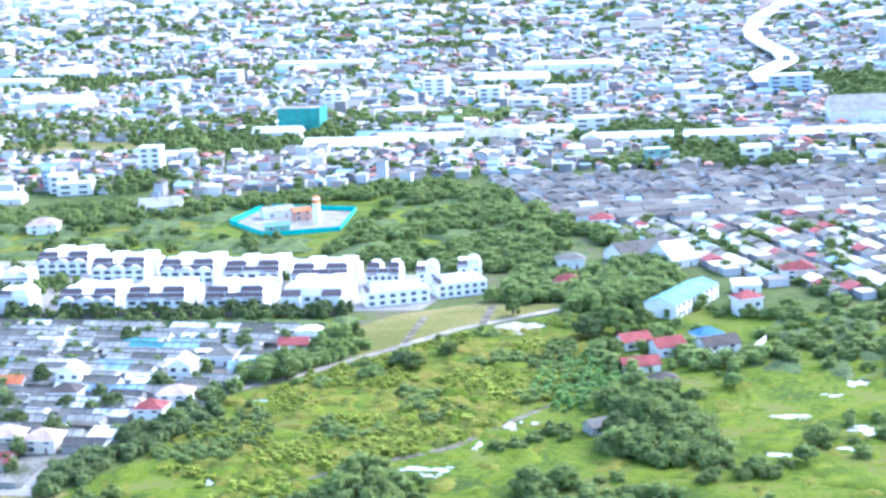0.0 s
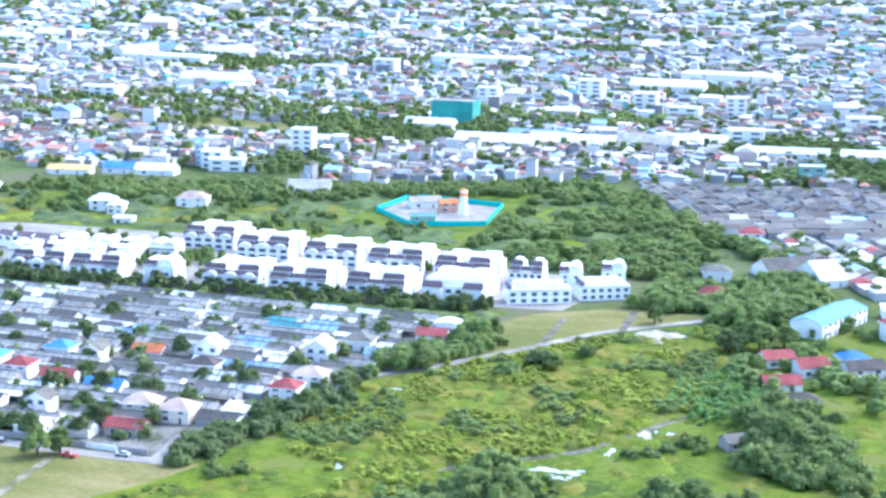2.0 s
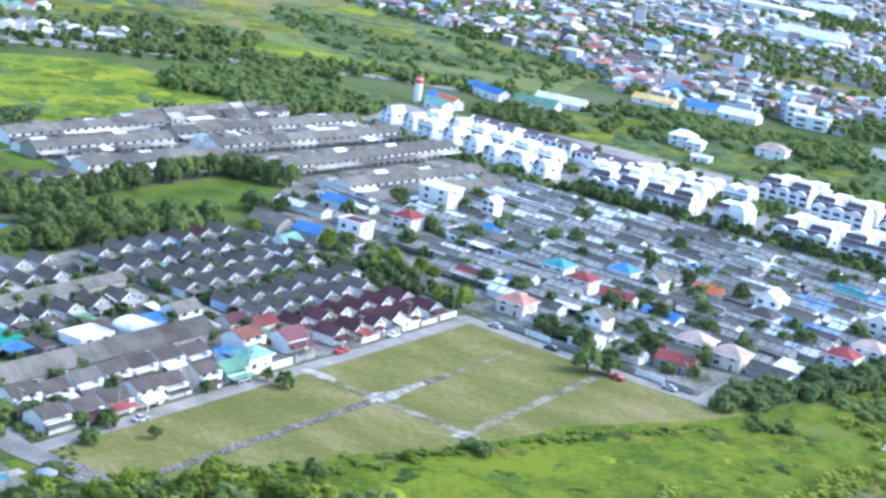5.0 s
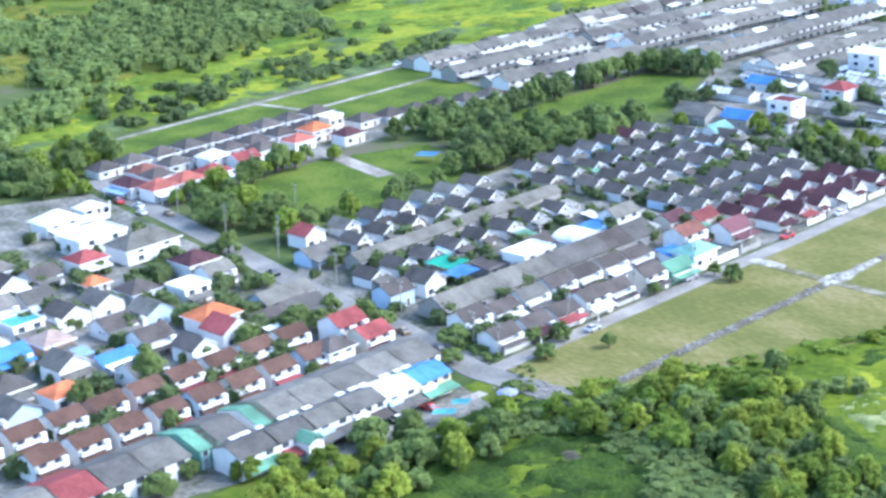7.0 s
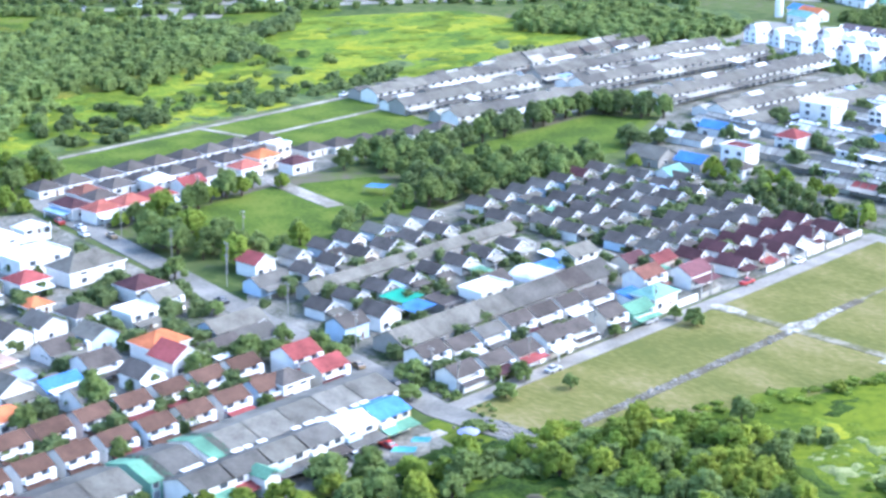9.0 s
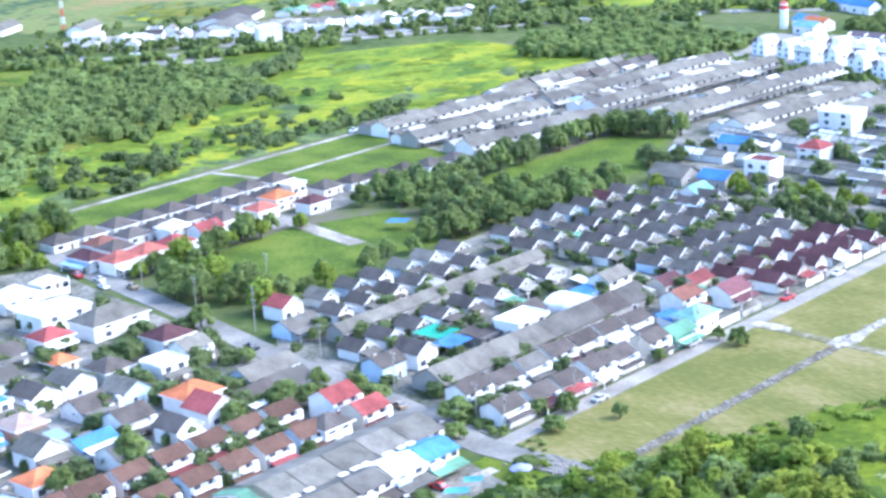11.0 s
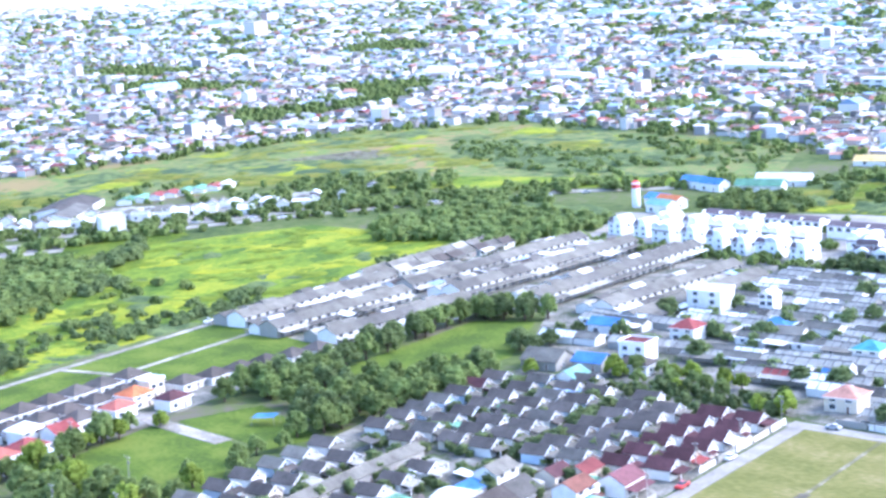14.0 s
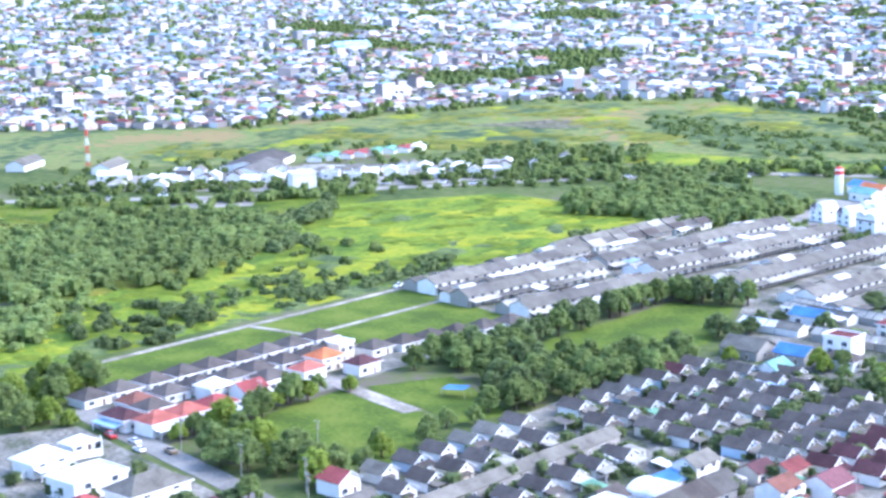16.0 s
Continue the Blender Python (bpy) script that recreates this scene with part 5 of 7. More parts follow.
wood("scrub", OLIVE, 2.6, 2.5, LEAF_OLIVE, "olive shrubs growing into one another", 63, per=11, lobes=2, patchy=0.57, grain=0.07, holes=wet, category="scrub", wide=0.9)
turf("tussocks", OLIVE, 1.2, 2.6, 7, 0.25, TURF_GREEN, "green tufts among the olive tussocks", 62, wet)
wood("bushes", [(88, -16), (91, -8), (104, -22), (104, -36), (94, -36)], 4.5, 5.0, LEAF, "dark clump of bushes in the young grass", 608, per=34, lobes=4, category="bushes")
turf("tussocks", FIELD, 1.6, 1.3, 11, 0.12, TURF_OLIVE, "scattered olive tussocks in the grassland", 6, wet)
wood("scrub", FIELD, 4.4, 3.0, LEAF, "scattered dark low bushes in the grassland", 7, per=24, lobes=3, patchy=0.86, grain=0.035, holes=wet, category="scrub", wide=0.9)
turf("tussocks", [(262, 50), (276, 70), (292, 84), (300, 60), (284, 24), (268, 34)], 1.5, 2.4, 8, 0.4, TURF_OLIVE, "olive hedge of tall tussocks round a dark plot", 8)
flat("bare_path", [(124, 84), (167, 118), (193, 165), (203, 195), (205, 194), (195, 164), (169, 116), (125, 82)], 0.09, TRACK, "thin worn path through the grassland", category="path")
wood("bushes", [(143, 80), (145, 97), (156, 92), (164, 70), (157, 58), (147, 64)], 4.2, 7.0, LEAF, "dark round clump of bushes by the pools", 601, per=40, lobes=4, category="bushes")
wood("bushes", [(190, 70), (205, 84), (232, 84), (236, 70), (214, 52), (196, 50)], 5, 4.2, LEAF, "spreading clump of green bushes", 602, per=36, lobes=4, keep=0.85, category="bushes")
wood("bushes", [(212, 108), (208, 140), (212, 180), (226, 176), (240, 132), (250, 104), (232, 98)], 6, 7.5, LEAF, "dark grove of trees round a grey shed", 603, per=44, lobes=5, keep=0.9, category="trees", holes=([(203, 124), (220, 124), (220, 143), (203, 143)],))
wood("bushes", [(120, 54), (128, 74), (145, 74), (152, 54), (142, 47), (126, 48)], 4.2, 4.2, LEAF, "grey-green bushes over wet ground", 604, per=30, lobes=3, keep=0.8, category="bushes")
turf("tussocks", [(108, 30), (110, 46), (116, 57), (126, 69), (140, 74), (154, 64), (154, 50), (144, 38), (133, 26), (122, 25)], 1.0, 1.3, 5, 0.5, TURF_DARK, "dark weeds growing over wet earth", 609)
wood("bushes", [(268, 112), (292, 100), (300, 150), (280, 150)], 8, 3.6, LEAF, "bushes beside the pools", 605, per=30, lobes=4, keep=0.7, category="bushes")
wood("bushes", [(240, 86), (262, 88), (262, 104), (244, 100)], 5, 3.6, LEAF, "bushes in the grassland", 606, per=30, lobes=4, keep=0.7, category="bushes")
wood("bushes", [(186, 282), (222, 300), (226, 340), (205, 345), (186, 318)], 6, 8, LEAF, "dense dark grove beside the factory", 607, per=40, lobes=5, category="trees")
wood("estate_trees", [(84, 174), (84, 196), (97, 220), (103, 244), (115, 244), (119, 224), (101, 197)], 4.6, 6.5, LEAF, "dense green trees along the dusty lane", 641, per=34, lobes=4, keep=0.95, category="trees", wide=0.6)
wood("scrub", [(60, 60), (82, 118), (90, 150), (80, 165), (68, 120), (58, 92)], 4.2, 5.4, LEAF_DARK, "dark bushes along the old estate", 64, per=30, lobes=4, category=W[1], wide=0.75)
wood("banana_plants", [(182, 187), (185, 206), (204, 219), (211, 203), (214, 166), (197, 150), (190, 163)], 3.6, 3.0, LEAF_BANANA, "pale green broad-leaved banana garden", 65, per=22, lobes=3, category="plants", wide=0.7)
wood("scrub", [(14, -84), (44, -52), (60, -62), (92, -84), (80, -220), (10, -220)], 4.0, 3.6, LEAF, "dense green scrub below the field", 66, per=20, lobes=3, keep=0.8, patchy=0.3, holes=([(42, -70), (43, -58), (47, -46), (64, -52), (63, -66), (58, -75), (49, -77)], [(6, -126), (8, -111), (20, -110), (36, -113), (54, -138), (42, -172), (6, -172)]), category=W[1], wide=2.2)
wood("scrub", [(-24, -99), (-8, -97), (16, -50), (34, -12), (46, 22), (70, 62), (74, 60), (50, 18), (38, -16), (22, -54), (2, -98)], 3.2, 1.3, LEAF_GREEN, "rank grass along the field's edge", 67, per=10, lobes=2, keep=0.8, category=W[1], wide=2.2)
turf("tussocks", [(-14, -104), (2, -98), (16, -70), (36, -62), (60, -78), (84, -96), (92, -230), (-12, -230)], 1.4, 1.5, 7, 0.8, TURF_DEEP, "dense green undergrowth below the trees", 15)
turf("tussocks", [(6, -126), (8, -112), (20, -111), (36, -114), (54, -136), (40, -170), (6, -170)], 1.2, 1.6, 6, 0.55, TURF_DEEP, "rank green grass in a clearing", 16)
turf("tussocks", [(10, -134), (12, -124), (24, -122), (34, -128), (30, -136)], 1.2, 1.2, 6, 0.6, TURF_GREEN, "fresh grass in a clearing", 161)
turf("tussocks", [(12, -118), (20, -114), (28, -118), (22, -123)], 1.0, 0.8, 5, 0.7, MUD, "grey-brown dead stalks in a clearing", 162)
pools = [(48, -69.5), (52, -66), (56.5, -60), (57.5, -57), (55.5, -57), (52, -61.5), (48, -66)]
turf("tussocks", [(45, -70), (44, -59), (47, -48), (61, -53), (61.5, -63), (58, -73), (50, -75)], 1.0, 0.8, 3.5, 0.66, TURF_PALE, "pale grass round a shallow pool", 17, (pools,))
turf("tussocks", [(47, -66), (48, -56), (55, -53), (58, -60), (53, -70)], 0.9, 0.9, 4, 0.5, TURF_YELLOW, "yellow-green grass round a shallow pool", 171, (pools,))
wood("scrub", [(52, -47), (63, -51), (64, -65), (60, -75), (62, -76), (66.5, -65), (65.5, -50), (53, -45)], 2.6, 1.6, LEAF_GREEN, "dark rim of growth round the pool", 172, per=12, lobes=2, keep=0.7, category=W[1], wide=1.2)
wood("scrub", [(-6, -108), (4, -102), (34, -104), (56, -118), (54, -136), (38, -115), (20, -110), (7, -112), (-4, -122)], 4.2, 3.2, LEAF, "green bushes at the edge of a clearing", 68, per=22, lobes=4, category=W[1], wide=1.6)
flat("pond", [(48.4, -69), (51.8, -65.8), (56.2, -60), (57, -57.6), (55.8, -57.6), (52.4, -61.8), (48.2, -66.4)], 0.14, WATER, "shallow pool of standing water in the grass", category="pond")
flat("bare_path", [(-10, -134), (-7, -130), (-7.5, -122), (-8, -114), (-10, -110), (-12, -112), (-11, -122), (-11.6, -130)], 0.16, DIRT, "sandy bare strip among the bushes", category="path")
wood("hedge", [(-43, -88.6), (-29, -91), (-28.6, -88.4), (-42.4, -86)], 2.0, 1.9, LEAF, "clipped roadside hedge at a house corner", 173, per=20, lobes=3, category="hedge", wide=0.8)
wood("scrub", [(-22.5, -92), (-13, -95.5), (-12.5, -93.5), (-22.5, -87), (-23.5, -79), (-24.2, -79)], 2.0, 1.0, LEAF, "rank weeds at the field's corner", 174, per=14, lobes=2, keep=0.7, category=W[1], wide=1.0)
for x, y, h, w, m in ((-14, -101, 3, 3, LEAF), (30, -30, 3, 2, LEAF_LIME), (24, -59, 6, 3, LEAF), (40, -12, 4, 3, LEAF), (35.5, -11, 3, 3, LEAF), (-36, -172, 4, 3, LEAF), (-33, -181, 5, 4, LEAF), (-32, -192, 5, 4, LEAF), (-33, -203, 5, 4, LEAF), (-25.5, -165, 5, 4, LEAF_LIGHT), (-22, -158, 4, 3, LEAF_LIGHT), (-17, -152, 5, 4, LEAF_LIGHT), (-17, -140, 7, 5, LEAF)):
    tree(x, y, h, w, m, turn=x * 47, group="garden trees by the houses")
flat("pale_patch", [(78, -97), (82, -90), (88, -92), (86, -99)], 0.12, PALEDUST, "pale bare patch in the grass", category="track")
flat("pale_patch", [(21, -40), (23, -36), (25.4, -33), (25.2, -36), (23.4, -39)], 0.12, PALEDUST, "pale bare patch in the grass", category="track")
YOUNG = [(4, -84), (14, -48), (32, -12), (43, 21), (64, 58), (92, 78), (118, 58), (100, 20), (85, -15), (62, -60), (50, -92)]
turf("tussocks", YOUNG, 1.5, 0.6, 14, 0.4, TURF_GREEN, "soft swells of young green grass", 11)
turf("tussocks", YOUNG, 1.5, 1.0, 14, 0.09, TURF_DEEP, "darker rank clumps in the young grass", 14)
turf("tussocks", YOUNG, 1.5, 0.7, 20, 0.06, TURF_YELLOW, "yellowish tufts in the young grass", 12)
turf("tussocks", [(30, -14), (44, 22), (64, 58), (92, 78), (106, 60), (70, 46), (52, 14), (40, -20)], 1.3, 1.4, 7, 0.42, TURF_OLIVE, "rank olive grass along the field's edge", 13)
wood("woodland", [(-503, 127), (-440, 210), (-416, 205), (-384, 147), (-361, 105), (-368, 30), (-420, -10), (-600, 40), (-580, 130)], 8, 8, LEAF, "tall clumps of green trees beyond the meadow", 4, lobes=4, patchy=0.44, grain=0.022)
wood("scrub", [(-503, 127), (-440, 210), (-416, 205), (-384, 147), (-361, 105), (-368, 30), (-420, -10), (-600, 40), (-580, 130)], 9, 3.4, LEAF, "low green bushes between the trees", 44, per=16, lobes=3, keep=0.4, category="scrub", wide=1.0)
turf("tussocks", [(-503, 127), (-440, 210), (-416, 205), (-384, 147), (-361, 105), (-368, 30), (-420, -10), (-600, 40), (-580, 130)], 2.4, 2.2, 14, 0.7, TURF_OLIVE, "olive scrub between the trees", 41)
wood("woodland", [(-352, 345), (-330, 330), (-280, 330), (-262, 318), (-244, 330), (-262, 385), (-299, 388), (-342, 416), (-352, 392)], 7, 7, LEAF, "thick trees by the main road", 5, lobes=5, patchy=0.42, grain=0.025)
turf("tussocks", [(-352, 345), (-330, 330), (-280, 330), (-262, 318), (-244, 330), (-262, 385), (-299, 388), (-342, 416), (-352, 392)], 2.2, 3.0, 16, 0.8, TURF_DARK, "green scrub among the roadside trees", 55)
wood("woodland", [(-382, 16), (-436, 52), (-449, 72), (-475, 108), (-510, 135), (-503, 153), (-476, 164), (-455, 186), (-430, 190), (-394, 164), (-377, 140), (-376, 112), (-358, 95), (-356, 81), (-370, 57), (-377, 37)], 6.2, 8, LEAF, "dense dark wood beyond the meadow", 411, per=24, lobes=4, patchy=0.2, grain=0.03)
wood("woodland", [(-424, 182), (-432, 207), (-445, 242), (-420, 221), (-406, 189), (-406, 172)], 6, 6.5, LEAF_DARK, "belt of trees between meadow and road", 412, per=24, lobes=4)
wood("woodland", [(-352, 300), (-356, 342), (-342, 350), (-300, 345), (-262, 330), (-246, 301), (-273, 282), (-300, 290), (-331, 278), (-352, 278)], 6.5, 7.5, LEAF, "thick dark trees beside the long terraces", 413, per=24, lobes=4, patchy=0.34)
flat("rough_field", [(-640, 90), (-583, 144), (-500, 216), (-455, 280), (-440, 270), (-425, 200), (-500, 120), (-600, 40)], 0.035, ROUGH, "rough grass between the wood and the main road", category="field")
wood("woodland", [(-356, -120), (-300, -120), (-296, -70), (-330, 10), (-360, 40)], 7, 6, LEAF, "bushy trees at the meadow's edge", 51)
wood("woodland", [(-300, -80), (-288, -62), (-272, -62), (-240, -60), (-262, -130), (-310, -140)], 6, 6, LEAF, "bushy trees behind the road's end", 52)
MEAD = [(-292, -78), (-288, 126), (-276, 200), (-286, 300), (-392, 306), (-436, 240), (-372, 114), (-366, 0), (-352, -118)]
turf("tussocks", MEAD, 2.2, 0.8, 24, 0.17, TURF_YELLOW, "yellow flowering patches in the wet meadow", 21)
turf("tussocks", MEAD, 2.2, 0.9, 18, 0.3, TURF_GREEN, "fresh green tussocks in the wet meadow", 22)
turf("tussocks", MEAD, 2.2, 1.4, 30, 0.05, TURF_DARK, "dark rank growth in the wet meadow", 23)
turf("tussocks", [(-294, -78), (-286, 126), (-276, 200), (-282, 200), (-302, 120), (-306, 0), (-304, -78)], 1.8, 1.6, 14, 0.4, TURF_DARK, "dark rank growth along the track", 24)
wood("hedge", [(-342, 8), (-350, 36), (-322, 56), (-286, 46), (-288, 10), (-296, -10)], 6.5, 4.6, LEAF_DARK, "clumps of dark bushes in the meadow", 541, per=30, keep=0.45, category="hedge", wide=0.8)
wood("hedge", [(-290, 66), (-310, 88), (-304, 128), (-296, 160), (-286, 160), (-292, 108)], 5.5, 4.4, LEAF_DARK, "belt of dark bushes in the meadow", 542, per=30, keep=0.75, category="hedge", wide=0.8)
wood("hedge", [(-374, 140), (-392, 150), (-384, 172), (-366, 160)], 6, 5, LEAF_DARK, "clump of trees in the meadow", 543, per=30, category="hedge", wide=0.8)
wood("hedge", [(-292, 100), (-318, 20), (-326, 20), (-330, 120), (-306, 200), (-288, 300), (-280, 300), (-294, 200)], 6, 3.6, LEAF_DARK, "broken line of dark bushes in the meadow", 53, keep=0.6, patchy=0.5, category="hedge")
wood("hedge", [(-360, 60), (-330, 60), (-330, 160), (-372, 200)], 8, 4, LEAF, "scattered dark bushes in the meadow", 54, keep=0.3, category="hedge")
wood("woodland", [(62, 400), (110, 366), (160, 352), (220, 345), (205, 420), (165, 470), (120, 560), (70, 590), (10, 562), (66, 530), (62, 470)], 7.5, 6.5, LEAF, "green trees behind the white estate", 9, lobes=5, patchy=0.36)
turf("tussocks", [(62, 400), (110, 366), (160, 352), (190, 350), (180, 420), (150, 470), (110, 560), (70, 585), (64, 470)], 2.6, 2.6, 18, 0.5, TURF_DARK, "rank scrub behind the white estate", 90)
wood("woodland", [(152, 300), (196, 298), (205, 340), (156, 352)], 7, 7, LEAF, "dense dark trees beside the white estate", 91, lobes=4)
WASTE = [(-214, 406), (60, 404), (58, 440), (-8, 440), (-10, 530), (-60, 542), (-204, 518)]
turf("tussocks", WASTE, 2.4, 3.0, 26, 0.5, TURF_DARK, "green scrub on the waste ground", 921)
turf("tussocks", WASTE, 2.4, 1.2, 22, 0.3, TURF_OLIVE, "olive tussocks on the waste ground", 922)
turf("tussocks", [(-180, 404), (-160, 432), (-124, 424), (-118, 402)], 2.0, 1.0, 14, 0.7, TURF_YELLOW, "yellow-green clearing on the waste ground", 923)
wood("woodland", [(-234, 400), (-176, 396), (-180, 425), (-212, 446), (-236, 436)], 6.5, 4.6, LEAF, "thicket behind the white estate", 924, per=24, lobes=5)
wood("woodland", [(-172, 468), (-66, 486), (-62, 505), (-150, 508)], 7, 7, LEAF, "belt of trees on the waste ground", 925, per=24, lobes=5)
wood("woodland", [(-218, 408), (-60, 408), (40, 400), (60, 440), (-10, 440), (-16, 530), (-60, 540), (-210, 520)], 9, 5.5, LEAF, "bushes and trees on waste ground", 92, keep=0.6, patchy=0.42, holes=([(-140, 405), (-90, 405), (-90, 460), (-140, 460)],))
wood("woodland", [(-200, 488), (-60, 500), (60, 545), (60, 570), (-60, 548), (-200, 515)], 7, 6, LEAF, "belt of trees before the town", 93)
wood("woodland", [(196, 298), (330, 296), (332, 262), (270, 240), (258, 268), (200, 274)], 8, 6, LEAF, "trees among the houses", 94, keep=0.55)
wood("bushes", [(248, 212), (300, 184), (332, 190), (332, 284), (266, 288), (258, 250)], 7, 5.5, LEAF, "trees and bushes beside the grassland houses", 951, per=26, lobes=4, keep=0.55, patchy=0.4, category="trees", wide=0.8)
turf("tussocks", [(248, 205), (300, 180), (332, 185), (332, 284), (266, 288), (258, 250)], 2.0, 2.4, 14, 0.5, TURF_DARK, "rank growth beside the grassland houses", 952)
wood("woodland", [(206, 190), (258, 200), (262, 250), (214, 262), (200, 240)], 8, 6, LEAF, "trees among the houses", 95, keep=0.5)
wood("woodland", [(-640, 92), (-583, 140), (-500, 212), (-455, 278), (-446, 270), (-488, 204), (-574, 128), (-630, 80)], 6, 6, LEAF, "dark trees on the near side of the main road", 963, per=16, lobes=3, keep=0.75)
wood("woodland", [(-455, 280), (-410, 338), (-332, 420), (-325, 412), (-400, 330), (-446, 272)], 6.5, 5.0, LEAF, "small trees on the near side of the main road", 964, per=16, lobes=3, keep=0.7)
wood("woodland", [(-600, 160), (-500, 240), (-440, 320), (-330, 440), (-344, 452), (-462, 330), (-520, 262), (-612, 178)], 7, 5, LEAF, "row of trees along the main road", 96, per=16, lobes=3, keep=0.85)
wood("woodland", [(-420, 338), (-365, 380), (-318, 426), (-240, 462), (-246, 472), (-330, 440), (-374, 396), (-428, 350)], 7, 5.5, LEAF, "broken row of roadside trees", 961, per=16, lobes=3, keep=0.85)
wood("woodland", [(-420, 362), (-365, 404), (-318, 448), (-240, 482), (-246, 492), (-330, 462), (-374, 420), (-428, 374)], 8, 6, LEAF, "broken row of trees beyond the road", 962, per=16, lobes=3, keep=0.75)
wood("woodland", [(-590, 170), (-520, 235), (-470, 330), (-505, 420), (-590, 400), (-660, 240)], 11, 4.5, LEAF, "trees among the roadside buildings", 97, per=14, lobes=3, keep=0.5)
wood("woodland", [(-720, 410), (-640, 640), (-540, 706), (-380, 650), (-372, 640), (-540, 694), (-630, 630), (-705, 410)], 8, 6, LEAF, "belt of trees before the far town", 971, per=12, lobes=3, keep=0.6)
FARF = [(-660, 260), (-560, 345), (-500, 440), (-330, 490), (-280, 610), (-540, 690), (-640, 630), (-700, 400)]
turf("tussocks", FARF, 4.0, 1.4, 50, 0.3, TURF_OLIVE, "olive scrub over the far fields", 972)
turf("tussocks", FARF, 4.0, 1.2, 40, 0.12, TURF_YELLOW, "yellow flowering scrub in the far fields", 974)
turf("tussocks", FARF, 3.6, 2.2, 40, 0.1, TURF_DARK, "dark scrub in the far fields", 975)
wood("woodland", [(-519, 598), (-481, 602), (-406, 567), (-359, 570), (-323, 600), (-291, 533), (-327, 519), (-345, 486), (-379, 487), (-473, 540)], 7.5, 4.4, LEAF, "thick belt of low trees across the far fields", 976, per=16, lobes=4, keep=0.7, patchy=0.32)
turf("tussocks", [(-519, 598), (-481, 602), (-406, 567), (-359, 570), (-323, 600), (-291, 533), (-327, 519), (-345, 486), (-379, 487), (-473, 540)], 2.6, 2.6, 18, 0.75, TURF_DARK, "green scrub among the far trees", 977)
wood("woodland", [(-330, 560), (-270, 530), (-250, 600), (-330, 640), (-420, 640)], 8, 3.6, LEAF, "low dark trees at the fields' end", 973, per=12, lobes=3, keep=0.45)
wood("woodland", [(-470, 330), (-400, 420), (-420, 470), (-500, 430)], 8, 6.5, LEAF, "trees beyond the main road", 98, per=14, lobes=3, keep=0.8)
wood("woodland", [(-420, 480), (-330, 470), (-250, 500), (-230, 560), (-300, 620), (-400, 600)], 9, 4.5, LEAF, "scattered trees in the far fields", 99, per=14, lobes=3, keep=0.2, patchy=0.5)

wood("roadside_bushes", [(-38, -101), (-66, -94), (-110, -87), (-160, -75), (-160, -77.5), (-110, -89.5), (-66, -96.5), (-38, -103.5)], 4.6, 3.4, LEAF_DARK, "garden bushes along the estate road", 181, per=22, lobes=4, keep=0.55, category="bushes", wide=0.8)
wood("roadside_bushes", [(-66, -84), (-108, -76), (-134, -70), (-134, -67), (-108, -73), (-66, -81)], 4.6, 3.2, LEAF_DARK, "garden bushes along the estate road", 182, per=22, lobes=4, keep=0.5, category="bushes", wide=0.8)

pool = random.Random(17)
for x, y, a, b in ponds:
    bits = [(x, y, a * 0.62, b * 0.62)] + [(x + pool.uniform(-1.1, 1.1) * a, y + pool.uniform(-1.2, 1.2) * b, a * pool.uniform(0.15, 0.35), b * pool.uniform(0.2, 0.4)) for _ in range(6)]
    s = Shape()
    for k, (px, py, pa, pb) in enumerate(bits):
        n, q = (18, 0.55) if k == 0 else (9, 0.4)
        rad = [pool.uniform(1 - q, 1 + q) for _ in range(n)]
        rad = [0.6 * rad[i] + 0.4 * rad[i - 1] for i in range(n)]
        s.slab([(px + pa * rad[i] * math.cos(6.283 * i / n), py + pb * rad[i] * math.sin(6.283 * i / n), 0.1 + 0.004 * k) for i in range(n)], 0.3)
    tagged(new("pond", s.mesh("pond", WATER)), "shallow pools of standing water in the grass", "pond", kind="structure")


def terraces(poly, gap, rows, turn):
    """Places of houses in close rows, turned by some degrees."""
    c, s_ = math.cos(radians(turn)), math.sin(radians(turn))
    mid = np.mean(poly, 0)
    a, b = np.meshgrid(np.arange(-220, 220, gap), np.concatenate([np.arange(-220, 220, rows), np.arange(-220, 220, rows) + rows * 0.38]))
    p = np.stack([mid[0] + a.ravel() * c - b.ravel() * s_, mid[1] + a.ravel() * s_ + b.ravel() * c], 1)
    return p[inside(p, poly)]


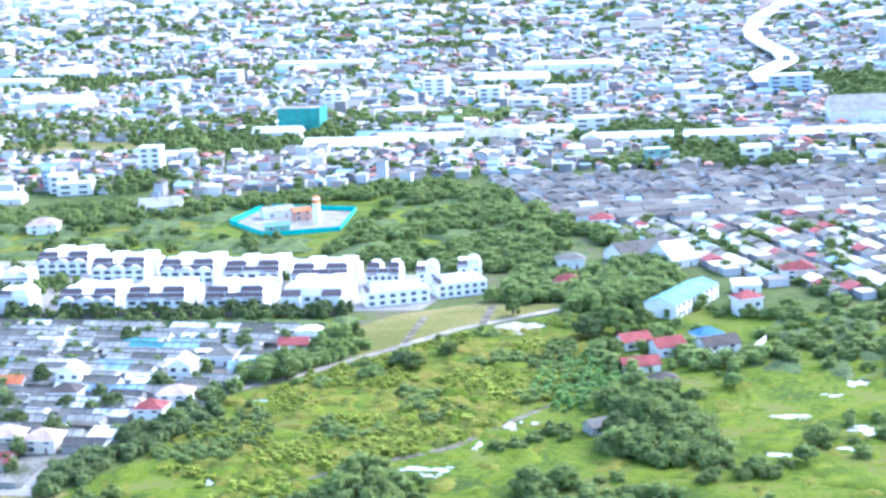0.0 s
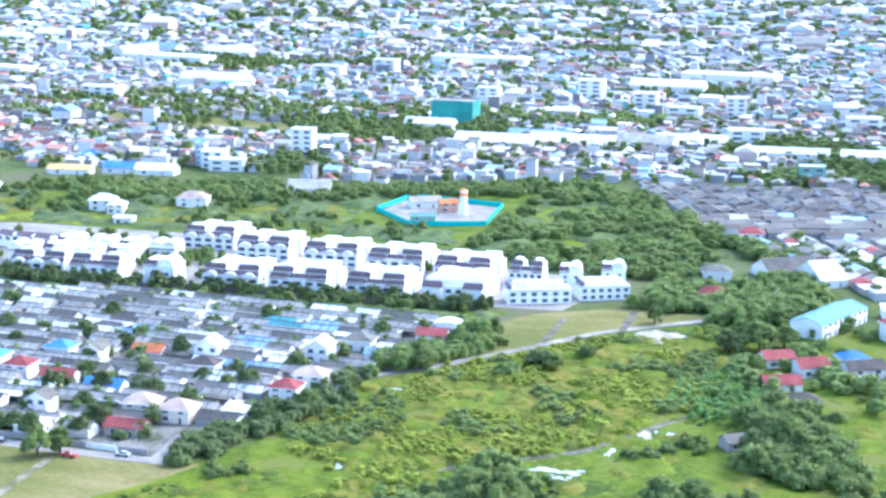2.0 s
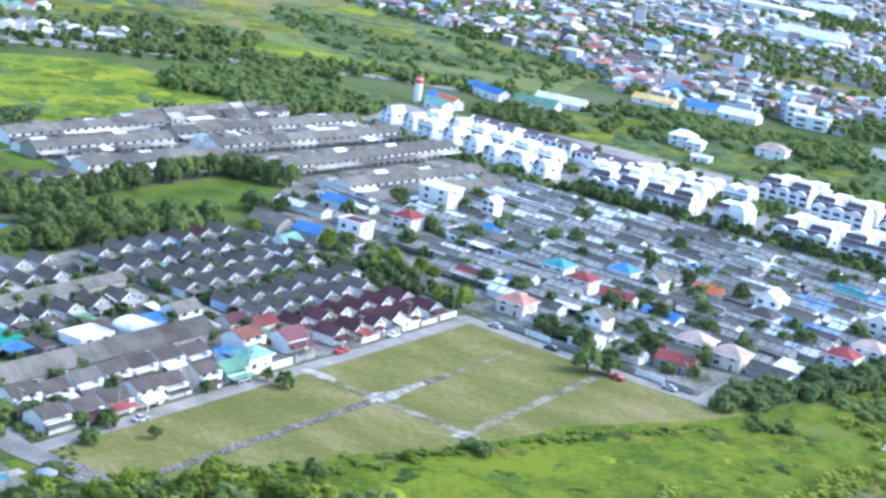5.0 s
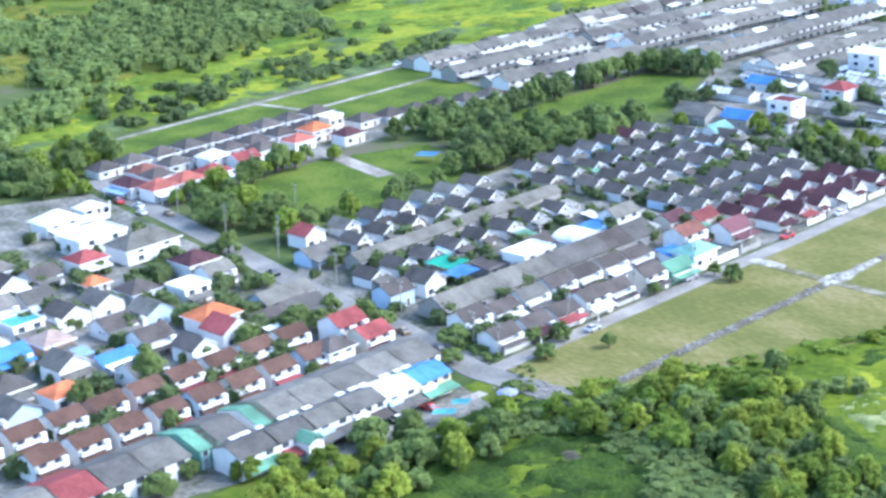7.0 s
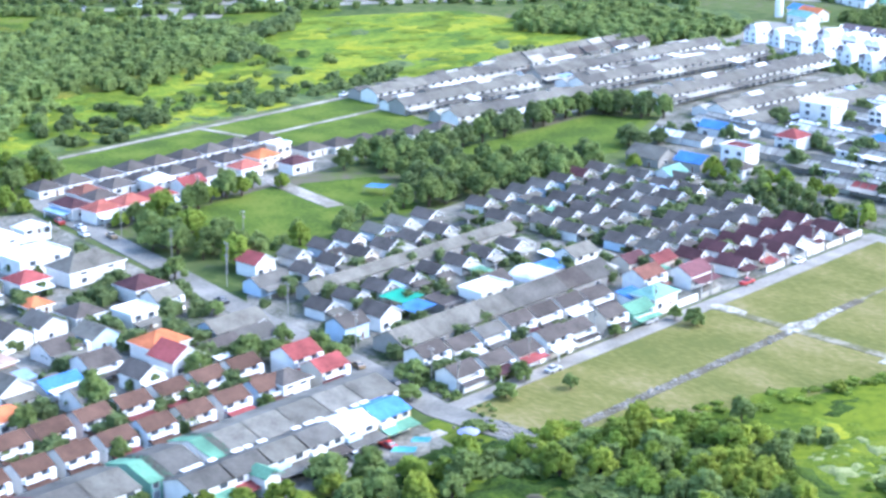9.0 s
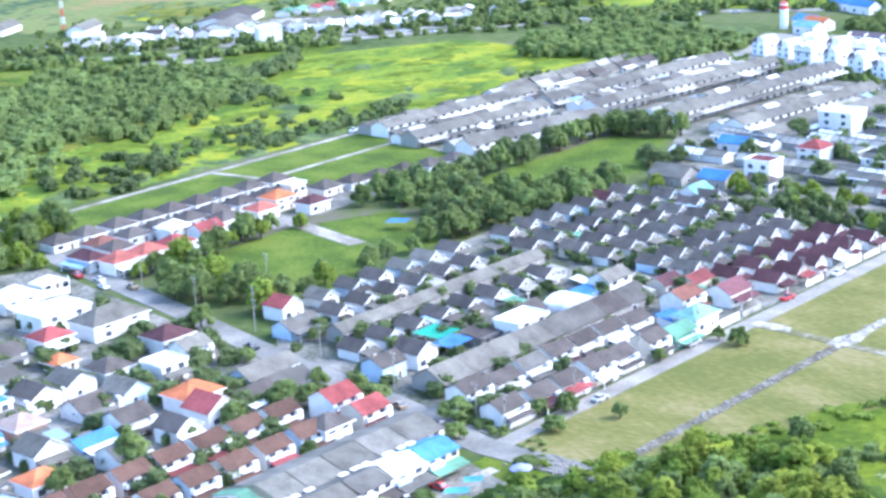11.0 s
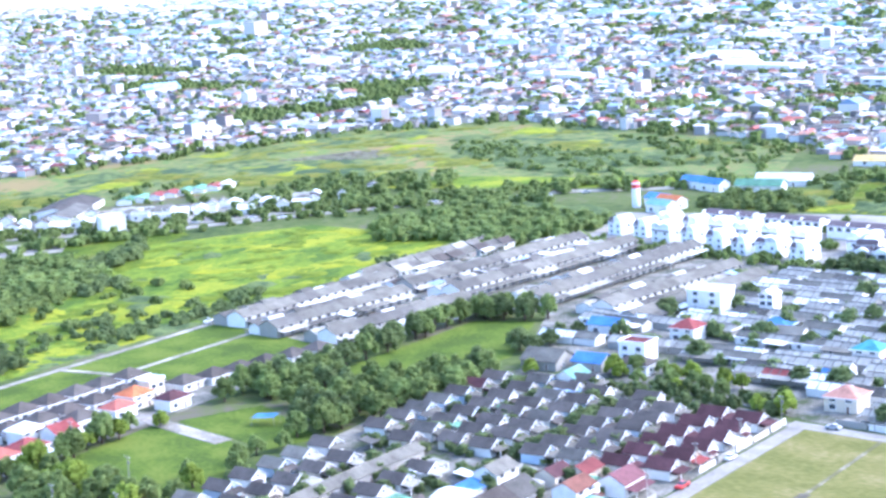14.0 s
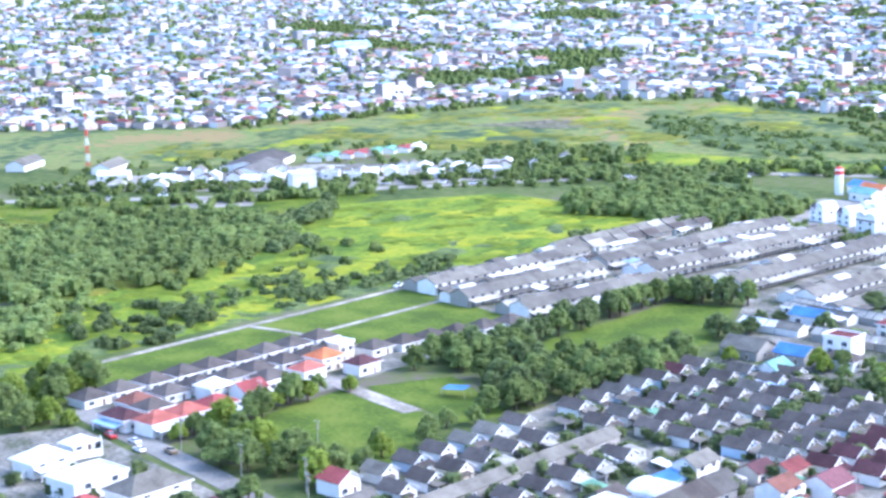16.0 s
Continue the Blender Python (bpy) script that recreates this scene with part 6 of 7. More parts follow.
def far_town(name, rng, poly, gap, holes, size, tones, label, turn=0.0, low=1.0, rows=0.0, tone=0.8):
    p = terraces(poly, gap, rows, turn) if rows else scattered(poly, gap, rng, 0.88, holes)
    if not rows:
        p = p[[noise.noise((a * 0.007, b * 0.007, 31)) < 0.3 for a, b in p]]
    k = len(p)
    w, d, h = rng.uniform(*size, k) / 2, rng.uniform(*size, k) / 2, low * rng.choice([2.6, 3.0, 4.0, 5.0, 6, 8, 12], k, p=[0.34, 0.3, 0.2, 0.1, 0.04, 0.016, 0.004])
    if rows:
        h = rng.uniform(2.3, 3.3, k)
    rise = np.where(rng.random(k) < 0.6, np.minimum(w, d) * 0.45, 0.05)
    along = (rng.random(k) < 0.5) | (rows > 0)
    w2, d2 = np.where(along, np.maximum(w, d), np.minimum(w, d)), np.where(along, np.minimum(w, d), np.maximum(w, d))
    x, y = p.T
    o = 0.4
    z0 = np.zeros(k)

    def P(sx, sy, z, g=0.0):
        return np.stack([x + sx * (w2 + g), y + sy * (d2 + g), z], 1)
    wallq = [np.stack([P(-1, -1, z0), P(1, -1, z0), P(1, -1, h), P(-1, -1, h)], 1), np.stack([P(1, -1, z0), P(1, 1, z0), P(1, 1, h), P(1, -1, h)], 1), np.stack([P(1, 1, z0), P(-1, 1, z0), P(-1, 1, h), P(1, 1, h)], 1), np.stack([P(-1, 1, z0), P(-1, -1, z0), P(-1, -1, h), P(-1, 1, h)], 1)]
    ax = along[:, None]
    ra = np.where(ax, P(-1, 0, h + rise, o), P(0, -1, h + rise, o))
    rb = np.where(ax, P(1, 0, h + rise, o), P(0, 1, h + rise, o))
    e00, e10, e11, e01 = P(-1, -1, h, o), P(1, -1, h, o), P(1, 1, h, o), P(-1, 1, h, o)
    # two slopes and two gable ends, sharing their corners so that a roof is one island
    ct, sn = math.cos(radians(turn)), math.sin(radians(turn))
    verts = np.concatenate([np.stack([e00, e10, e11, e01, ra, rb], 1).reshape(-1, 3)] + [q.reshape(-1, 3) for q in wallq])
    mid = np.concatenate([np.repeat(p, 6, 0)] + [np.repeat(p, 4, 0)] * 4)
    off = verts[:, :2] - mid
    verts[:, :2] = mid + np.stack([off[:, 0] * ct - off[:, 1] * sn, off[:, 0] * sn + off[:, 1] * ct], 1)
    base = np.arange(k) * 6
    faces = []
    for i in range(k):
        b = int(base[i])
        if along[i]:
            faces += [(b, b + 1, b + 5, b + 4), (b + 2, b + 3, b + 4, b + 5), (b + 1, b + 2, b + 5), (b + 3, b, b + 4)]
        else:
            faces += [(b + 1, b + 2, b + 5, b + 4), (b + 3, b, b + 4, b + 5), (b, b + 1, b + 4), (b + 2, b + 3, b + 5)]
    nroof = len(faces)
    for j in range(4 * k):
        b = 6 * k + 4 * j
        faces.append((b, b + 1, b + 2, b + 3))
    me = bpy.data.meshes.new(name)
    me.from_pydata(verts.tolist(), [], faces)
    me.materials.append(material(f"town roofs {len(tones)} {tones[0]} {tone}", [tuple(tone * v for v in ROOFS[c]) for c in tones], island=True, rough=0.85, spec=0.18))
    me.materials.append(material("town walls", [(0.42, 0.42, 0.43), (0.24, 0.24, 0.25), (0.5, 0.5, 0.5), (0.2, 0.19, 0.19), (0.42, 0.34, 0.3), (0.6, 0.6, 0.6), (0.3, 0.31, 0.33)], island=True))
    me.polygons.foreach_set("material_index", [0] * nroof + [1] * (4 * k))
    return tagged(new(name, me), label, "town", kind="stuff")


# ---- beyond: fields, halls, plants and the town ----
flat("far_field", [(-660, 225), (-560, 330), (-500, 430), (-400, 470), (-330, 480), (-240, 505), (-280, 620), (-373, 650), (-545, 708), (-645, 640), (-726, 400), (-900, 240), (-800, 150)], 0.05, FARGRASS, "far green and ochre fields before the town", category="field")
flat("far_field", [(-330, 440), (-250, 472), (-240, 500), (-330, 478), (-420, 468), (-440, 420)], 0.07, MEADOW, "bright green strip beyond the main road", category="field")
for i in range(7):
    flat("ploughed_field", [(-588 + 9 * i, 502 + 2.6 * i), (-584 + 9 * i, 503 + 2.6 * i), (-556 + 7 * i, 556 + 1.5 * i), (-561 + 7 * i, 555 + 1.5 * i)], 0.3, TRACK, "bare ploughed strip in the fields", category="field")
flat("waste_ground", [(-215, 402), (62, 398), (70, 470), (60, 560), (-60, 545), (-205, 520)], 0.05, ROUGH, "overgrown waste ground behind the estate", category="field")
flat("waste_ground", [(62, 398), (120, 360), (140, 420), (110, 520), (60, 560)], 0.06, VIVID, "green clearing behind the estate", category="field")
flat("far_field", [(-370, 843), (-314, 824), (-270, 807), (-229, 814), (-183, 805), (-107, 774), (-110, 735), (-159, 742), (-199, 741), (-252, 768), (-296, 786), (-335, 793)], 0.06, MOWN, "green strip inside the town", category="field")
flat("roadside_paving", [(-610, 178), (-500, 246), (-450, 310), (-420, 352), (-470, 380), (-540, 330), (-600, 240)], 0.08, CONCRETE, "pale paved yards along the main road", category="paving")
flat("car_park", [(-500, 178), (-470, 215), (-492, 240), (-522, 205)], 0.09, CONCRETE, "pale paved yard by the main road", category="car park")
G = "roadside buildings"
house(-566, 305, 120, "side", 50, 26, 3.6, "dark grey", "white", "", G, "market_hall", pitch=0.4)
house(-548, 288, 120, "side", 40, 18, 3.6, "slate", "white", "", G, "market_hall", pitch=0.5)
building(-481, 258, 60, 12, 11, 3, "white", "white", G, "tall plain white box building beside the road", glazed=False)
house(-672, 228, 120, "side", 26, 11, 3.6, "grey", "white", "", G, "shed")
house(-622, 248, 120, "side", 26, 11, 3.4, "grey", "white", "", G, "shed")
for i, c in enumerate(("green", "green", "red", "red", "green", "green", "red", "white")):
    house(-556 + 2.4 * i, 340 + 9 * i, 120, "side", 14, 8.6, 2.4, c, "white", "", G, "stall", pitch=0.5)
rr = random.Random(44)
for i in range(50):
    t = rr.random()
    house(-570 + 165 * t + rr.uniform(-30, 10), 205 + 195 * t + rr.uniform(-6, 30), rr.choice((40, 130)), rr.choice(("side", "hip", "side", "flat")), 10, 8, 3.4, rr.choice(("grey", "white", "pale grey", "grey-brown", "white")), "white", "", G, few=True)

# a concrete plant in a turquoise fence
TURQ = material("turquoise sheet", shades((0.03, 0.42, 0.38)), 0.3, 2, 0.6)
fence = new("fence")
tagged(fence, "turquoise sheet-metal site fence round the concrete plant", "fence")
corners = [(-4, 482), (24, 446), (58, 458), (54, 512), (2, 526)]
for (x0, y0), (x1, y1) in zip(corners, corners[1:] + corners[:1]):
    n = max(3, int(math.hypot(x1 - x0, y1 - y0) / 6))
    for i in range(n):
        xa, ya = x0 + (x1 - x0) * i / n, y0 + (y1 - y0) * i / n
        ln = math.hypot(x1 - x0, y1 - y0) / n
        part("panel", Shape().box(0, -0.05, -0.3, ln - 0.05, 0.05, 2.4), TURQ, fence, at=pose(xa, ya, 0, 0, 0, math.degrees(math.atan2(y1 - y0, x1 - x0))))
flat("plant_yard", [(-2, 483), (25, 449), (56, 460), (52, 510), (3, 524)], 0.1, CONCRETE, "pale paved yard of the concrete plant", category="yard")


def silo(x, y, h, r, top, label, name="silo"):
    root = new(name)
    tagged(root, label, "silo")
    n = 16
    for k, (z0, z1, m) in enumerate(((-0.3, h * 0.72, FRAME), (h * 0.72, h * 0.86, top), (h * 0.86, h * 0.93, FRAME))):
        part(("shell", "band", "collar")[k], Shape().tube([(0, 0, z0), (0, 0, z1)], (r, r), n), m, root)
    part("cap", Shape().tube([(0, 0, h * 0.93), (0, 0, h)], (r * 1.05, r * 0.35), n), top, root)
    root.matrix_world = pose(x, y, 0)
    return root


ORANGE = material("orange paint", shades((0.75, 0.25, 0.06)), 0.4, 2, 0.55)
REDPAINT = material("red paint", shades((0.6, 0.06, 0.06)), 0.4, 2, 0.55)
silo(41, 482, 13.5, 1.9, ORANGE, "white cement silo with an orange top")
silo(-262, 396, 13, 2.0, REDPAINT, "white cement silo with a red top")
house(31, 490, 30, "side", 9, 6, 5, "orange", "peach", "", "plant sheds", "shed")
house(16, 500, 30, "side", 16, 8, 3.6, "pale grey", "white", "", "plant sheds", "shed")
house(26, 461, 20, "side", 12, 5, 3.0, "mint", "green", "", "plant sheds", "shed")
for x, y, c in ((-252, 402, "blue"), (-244, 398, "orange"), (-242, 386, "mint"), (-263, 457, "blue"), (-249, 451, "blue")):
    house(x, y, -16, "side", 14, 8, 4.2, c, "white", "", "plant sheds", "shed")

# large buildings that stand out of the town
G = "larger town buildings"
house(-226, 456, 8, "side", 24, 10, 3.2, "green", "white", "", G, "warehouse")
house(-222, 475, 8, "side", 28, 11, 3.2, "white", "white", "", G, "warehouse")
house(-203, 548, 4, "side", 25, 9, 3.0, "yellow", "white", "", G, "warehouse")
house(-178, 560, 4, "side", 18, 11, 3.4, "blue", "white", "", G, "warehouse")
house(-156, 560, 4, "side", 23, 11, 3.4, "white", "white", "", G, "warehouse")
house(-210, 590, 0, "hip", 15, 11, 4.5, "blue", "white", "", G, "warehouse")
building(-136, 596, 8, 13, 11, 3, "white", "white", G, "white three-storey block with a blue stair tower beside it")
building(-146, 602, 8, 5, 9, 4, "pale blue", "blue", G, "narrow blue stair tower beside a white block")
building(-124, 586, 8, 20, 10, 2, "white", "white", G, "low white office with ribbon windows")
building(-103, 658, 4, 13, 11, 5, "white", "white", G, "white five-storey apartment block")
house(-134, 444, 10, "hip", 12, 9, 6.0, "white", "white", "", G, "villa")
house(-124, 438, 10, "hip", 8, 8, 5.0, "white", "white", "", G, "villa")
house(-96, 468, 10, "hip", 15, 11, 5.0, "beige", "white", "", G, "villa")
house(-108, 412, 6, "flat", 9, 6, 3.0, "white", "white", "", G, "villa")
house(-52, 520, 12, "side", 22, 14, 4.4, "pale grey", "white", "", G, "warehouse")
NET = material("green net", shades((0.05, 0.25, 0.215), 0.7, 1.3), 0.15, 1.2, 0.9)
root = new("building")
tagged(root, "unfinished concrete building wrapped in green netting", "building", G)
part("frame", walls(29, 18, 17), CONCRETE, root)
for xx in (-7.3, 7.3):
    part("net", Shape().box(-7.1, -9.6, 0.2, 7.1, -9.2, 17.8), NET, root, "green safety net", at=pose(xx, 0, 0))
part("net", Shape().box(14.7, -9, 0.2, 15.1, 9, 17.8), NET, root, "green safety net")
part("roof", flat_roof(29, 18, 17), [CONCRETE, CONCRETE], root)
root.matrix_world = pose(-52, 828, 0, 0, 0, -4)
house(-62, 800, -4, "side", 34, 12, 5, "white", "white", "", G, "warehouse")
halls_near = [
    (-2, 735, 50, 16, 4, "white", -4),
    (44, 742, 56, 17, 4.4, "white", -6),
    (92, 752, 36, 18, 4.6, "pale grey", -8),
    (20, 893, 44, 10, 4, "white", -8),
    (118, 770, 44, 14, 4.4, "white", 0),
    (20, 765, 40, 14, 4, "pale blue", -6),
    (180, 728, 50, 11, 5, "white", 2),
    (240, 726, 56, 11, 5.4, "white", 2),
    (305, 722, 60, 11, 5.6, "white", 2)]
halls_far = [
    (220, 372, 12, 22, 3.6, "white", 34),
    (100, 1180, 80, 30, 8, "white", -8),
    (-420, 1190, 90, 24, 8, "white", -12),
    (-140, 1270, 90, 26, 8, "white", -5),
    (-520, 1050, 70, 22, 7, "white", -12),
    (-300, 1010, 60, 20, 7, "white", -8),
    (-680, 980, 80, 20, 7, "white", -20),
    (60, 1080, 60, 18, 7, "white", -4),
    (330, 800, 60, 30, 10, "pale grey", 4)]
for x, y, w, d, h, c, t in halls_near + halls_far:
    house(x, y, t, "side" if w < 70 else "flat", w, d, h, c, "white", "", G, "warehouse")
for x, y, w, d, n, c, t in ((60, 960, 22, 16, 6, "white", 0), (130, 920, 18, 16, 8, "white", 5), (95, 905, 30, 14, 4, "white", -5), (150, 790, 28, 18, 5, "white", 3), (-60, 960, 20, 14, 6, "white", 4), (10, 1010, 24, 18, 7, "white", -3), (220, 880, 30, 16, 5, "white", 3),
                            (-240, 1120, 34, 16, 4, "white", -8), (-200, 1160, 26, 16, 6, "white", -6), (-350, 900, 40, 14, 4, "white", -10), (255, 640, 20, 16, 5, "white", 8), (200, 640, 18, 12, 4, "green", 8), (280, 980, 40, 20, 6, "pale blue", 2)):
    building(x, y, t, w * 0.8, d * 0.8, max(3, round(n * 0.65)), c, "white", G)

hall = random.Random(91)
for i in range(11):
    x, y = hall.uniform(-1150, -250), hall.uniform(760, 1450)
    house(x, y, hall.choice((-20, -12, 70)), "side", hall.choice((36, 52)), hall.choice((16, 20)), 5.5, hall.choice(("white", "white", "pale grey", "pale blue")), "white", "", G, "warehouse", few=True)

for x, y, w, n in ((-1534, 2825, 34, 15), (-1462, 3021, 40, 17), (-1380, 2950, 30, 12), (-1700, 2600, 30, 11), (-900, 3200, 36, 14)):
    building(x, y, -20, w, 24, n, "pale blue", "white", G, "pale far tower block on the skyline", glazed=False)

# houses at the grassland's end
G = "houses by the grassland"
house(205, 384, 34, "side", 24, 16, 3.4, "slate", "white", "", G, "warehouse")
block(227.5, 291, 68, 38, 13, 5.6, 9, "sky blue", "white", G, "factory", pitch=0.16, label="white two-storey factory under a long pale blue roof")
for x, y, t, k, w, d, h, c, wl in ((251.5, 279, 30, "hip", 10, 9, 7.5, "red", "white"), (213, 231, 30, "side", 12, 9, 3.6, "red", "white"), (225, 222, 30, "side", 12, 10, 4.0, "red", "white"), (217, 201, 20, "side", 14, 9, 3.0, "red", "white"),
                                   (242, 220, 30, "side", 15, 10, 5.0, "grey-brown", "white"), (238, 236, 30, "hip", 10, 8, 4.4, "blue", "white"), (226, 181, 20, "hip", 9, 8, 3.4, "grey-brown", "grey"), (210, 133, 35, "side", 10, 7, 3.0, "grey", "grey"),
                                   (181, 326, 0, "hip", 12, 9, 4.0, "red", "white"), (201, 332, 0, "flat", 10, 8, 4, "red", "white"), (178, 366, 10, "hip", 13, 9, 4.6, "grey", "white"), (184, 452, 10, "hip", 12, 10, 5.6, "red", "white"), (271, 338, 10, "hip", 15, 10, 5.0, "red", "white"), (251, 316, 10, "shed", 12, 8, 4, "white", "white")):
    house(x, y, t, k, w, d, h, c, wl, "", G)
compound = new("wall_fence")
tagged(compound, "white rendered compound wall beside a brown-roofed house", "wall")
for x0, y0, x1, y1 in ((234, 214, 249, 207), (249, 207, 258, 238)):
    part("wall", Shape().box(0, -0.12, -0.3, math.hypot(x1 - x0, y1 - y0), 0.12, 2.2), wall_mat("white"), compound, at=pose(x0, y0, 0, 0, 0, math.degrees(math.atan2(y1 - y0, x1 - x0))))

# an expressway that winds over the far town on piers
deck_line = [(262, 985), (258, 1035), (270, 1085), (281, 1132), (277, 1205), (264, 1286), (254, 1360), (251, 1439), (254, 1540), (263, 1648), (276, 1750), (290, 1853), (340, 2200)]
DECK = material("bright concrete deck", [(0.5, 0.5, 0.48), (0.6, 0.6, 0.58)], 0.05, 0.5, 0.35, spec=0.6)
way = new("expressway")
tagged(way, "pale concrete expressway on piers winding through the town", "expressway")
for (x0, y0), (x1, y1) in zip(deck_line, deck_line[1:]):
    ln, turn = math.hypot(x1 - x0, y1 - y0), math.degrees(math.atan2(y1 - y0, x1 - x0))
    span = part("deck", Shape().box(-2, -8, 7.0, ln + 2, 8, 8.2), DECK, way, at=pose(x0, y0, 0, 0, 0, turn))
    for sy in (-8, 8):
        part("parapet", Shape().box(-2, sy - 0.25, 8.2, ln + 2, sy + 0.25, 9.2), FRAME, span)
    part("pier", Shape().tube([(0, 0, -0.3), (0, 0, 7.0)], (1.6, 1.6), 10), CONCRETE, way, at=pose(x0, y0, 0))

rng = np.random.default_rng(12)
# far roof tones: haze is put into the colours, paler and bluer
HAZED = ("pale grey", "white", "blue-grey", "pale blue", "grey", "pale grey", "terracotta", "blue-grey", "white", "pale grey", "blue-grey", "pale blue", "salmon", "grey", "slate", "white", "blue-grey", "beige", "white", "pale grey", "terracotta", "turquoise", "blue-grey", "pale grey", "white")
green_holes = ([(-370, 843), (-314, 824), (-270, 807), (-229, 814), (-183, 805), (-107, 774), (-110, 735), (-159, 742), (-199, 741), (-252, 768), (-296, 786), (-335, 793)],)
NEAR = [(-900, 260), (-726, 405), (-645, 645), (-545, 712), (-373, 655), (-280, 628), (-232, 560), (-140, 605), (-60, 560), (60, 600), (150, 618), (330, 622), (600, 720), (680, 1010), (300, 930), (0, 910), (-200, 920), (-420, 990), (-620, 1060), (-900, 960), (-1060, 700), (-1240, 450)]
MIXED = ("grey", "slate", "white", "blue-grey", "dark grey", "pale grey", "terracotta", "grey", "grey-brown", "white", "slate", "blue-grey", "pale blue", "brick", "pale grey", "grey", "salmon", "slate", "white", "grey-brown", "blue-grey", "grey", "tile red", "pale grey", "dark grey")
far_town("town", rng, NEAR, 9.6, green_holes, (4.2, 9.6), MIXED, "dense low town of grey, white and reddish roofs", tone=1.1)
far_town("town", rng, [(-726, 405), (-645, 645), (-545, 712), (-373, 655), (-280, 628), (-232, 560), (-140, 605), (-60, 560), (60, 600), (150, 618), (330, 622), (600, 720), (700, 1500), (-2000, 1500), (-2000, 500), (-900, 260)], 12.5, green_holes + (NEAR,), (5.0, 11.5), HAZED, "dense low town of pale and coloured roofs", tone=0.8)
# farther out, more white and blue for thicker haze in the colour
HAZED_FAR = HAZED + ("white", "blue-grey", "pale blue", "white", "blue-grey")
far_town("town", rng, [(700, 1500), (850, 2400), (-3000, 2400), (-2600, 900), (-2000, 900), (-2000, 1500)], 19, (), (8, 19), HAZED_FAR, "far low town of pale roofs", tone=0.9)
# nearly all white: the roof colour carries the haze
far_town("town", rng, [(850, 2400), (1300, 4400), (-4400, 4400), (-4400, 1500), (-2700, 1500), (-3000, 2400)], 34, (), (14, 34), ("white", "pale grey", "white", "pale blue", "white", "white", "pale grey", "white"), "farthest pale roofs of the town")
TOWN = [(-726, 405), (-645, 645), (-545, 712), (-373, 655), (-280, 628), (-140, 640), (60, 640), (330, 700), (600, 760), (700, 1500), (-2000, 1500), (-2000, 500), (-900, 260)]
BLOCKS = ("white", "white", "pale grey", "white", "pale blue", "white", "pale grey", "white", "beige")
far_town("town_blocks", rng, TOWN, 74, green_holes, (7, 18), BLOCKS, "white flats and halls standing among low houses", low=1.5)
far_town("town_blocks", rng, [(700, 1500), (900, 2600), (-3000, 2600), (-2600, 900), (-2000, 900), (-2000, 1500)], 120, (), (14, 34), BLOCKS, "large pale blocks of the far town", low=2.0)
wood("town_trees", [(-335, 909), (-309, 936), (-246, 922), (-225, 896), (-151, 895), (-92, 900), (-74, 836), (-118, 809), (-196, 816), (-262, 808), (-306, 846)], 8, 9, LEAF, "belt of dark trees inside the town", 201, per=10, lobes=3, keep=0.5, category="trees")
wood("town_trees", [(-536, 781), (-502, 804), (-457, 811), (-404, 802), (-358, 803), (-337, 763), (-383, 749), (-429, 764), (-462, 742), (-504, 735)], 8, 9, LEAF, "broken belt of dark trees inside the town", 202, per=10, lobes=3, keep=0.3, category="trees")
wood("town_trees", [(-59, 920), (-5, 900), (51, 905), (98, 922), (105, 874), (49, 828), (3, 848), (-46, 870)], 8, 8, LEAF, "belt of trees behind the long halls", 203, per=10, lobes=3, keep=0.8, category="trees")
wood("town_trees", [(166, 660), (217, 665), (282, 644), (281, 614), (231, 628), (170, 624)], 7, 7, LEAF, "trees behind the dark-roofed estate", 204, per=12, lobes=3, keep=0.85, category="trees")
wood("town_trees", [(-499, 784), (-437, 758), (-407, 777), (-373, 803), (-316, 835), (-300, 796), (-354, 765), (-393, 742), (-428, 726), (-479, 721)], 8, 8, LEAF, "broken belt of trees across the town", 205, per=10, lobes=3, keep=0.25, category="trees")
DARKS = ("slate", "slate", "grey", "slate", "grey", "dark grey", "grey-brown", "slate")
far_town("estate_houses", rng, [(106, 596), (148, 508), (330, 566), (330, 612), (150, 606)], 7.0, (), (6.4, 7.2), DARKS, "close rows of dark-roofed estate houses", turn=113, low=0.8, rows=19, tone=1.3)
far_town("estate_houses", rng, [(150, 500), (166, 462), (330, 476), (330, 560)], 8.5, (), (6.8, 8.6), DARKS + ("pale blue", "pale grey", "grey", "white"), "rows of grey-roofed estate houses", turn=19, low=0.8, rows=22, tone=1.3)
far_town("estate_houses", rng, [(186, 455), (206, 395), (236, 352), (290, 300), (360, 290), (420, 620), (335, 610), (332, 474)], 8.8, (), (5.6, 8.8), ("grey", "pale grey", "dark grey", "grey", "pale grey", "white", "grey", "red", "pale blue", "grey"), "low grey-roofed houses among trees", turn=113, low=0.8, rows=21, tone=1.3)
ribbon("road", [(142, 504), (320, 560), (420, 590)], 6, 0.14, ASPHALT, "dark estate road with a long wall")
wood("town_trees", [(-726, 405), (-645, 645), (-545, 712), (-373, 655), (-232, 560), (60, 600), (330, 622), (600, 720), (700, 1500), (-2000, 1500), (-2000, 500), (-900, 260)], 8.5, 7.5, LEAF, "wooded plots inside the town", 31, per=5, lobes=2, keep=0.8, patchy=0.79, category="trees", wide=0.75, grain=0.007)
wood("town_trees", [(-726, 405), (-645, 645), (-545, 712), (-373, 655), (-232, 560), (60, 600), (330, 622), (600, 720), (700, 1500), (-2000, 1500), (-2000, 500), (-900, 260)], 13, 8, LEAF, "trees scattered through the town", 101, per=4, lobes=2, keep=0.38, patchy=0.36, category="trees", wide=0.75)
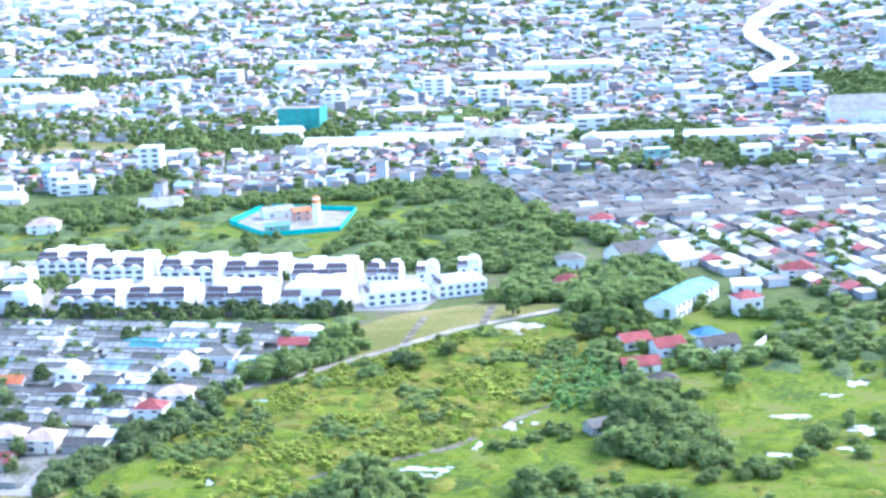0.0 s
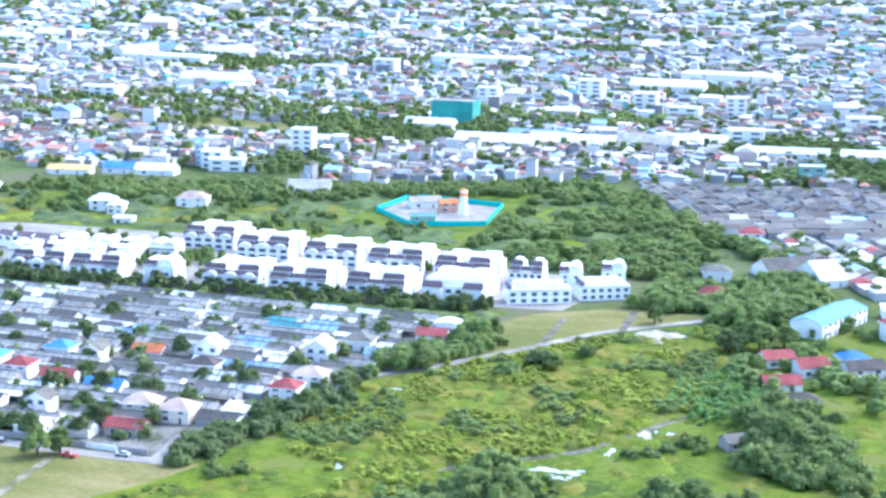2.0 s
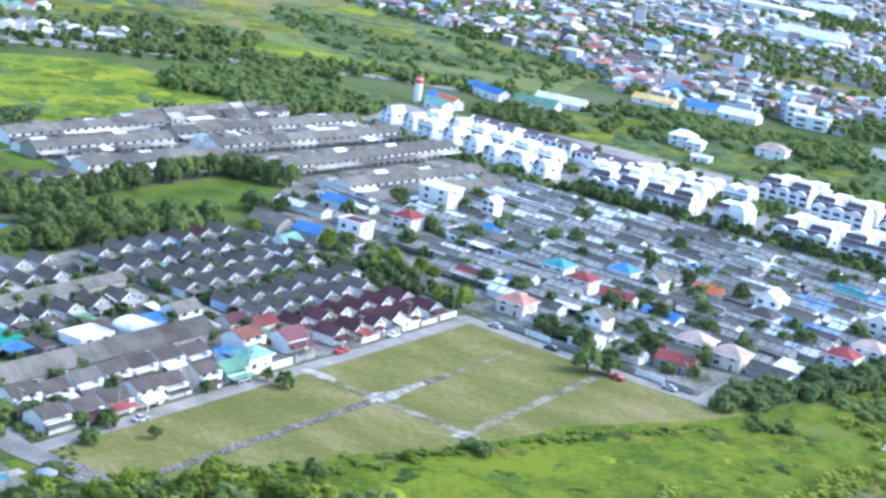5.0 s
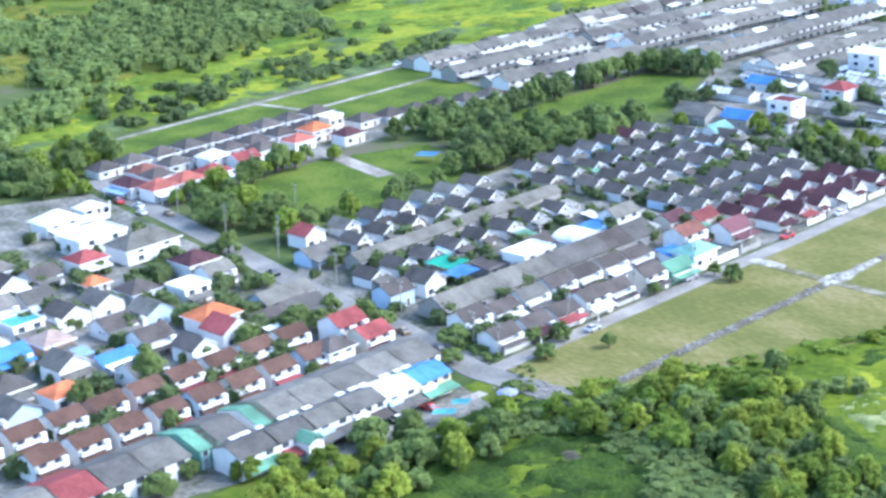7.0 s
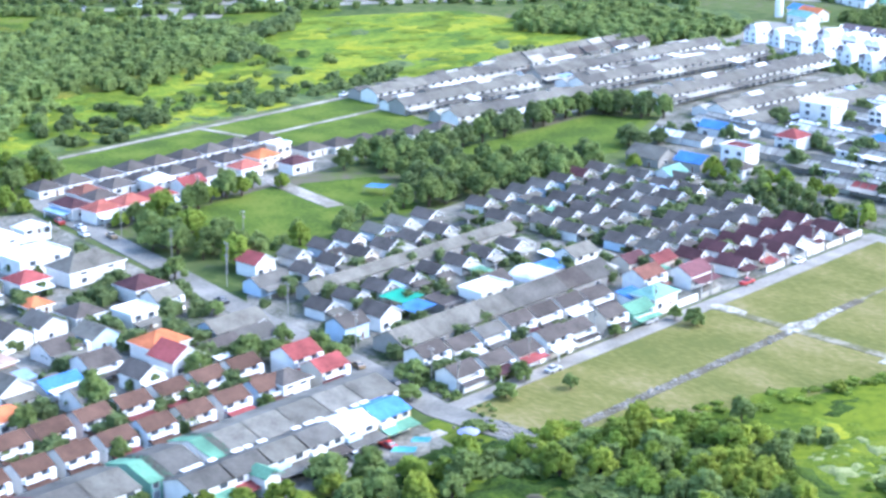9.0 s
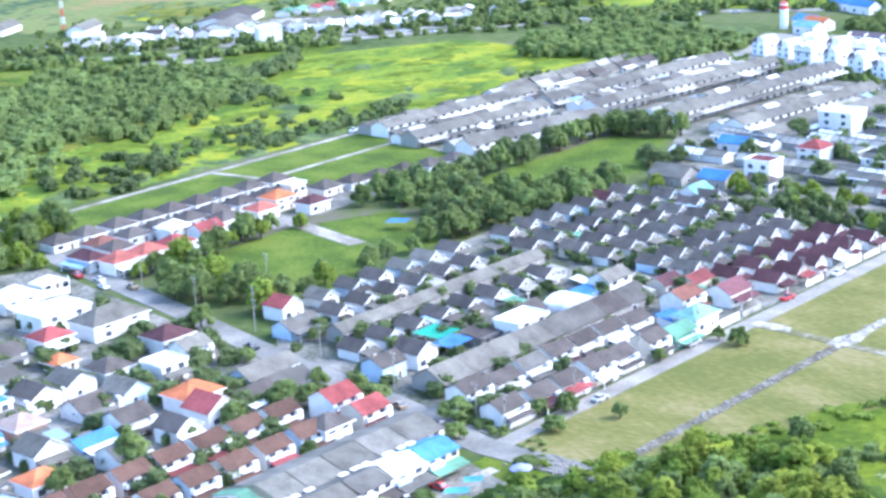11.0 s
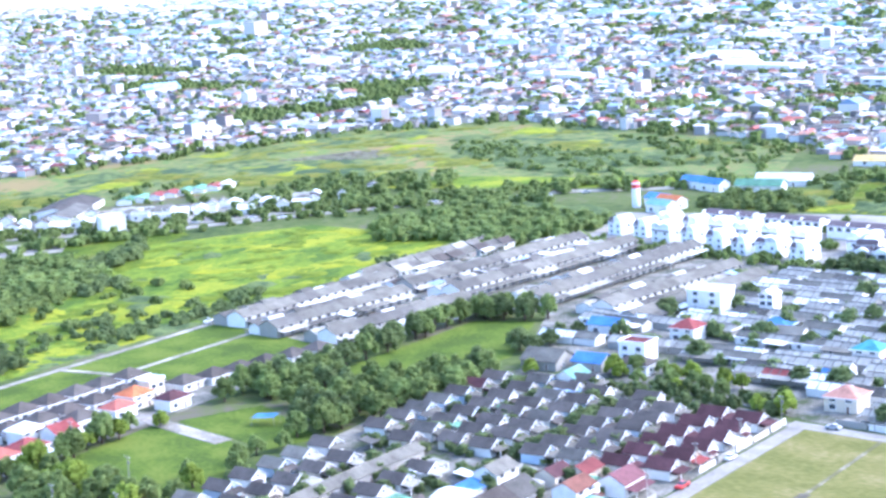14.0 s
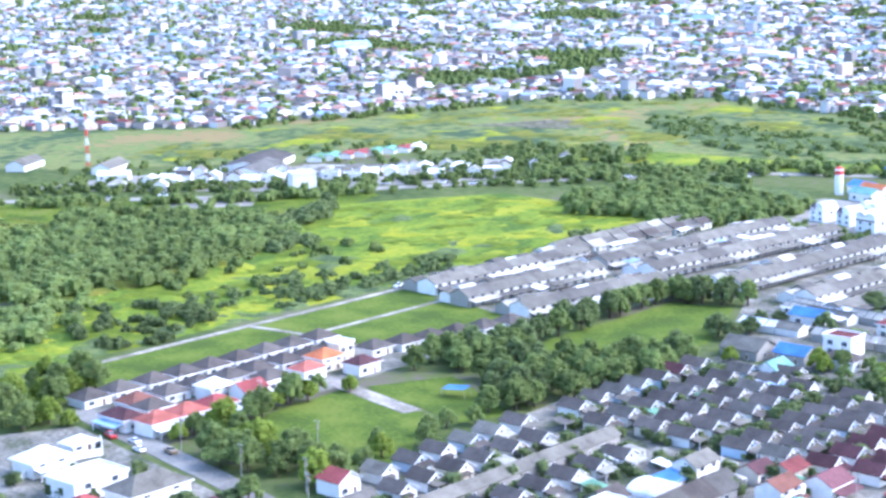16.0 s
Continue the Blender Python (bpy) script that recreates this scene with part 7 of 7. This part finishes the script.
wood("town_trees", NEAR, 15, 7, LEAF, "small trees between the town houses", 104, per=6, lobes=2, keep=0.4, patchy=0.42, category="trees", wide=0.8, grain=0.015)
wood("town_trees", [(700, 1500), (850, 2400), (-3000, 2400), (-2600, 900), (-2000, 900), (-2000, 1500)], 24, 11, LEAF, "trees scattered through the far town", 102, per=3, lobes=2, keep=0.34, category="trees", wide=1.0)
wood("town_trees", [(186, 455), (206, 395), (236, 352), (290, 300), (360, 290), (420, 620), (335, 610), (332, 474)], 11, 6.5, LEAF, "trees between the estate houses", 103, per=18, lobes=4, keep=0.6, patchy=0.36, category="trees")

# a glowing curved sheet stands in for pale haze at the plain's edge
HAZE = bpy.data.materials.new("glowing haze backdrop")
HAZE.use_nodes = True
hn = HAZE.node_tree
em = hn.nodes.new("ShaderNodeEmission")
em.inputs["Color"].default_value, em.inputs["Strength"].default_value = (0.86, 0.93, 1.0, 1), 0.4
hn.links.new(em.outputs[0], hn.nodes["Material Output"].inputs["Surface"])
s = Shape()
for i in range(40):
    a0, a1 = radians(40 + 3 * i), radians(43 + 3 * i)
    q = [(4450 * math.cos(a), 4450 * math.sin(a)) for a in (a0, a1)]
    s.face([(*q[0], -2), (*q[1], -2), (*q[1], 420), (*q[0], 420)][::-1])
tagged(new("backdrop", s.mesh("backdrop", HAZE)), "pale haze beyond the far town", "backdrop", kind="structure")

# ---- things in the streets and yards ----
CARPAINT = {"white": (0.75, 0.76, 0.77), "silver": (0.4, 0.41, 0.42), "black": (0.03, 0.03, 0.035), "red": (0.4, 0.04, 0.04), "bronze": (0.25, 0.18, 0.1)}
RUBBER = material("tyre rubber", [(0.015, 0.015, 0.015), (0.03, 0.03, 0.03)], 2, 8, 0.9)
CARS = {}


def car(x, y, turn, colour="white", tall=False):
    """A car along y: body with bonnet and boot, cabin, four wheels, lamps."""
    key = (colour, tall)
    if key in CARS:
        return copy_thing(CARS[key], pose(x, y, 0.1, 0, 0, turn))
    root = CARS[key] = new("car")
    tagged(root, f"{colour} parked {'pickup truck' if tall else 'saloon car'} on the road", "car", "parked cars")
    paint = material("car paint " + colour, shades(CARPAINT[colour], 0.9, 1.05), 0.5, 3, 0.3, spec=0.5)
    prof = [(-2.2, 0.35), (2.2, 0.35), (2.2, 0.75), (1.2, 0.95), (-1.6, 0.98), (-2.2, 0.85)] if not tall else [(-2.5, 0.45), (2.5, 0.45), (2.5, 1.0), (1.4, 1.1), (-2.5, 1.1)]
    s = Shape()
    n = len(prof)
    s.v = [(sx * 0.85, a, b) for sx in (-1, 1) for a, b in prof]
    s.f = [(i, (i + 1) % n, (i + 1) % n + n, i + n) for i in range(n)] + [tuple(range(n))[::-1], tuple(range(n, 2 * n))]
    s.m = [0] * len(s.f)
    part("body", s, paint, root)
    cab = [(1.1, 0.94), (0.35, 1.45), (-0.95, 1.48), (-1.55, 0.96)] if not tall else [(1.3, 1.08), (0.7, 1.75), (-0.5, 1.78), (-0.75, 1.1)]
    s = Shape()
    s.v = [(sx * (0.78 if b < 1.2 else 0.64), a, b) for sx in (-1, 1) for a, b in cab]
    s.f = [(0, 1, 5, 4), (1, 2, 6, 5), (2, 3, 7, 6), (3, 2, 1, 0), (4, 5, 6, 7)]
    s.m = [1, 0, 1, 1, 1]
    cabin = part("cabin", s, [paint, GLASS], root)
    (y0, z0), (y1, z1) = cab[0], cab[1]
    part("windscreen", Shape().slab([(-0.66, y0 - 0.08, z0 + 0.09), (0.66, y0 - 0.08, z0 + 0.09), (0.58, y1 + 0.1, z1 - 0.04), (-0.58, y1 + 0.1, z1 - 0.04)][::-1], 0.03), GLASS, cabin, "dark glass windscreen")
    for sx in (-1, 1):
        for yy in (-1.35, 1.35):
            w = Shape()
            w.v = [(sx * (0.72 + 0.2 * j), yy + 0.33 * math.cos(i * math.pi / 6), 0.33 + 0.33 * math.sin(i * math.pi / 6)) for j in range(2) for i in range(12)]
            w.f = [(i, (i + 1) % 12, (i + 1) % 12 + 12, i + 12) for i in range(12)] + [tuple(range(12)), tuple(range(12, 24))]
            w.m = [0] * 14
            part("wheel", w, RUBBER, root)
        part("headlight", Shape().box(sx * 0.62 - 0.16, prof[1][0] - 0.04, 0.6, sx * 0.62 + 0.16, prof[1][0] + 0.03, 0.74), FRAME, root)
    root.matrix_world = pose(x, y, 0.08, 0, 0, turn)
    return root


rc = random.Random(5)
for x, y, t in ((31, 71.5, 80), (-45, -93, 75), (-30, -108, 10), (-29, 22, 0), (-29.4, 48, 0), (-25, -62, 0), (-29, -20, 0), (-205, -62, 80), (-198, -66, 80), (-214, -63, 75), (-190, -62, 75), (-120, -80, 80), (-80, -84, 78), (-22, -128, 86), (-21.5, -119, 88), (-22, -138, 92),
                (-285, 122, 20), (-212, -70, 0), (45, 76.5, 85), (5, 79, 85), (-17, 83, 85), (-60, -90, 75)):
    car(x, y, t, rc.choice(("white", "silver", "black", "white", "red", "bronze")), rc.random() < 0.3)
for i in range(16):
    t = i / 15
    car(-560 + 250 * t + rc.uniform(-3, 3), 172 + 262 * t + rc.choice((-6, 5)) + 18 * math.sin(t * 3.1), -44, rc.choice(("white", "silver", "white", "black")), rc.random() < 0.3)

POLE = material("pole concrete", [(0.24, 0.235, 0.22), (0.33, 0.32, 0.3)], 0.5, 4, 0.9)
first = None
for x, y in [(-30.6, -88 + 24 * i) for i in range(8)] + [(-40 - 30 * i, -86.5 + 5.6 * i) for i in range(6)] + [(-6 + 27 * i, 84.5 - 2.9 * i) for i in range(3)] + [(-202, -20), (-160, -38), (-139, -62)]:
    if first:
        copy_thing(first, pose(x, y, 0))
        continue
    first = new("utility_pole")
    tagged(first, "tall grey concrete utility pole with a crossarm", "utility pole", "utility poles")
    part("pole", Shape().tube([(0, 0, -0.4), (0, 0, 9)], (0.14, 0.08), 8), POLE, first)
    arm = part("crossarm", Shape().box(-0.9, -0.06, 8.3, 0.9, 0.06, 8.45), POLE, first)
    for q in (-0.75, 0.75):
        part("insulator", Shape().tube([(q, 0, 8.45), (q, 0, 8.7)], (0.07, 0.05), 8), FRAME, arm, "white porcelain insulator")
    part("transformer", Shape().tube([(0.35, 0, 6.6), (0.35, 0, 7.5)], (0.25, 0.25), 8), CONCRETE, first)
    first.matrix_world = pose(x, y, 0)


def tarp(x, y, z, w, d, turn, mat, label):
    """A sagging sheet on four poles."""
    root = new("canopy")
    tagged(root, label, "canopy")
    n = 6
    s = Shape()
    s.v = [(w * (i / n - 0.5), d * (j / n - 0.5), z - 0.45 * math.sin(math.pi * i / n) * math.sin(math.pi * j / n) + 0.3 * (i / n)) for j in range(n + 1) for i in range(n + 1)]
    s.f = [(j * (n + 1) + i, j * (n + 1) + i + 1, (j + 1) * (n + 1) + i + 1, (j + 1) * (n + 1) + i) for j in range(n) for i in range(n)]
    s.m = [0] * len(s.f)
    part("sheet", s, mat, root)
    for sx in (-1, 1):
        for sy in (-1, 1):
            part("pole", Shape().tube([(sx * w / 2, sy * d / 2, -0.3), (sx * w / 2, sy * d / 2, z + 0.15 * (1 + sx))], (0.05, 0.05), 6), POLE, root)
    root.matrix_world = pose(x, y, 0, 0, 0, turn)


GREENNET = material("green shade net", shades((0.025, 0.23, 0.145)), 0.5, 3, 0.8)
tarp(-83, -52, 3.2, 8, 9, 90, GREENNET, "bright green shade net stretched over a yard")
tarp(-75, -55, 3.0, 8, 7, 90, roof_mat("blue"), "blue tarpaulin stretched over a yard")
tarp(-78, -64, 2.4, 7, 5, 90, GREENNET, "bright green shade net stretched over a yard")
tarp(-168, 24, 2.6, 7, 5, 20, roof_mat("blue"), "blue tarpaulin stretched between park trees")
tarp(-15, -116, 2.6, 4, 3, 30, roof_mat("turquoise"), "turquoise market awning beside the lane")
tarp(-14, -122, 2.6, 5, 3, 30, roof_mat("turquoise"), "turquoise market awning beside the lane")
umbrella = new("parasol")
tagged(umbrella, "large pale purple parasol beside a rubble heap", "parasol")
LILAC = material("lilac cloth", shades((0.25, 0.26, 0.5)), 0.5, 3, 0.8)
part("pole", Shape().tube([(0, 0, -0.2), (0, 0, 2.6)], (0.04, 0.04), 6), POLE, umbrella)
part("canopy", Shape().tube([(0, 0, 1.9), (0, 0, 2.3), (0, 0, 2.7)], (2.4, 1.6, 0.1), 10), LILAC, umbrella)
umbrella.matrix_world = pose(-12, -105, 0)

# low boundary walls along the estate roads
fr = new("boundary_wall")
tagged(fr, "low white rendered wall along the estate road", "wall")
for i in range(17):
    if i in (10, 11):
        continue
    part("panel", Shape().box(-0.08, 0, -0.3, 0.08, 8.6, 1.5 + 0.25 * (i % 3)), wall_mat(("white", "grey", "white", "cream")[i % 4]), fr, at=pose(-30.9, -86 + 10.0 * i, 0))
ew = new("boundary_wall")
tagged(ew, "weathered pale wall along the old estate", "wall")
for i in range(7):
    part("panel", Shape().box(0, -0.08, -0.3, 9.6, 0.08, 1.8), wall_mat(("grey", "white")[i % 2]), ew, at=pose(-18 + 10 * i, 86.6 - 1.15 * i, 0, 0, 0, -6.5))
tw = new("boundary_wall")
tagged(tw, "long grey-brown wall before the white estate", "wall")
BRICKY = material("grey-brown wall", shades((0.13, 0.11, 0.1)), 0.2, 1.5, 0.9)
for i in range(20):
    part("panel", Shape().box(0, -0.1, -0.3, 10.2, 0.1, 2.4), BRICKY, tw, at=pose(-112 + 10.4 * i, 281, 0))

hw = new("boundary_wall")
tagged(hw, "white rendered garden wall round large white houses", "wall")
for (x0, y0), (x1, y1) in (((-200, -104), (-207, -88)), ((-207, -88), (-203, -74)), ((-203, -74), (-213, -67))):
    part("panel", Shape().box(0, -0.12, -0.3, math.hypot(x1 - x0, y1 - y0), 0.12, 2.0), wall_mat("white"), hw, at=pose(x0, y0, 0, 0, 0, math.degrees(math.atan2(y1 - y0, x1 - x0))))

# rubble beside the field's corner and along the concrete track
rub = np.random.default_rng(9)
s = Shape()
for x, y in np.concatenate([rub.normal((-8, -97), (4, 1.8), (130, 2)), rub.normal((-169, -44), (3, 2), (60, 2)), np.stack([rub.uniform(-1.6, 1.6, 140), rub.uniform(-84, 20, 140)], 1)]):
    k = rub.uniform(0.12, 0.45)
    s.box(x - k, y - k * 0.7, 0, x + k, y + k * 0.7, 0.12 + k * 0.6)
tagged(new("rubble", s.mesh("rubble", CONCRETE)), "broken concrete and rubble lying in the grass", "rubble", kind="stuff")

# sheet roofs patched over the lanes of the terraces
ry = random.Random(21)
for i in range(30):
    rx, y0, y1, drift = ry.choice(LONG)
    y, w = ry.uniform(y0 + 4, y1 - 8), ry.choice((4, 5, 7))
    fx = rx + 4.4 + drift * (y - y0)
    key = ("lean_to", w)
    side = ry.random() < 0.6
    x, turn = (fx + 2.7, 90) if side else (fx - 19.8, -90)
    c = ry.choice(("white", "pale grey", "white", "pale blue", "grey"))
    key = ("lean_to", w, c)
    if not placed(key, x, y, turn, "lean-to roofs"):
        root = MADE[key] = new("lean_to")
        tagged(root, f"{c} sheet lean-to roof over a narrow yard", "lean-to", "lean-to roofs")
        part("roof", Shape().slab([(-w / 2, -2.6, 2.5), (w / 2, -2.6, 2.5), (w / 2, 2.5, 3.2), (-w / 2, 2.5, 3.2)], 0.12), roof_mat(c), root)
        for sx in (-1, 1):
            part("post", Shape().box(-0.07, -0.07, -0.3, 0.07, 0.07, 2.5), FRAME, root, at=pose(sx * (w / 2 - 0.2), -2.4, 0))
        root.matrix_world = pose(x, y, 0, 0, 0, turn)

rz = random.Random(33)
for i in range(30):
    zone = rz.choice(((-190, -84, -200, -112), (-84, -48, -70, 20), (-130, -88, -60, 20), (-130, -56, 24, 96)))
    x, y, w = rz.uniform(zone[0], zone[1]), rz.uniform(zone[2], zone[3]), rz.choice((4, 5))
    c = rz.choice(("white", "grey", "grey", "pale grey", "slate", "green", "pale blue"))
    key = ("lean_to", w, c)
    if not placed(key, x, y, 90, "lean-to roofs"):
        root = MADE[key] = new("lean_to")
        tagged(root, f"{c} sheet lean-to roof over a narrow yard", "lean-to", "lean-to roofs")
        part("roof", Shape().slab([(-w / 2, -2.6, 2.5), (w / 2, -2.6, 2.5), (w / 2, 2.5, 3.2), (-w / 2, 2.5, 3.2)], 0.12), roof_mat(c), root)
        for sx in (-1, 1):
            part("post", Shape().box(-0.07, -0.07, -0.3, 0.07, 0.07, 2.5), FRAME, root, at=pose(sx * (w / 2 - 0.2), -2.4, 0))
        root.matrix_world = pose(x, y, 0, 0, 0, 90)

# a lattice mast
mast = new("radio_mast")
tagged(mast, "tall red and white lattice radio mast", "mast")
for k in range(8):
    s = Shape()
    for a, b in ((-1, -1), (1, -1), (1, 1), (-1, 1)):
        r0, r1 = 0.9 - 0.09 * k, 0.9 - 0.09 * (k + 1)
        s.tube([(a * r0, b * r0, 4.5 * k - 0.3), (a * r1, b * r1, 4.5 * k + 4.2)], (0.12, 0.12), 4)
        s.tube([(a * r0, b * r0, 4.5 * k), (-b * r1, a * r1, 4.5 * k + 4.2)], (0.06, 0.06), 4)
    part("section", s, REDPAINT if k % 2 == 0 else FRAME, mast)
mast.matrix_world = pose(-639, 246, 0)
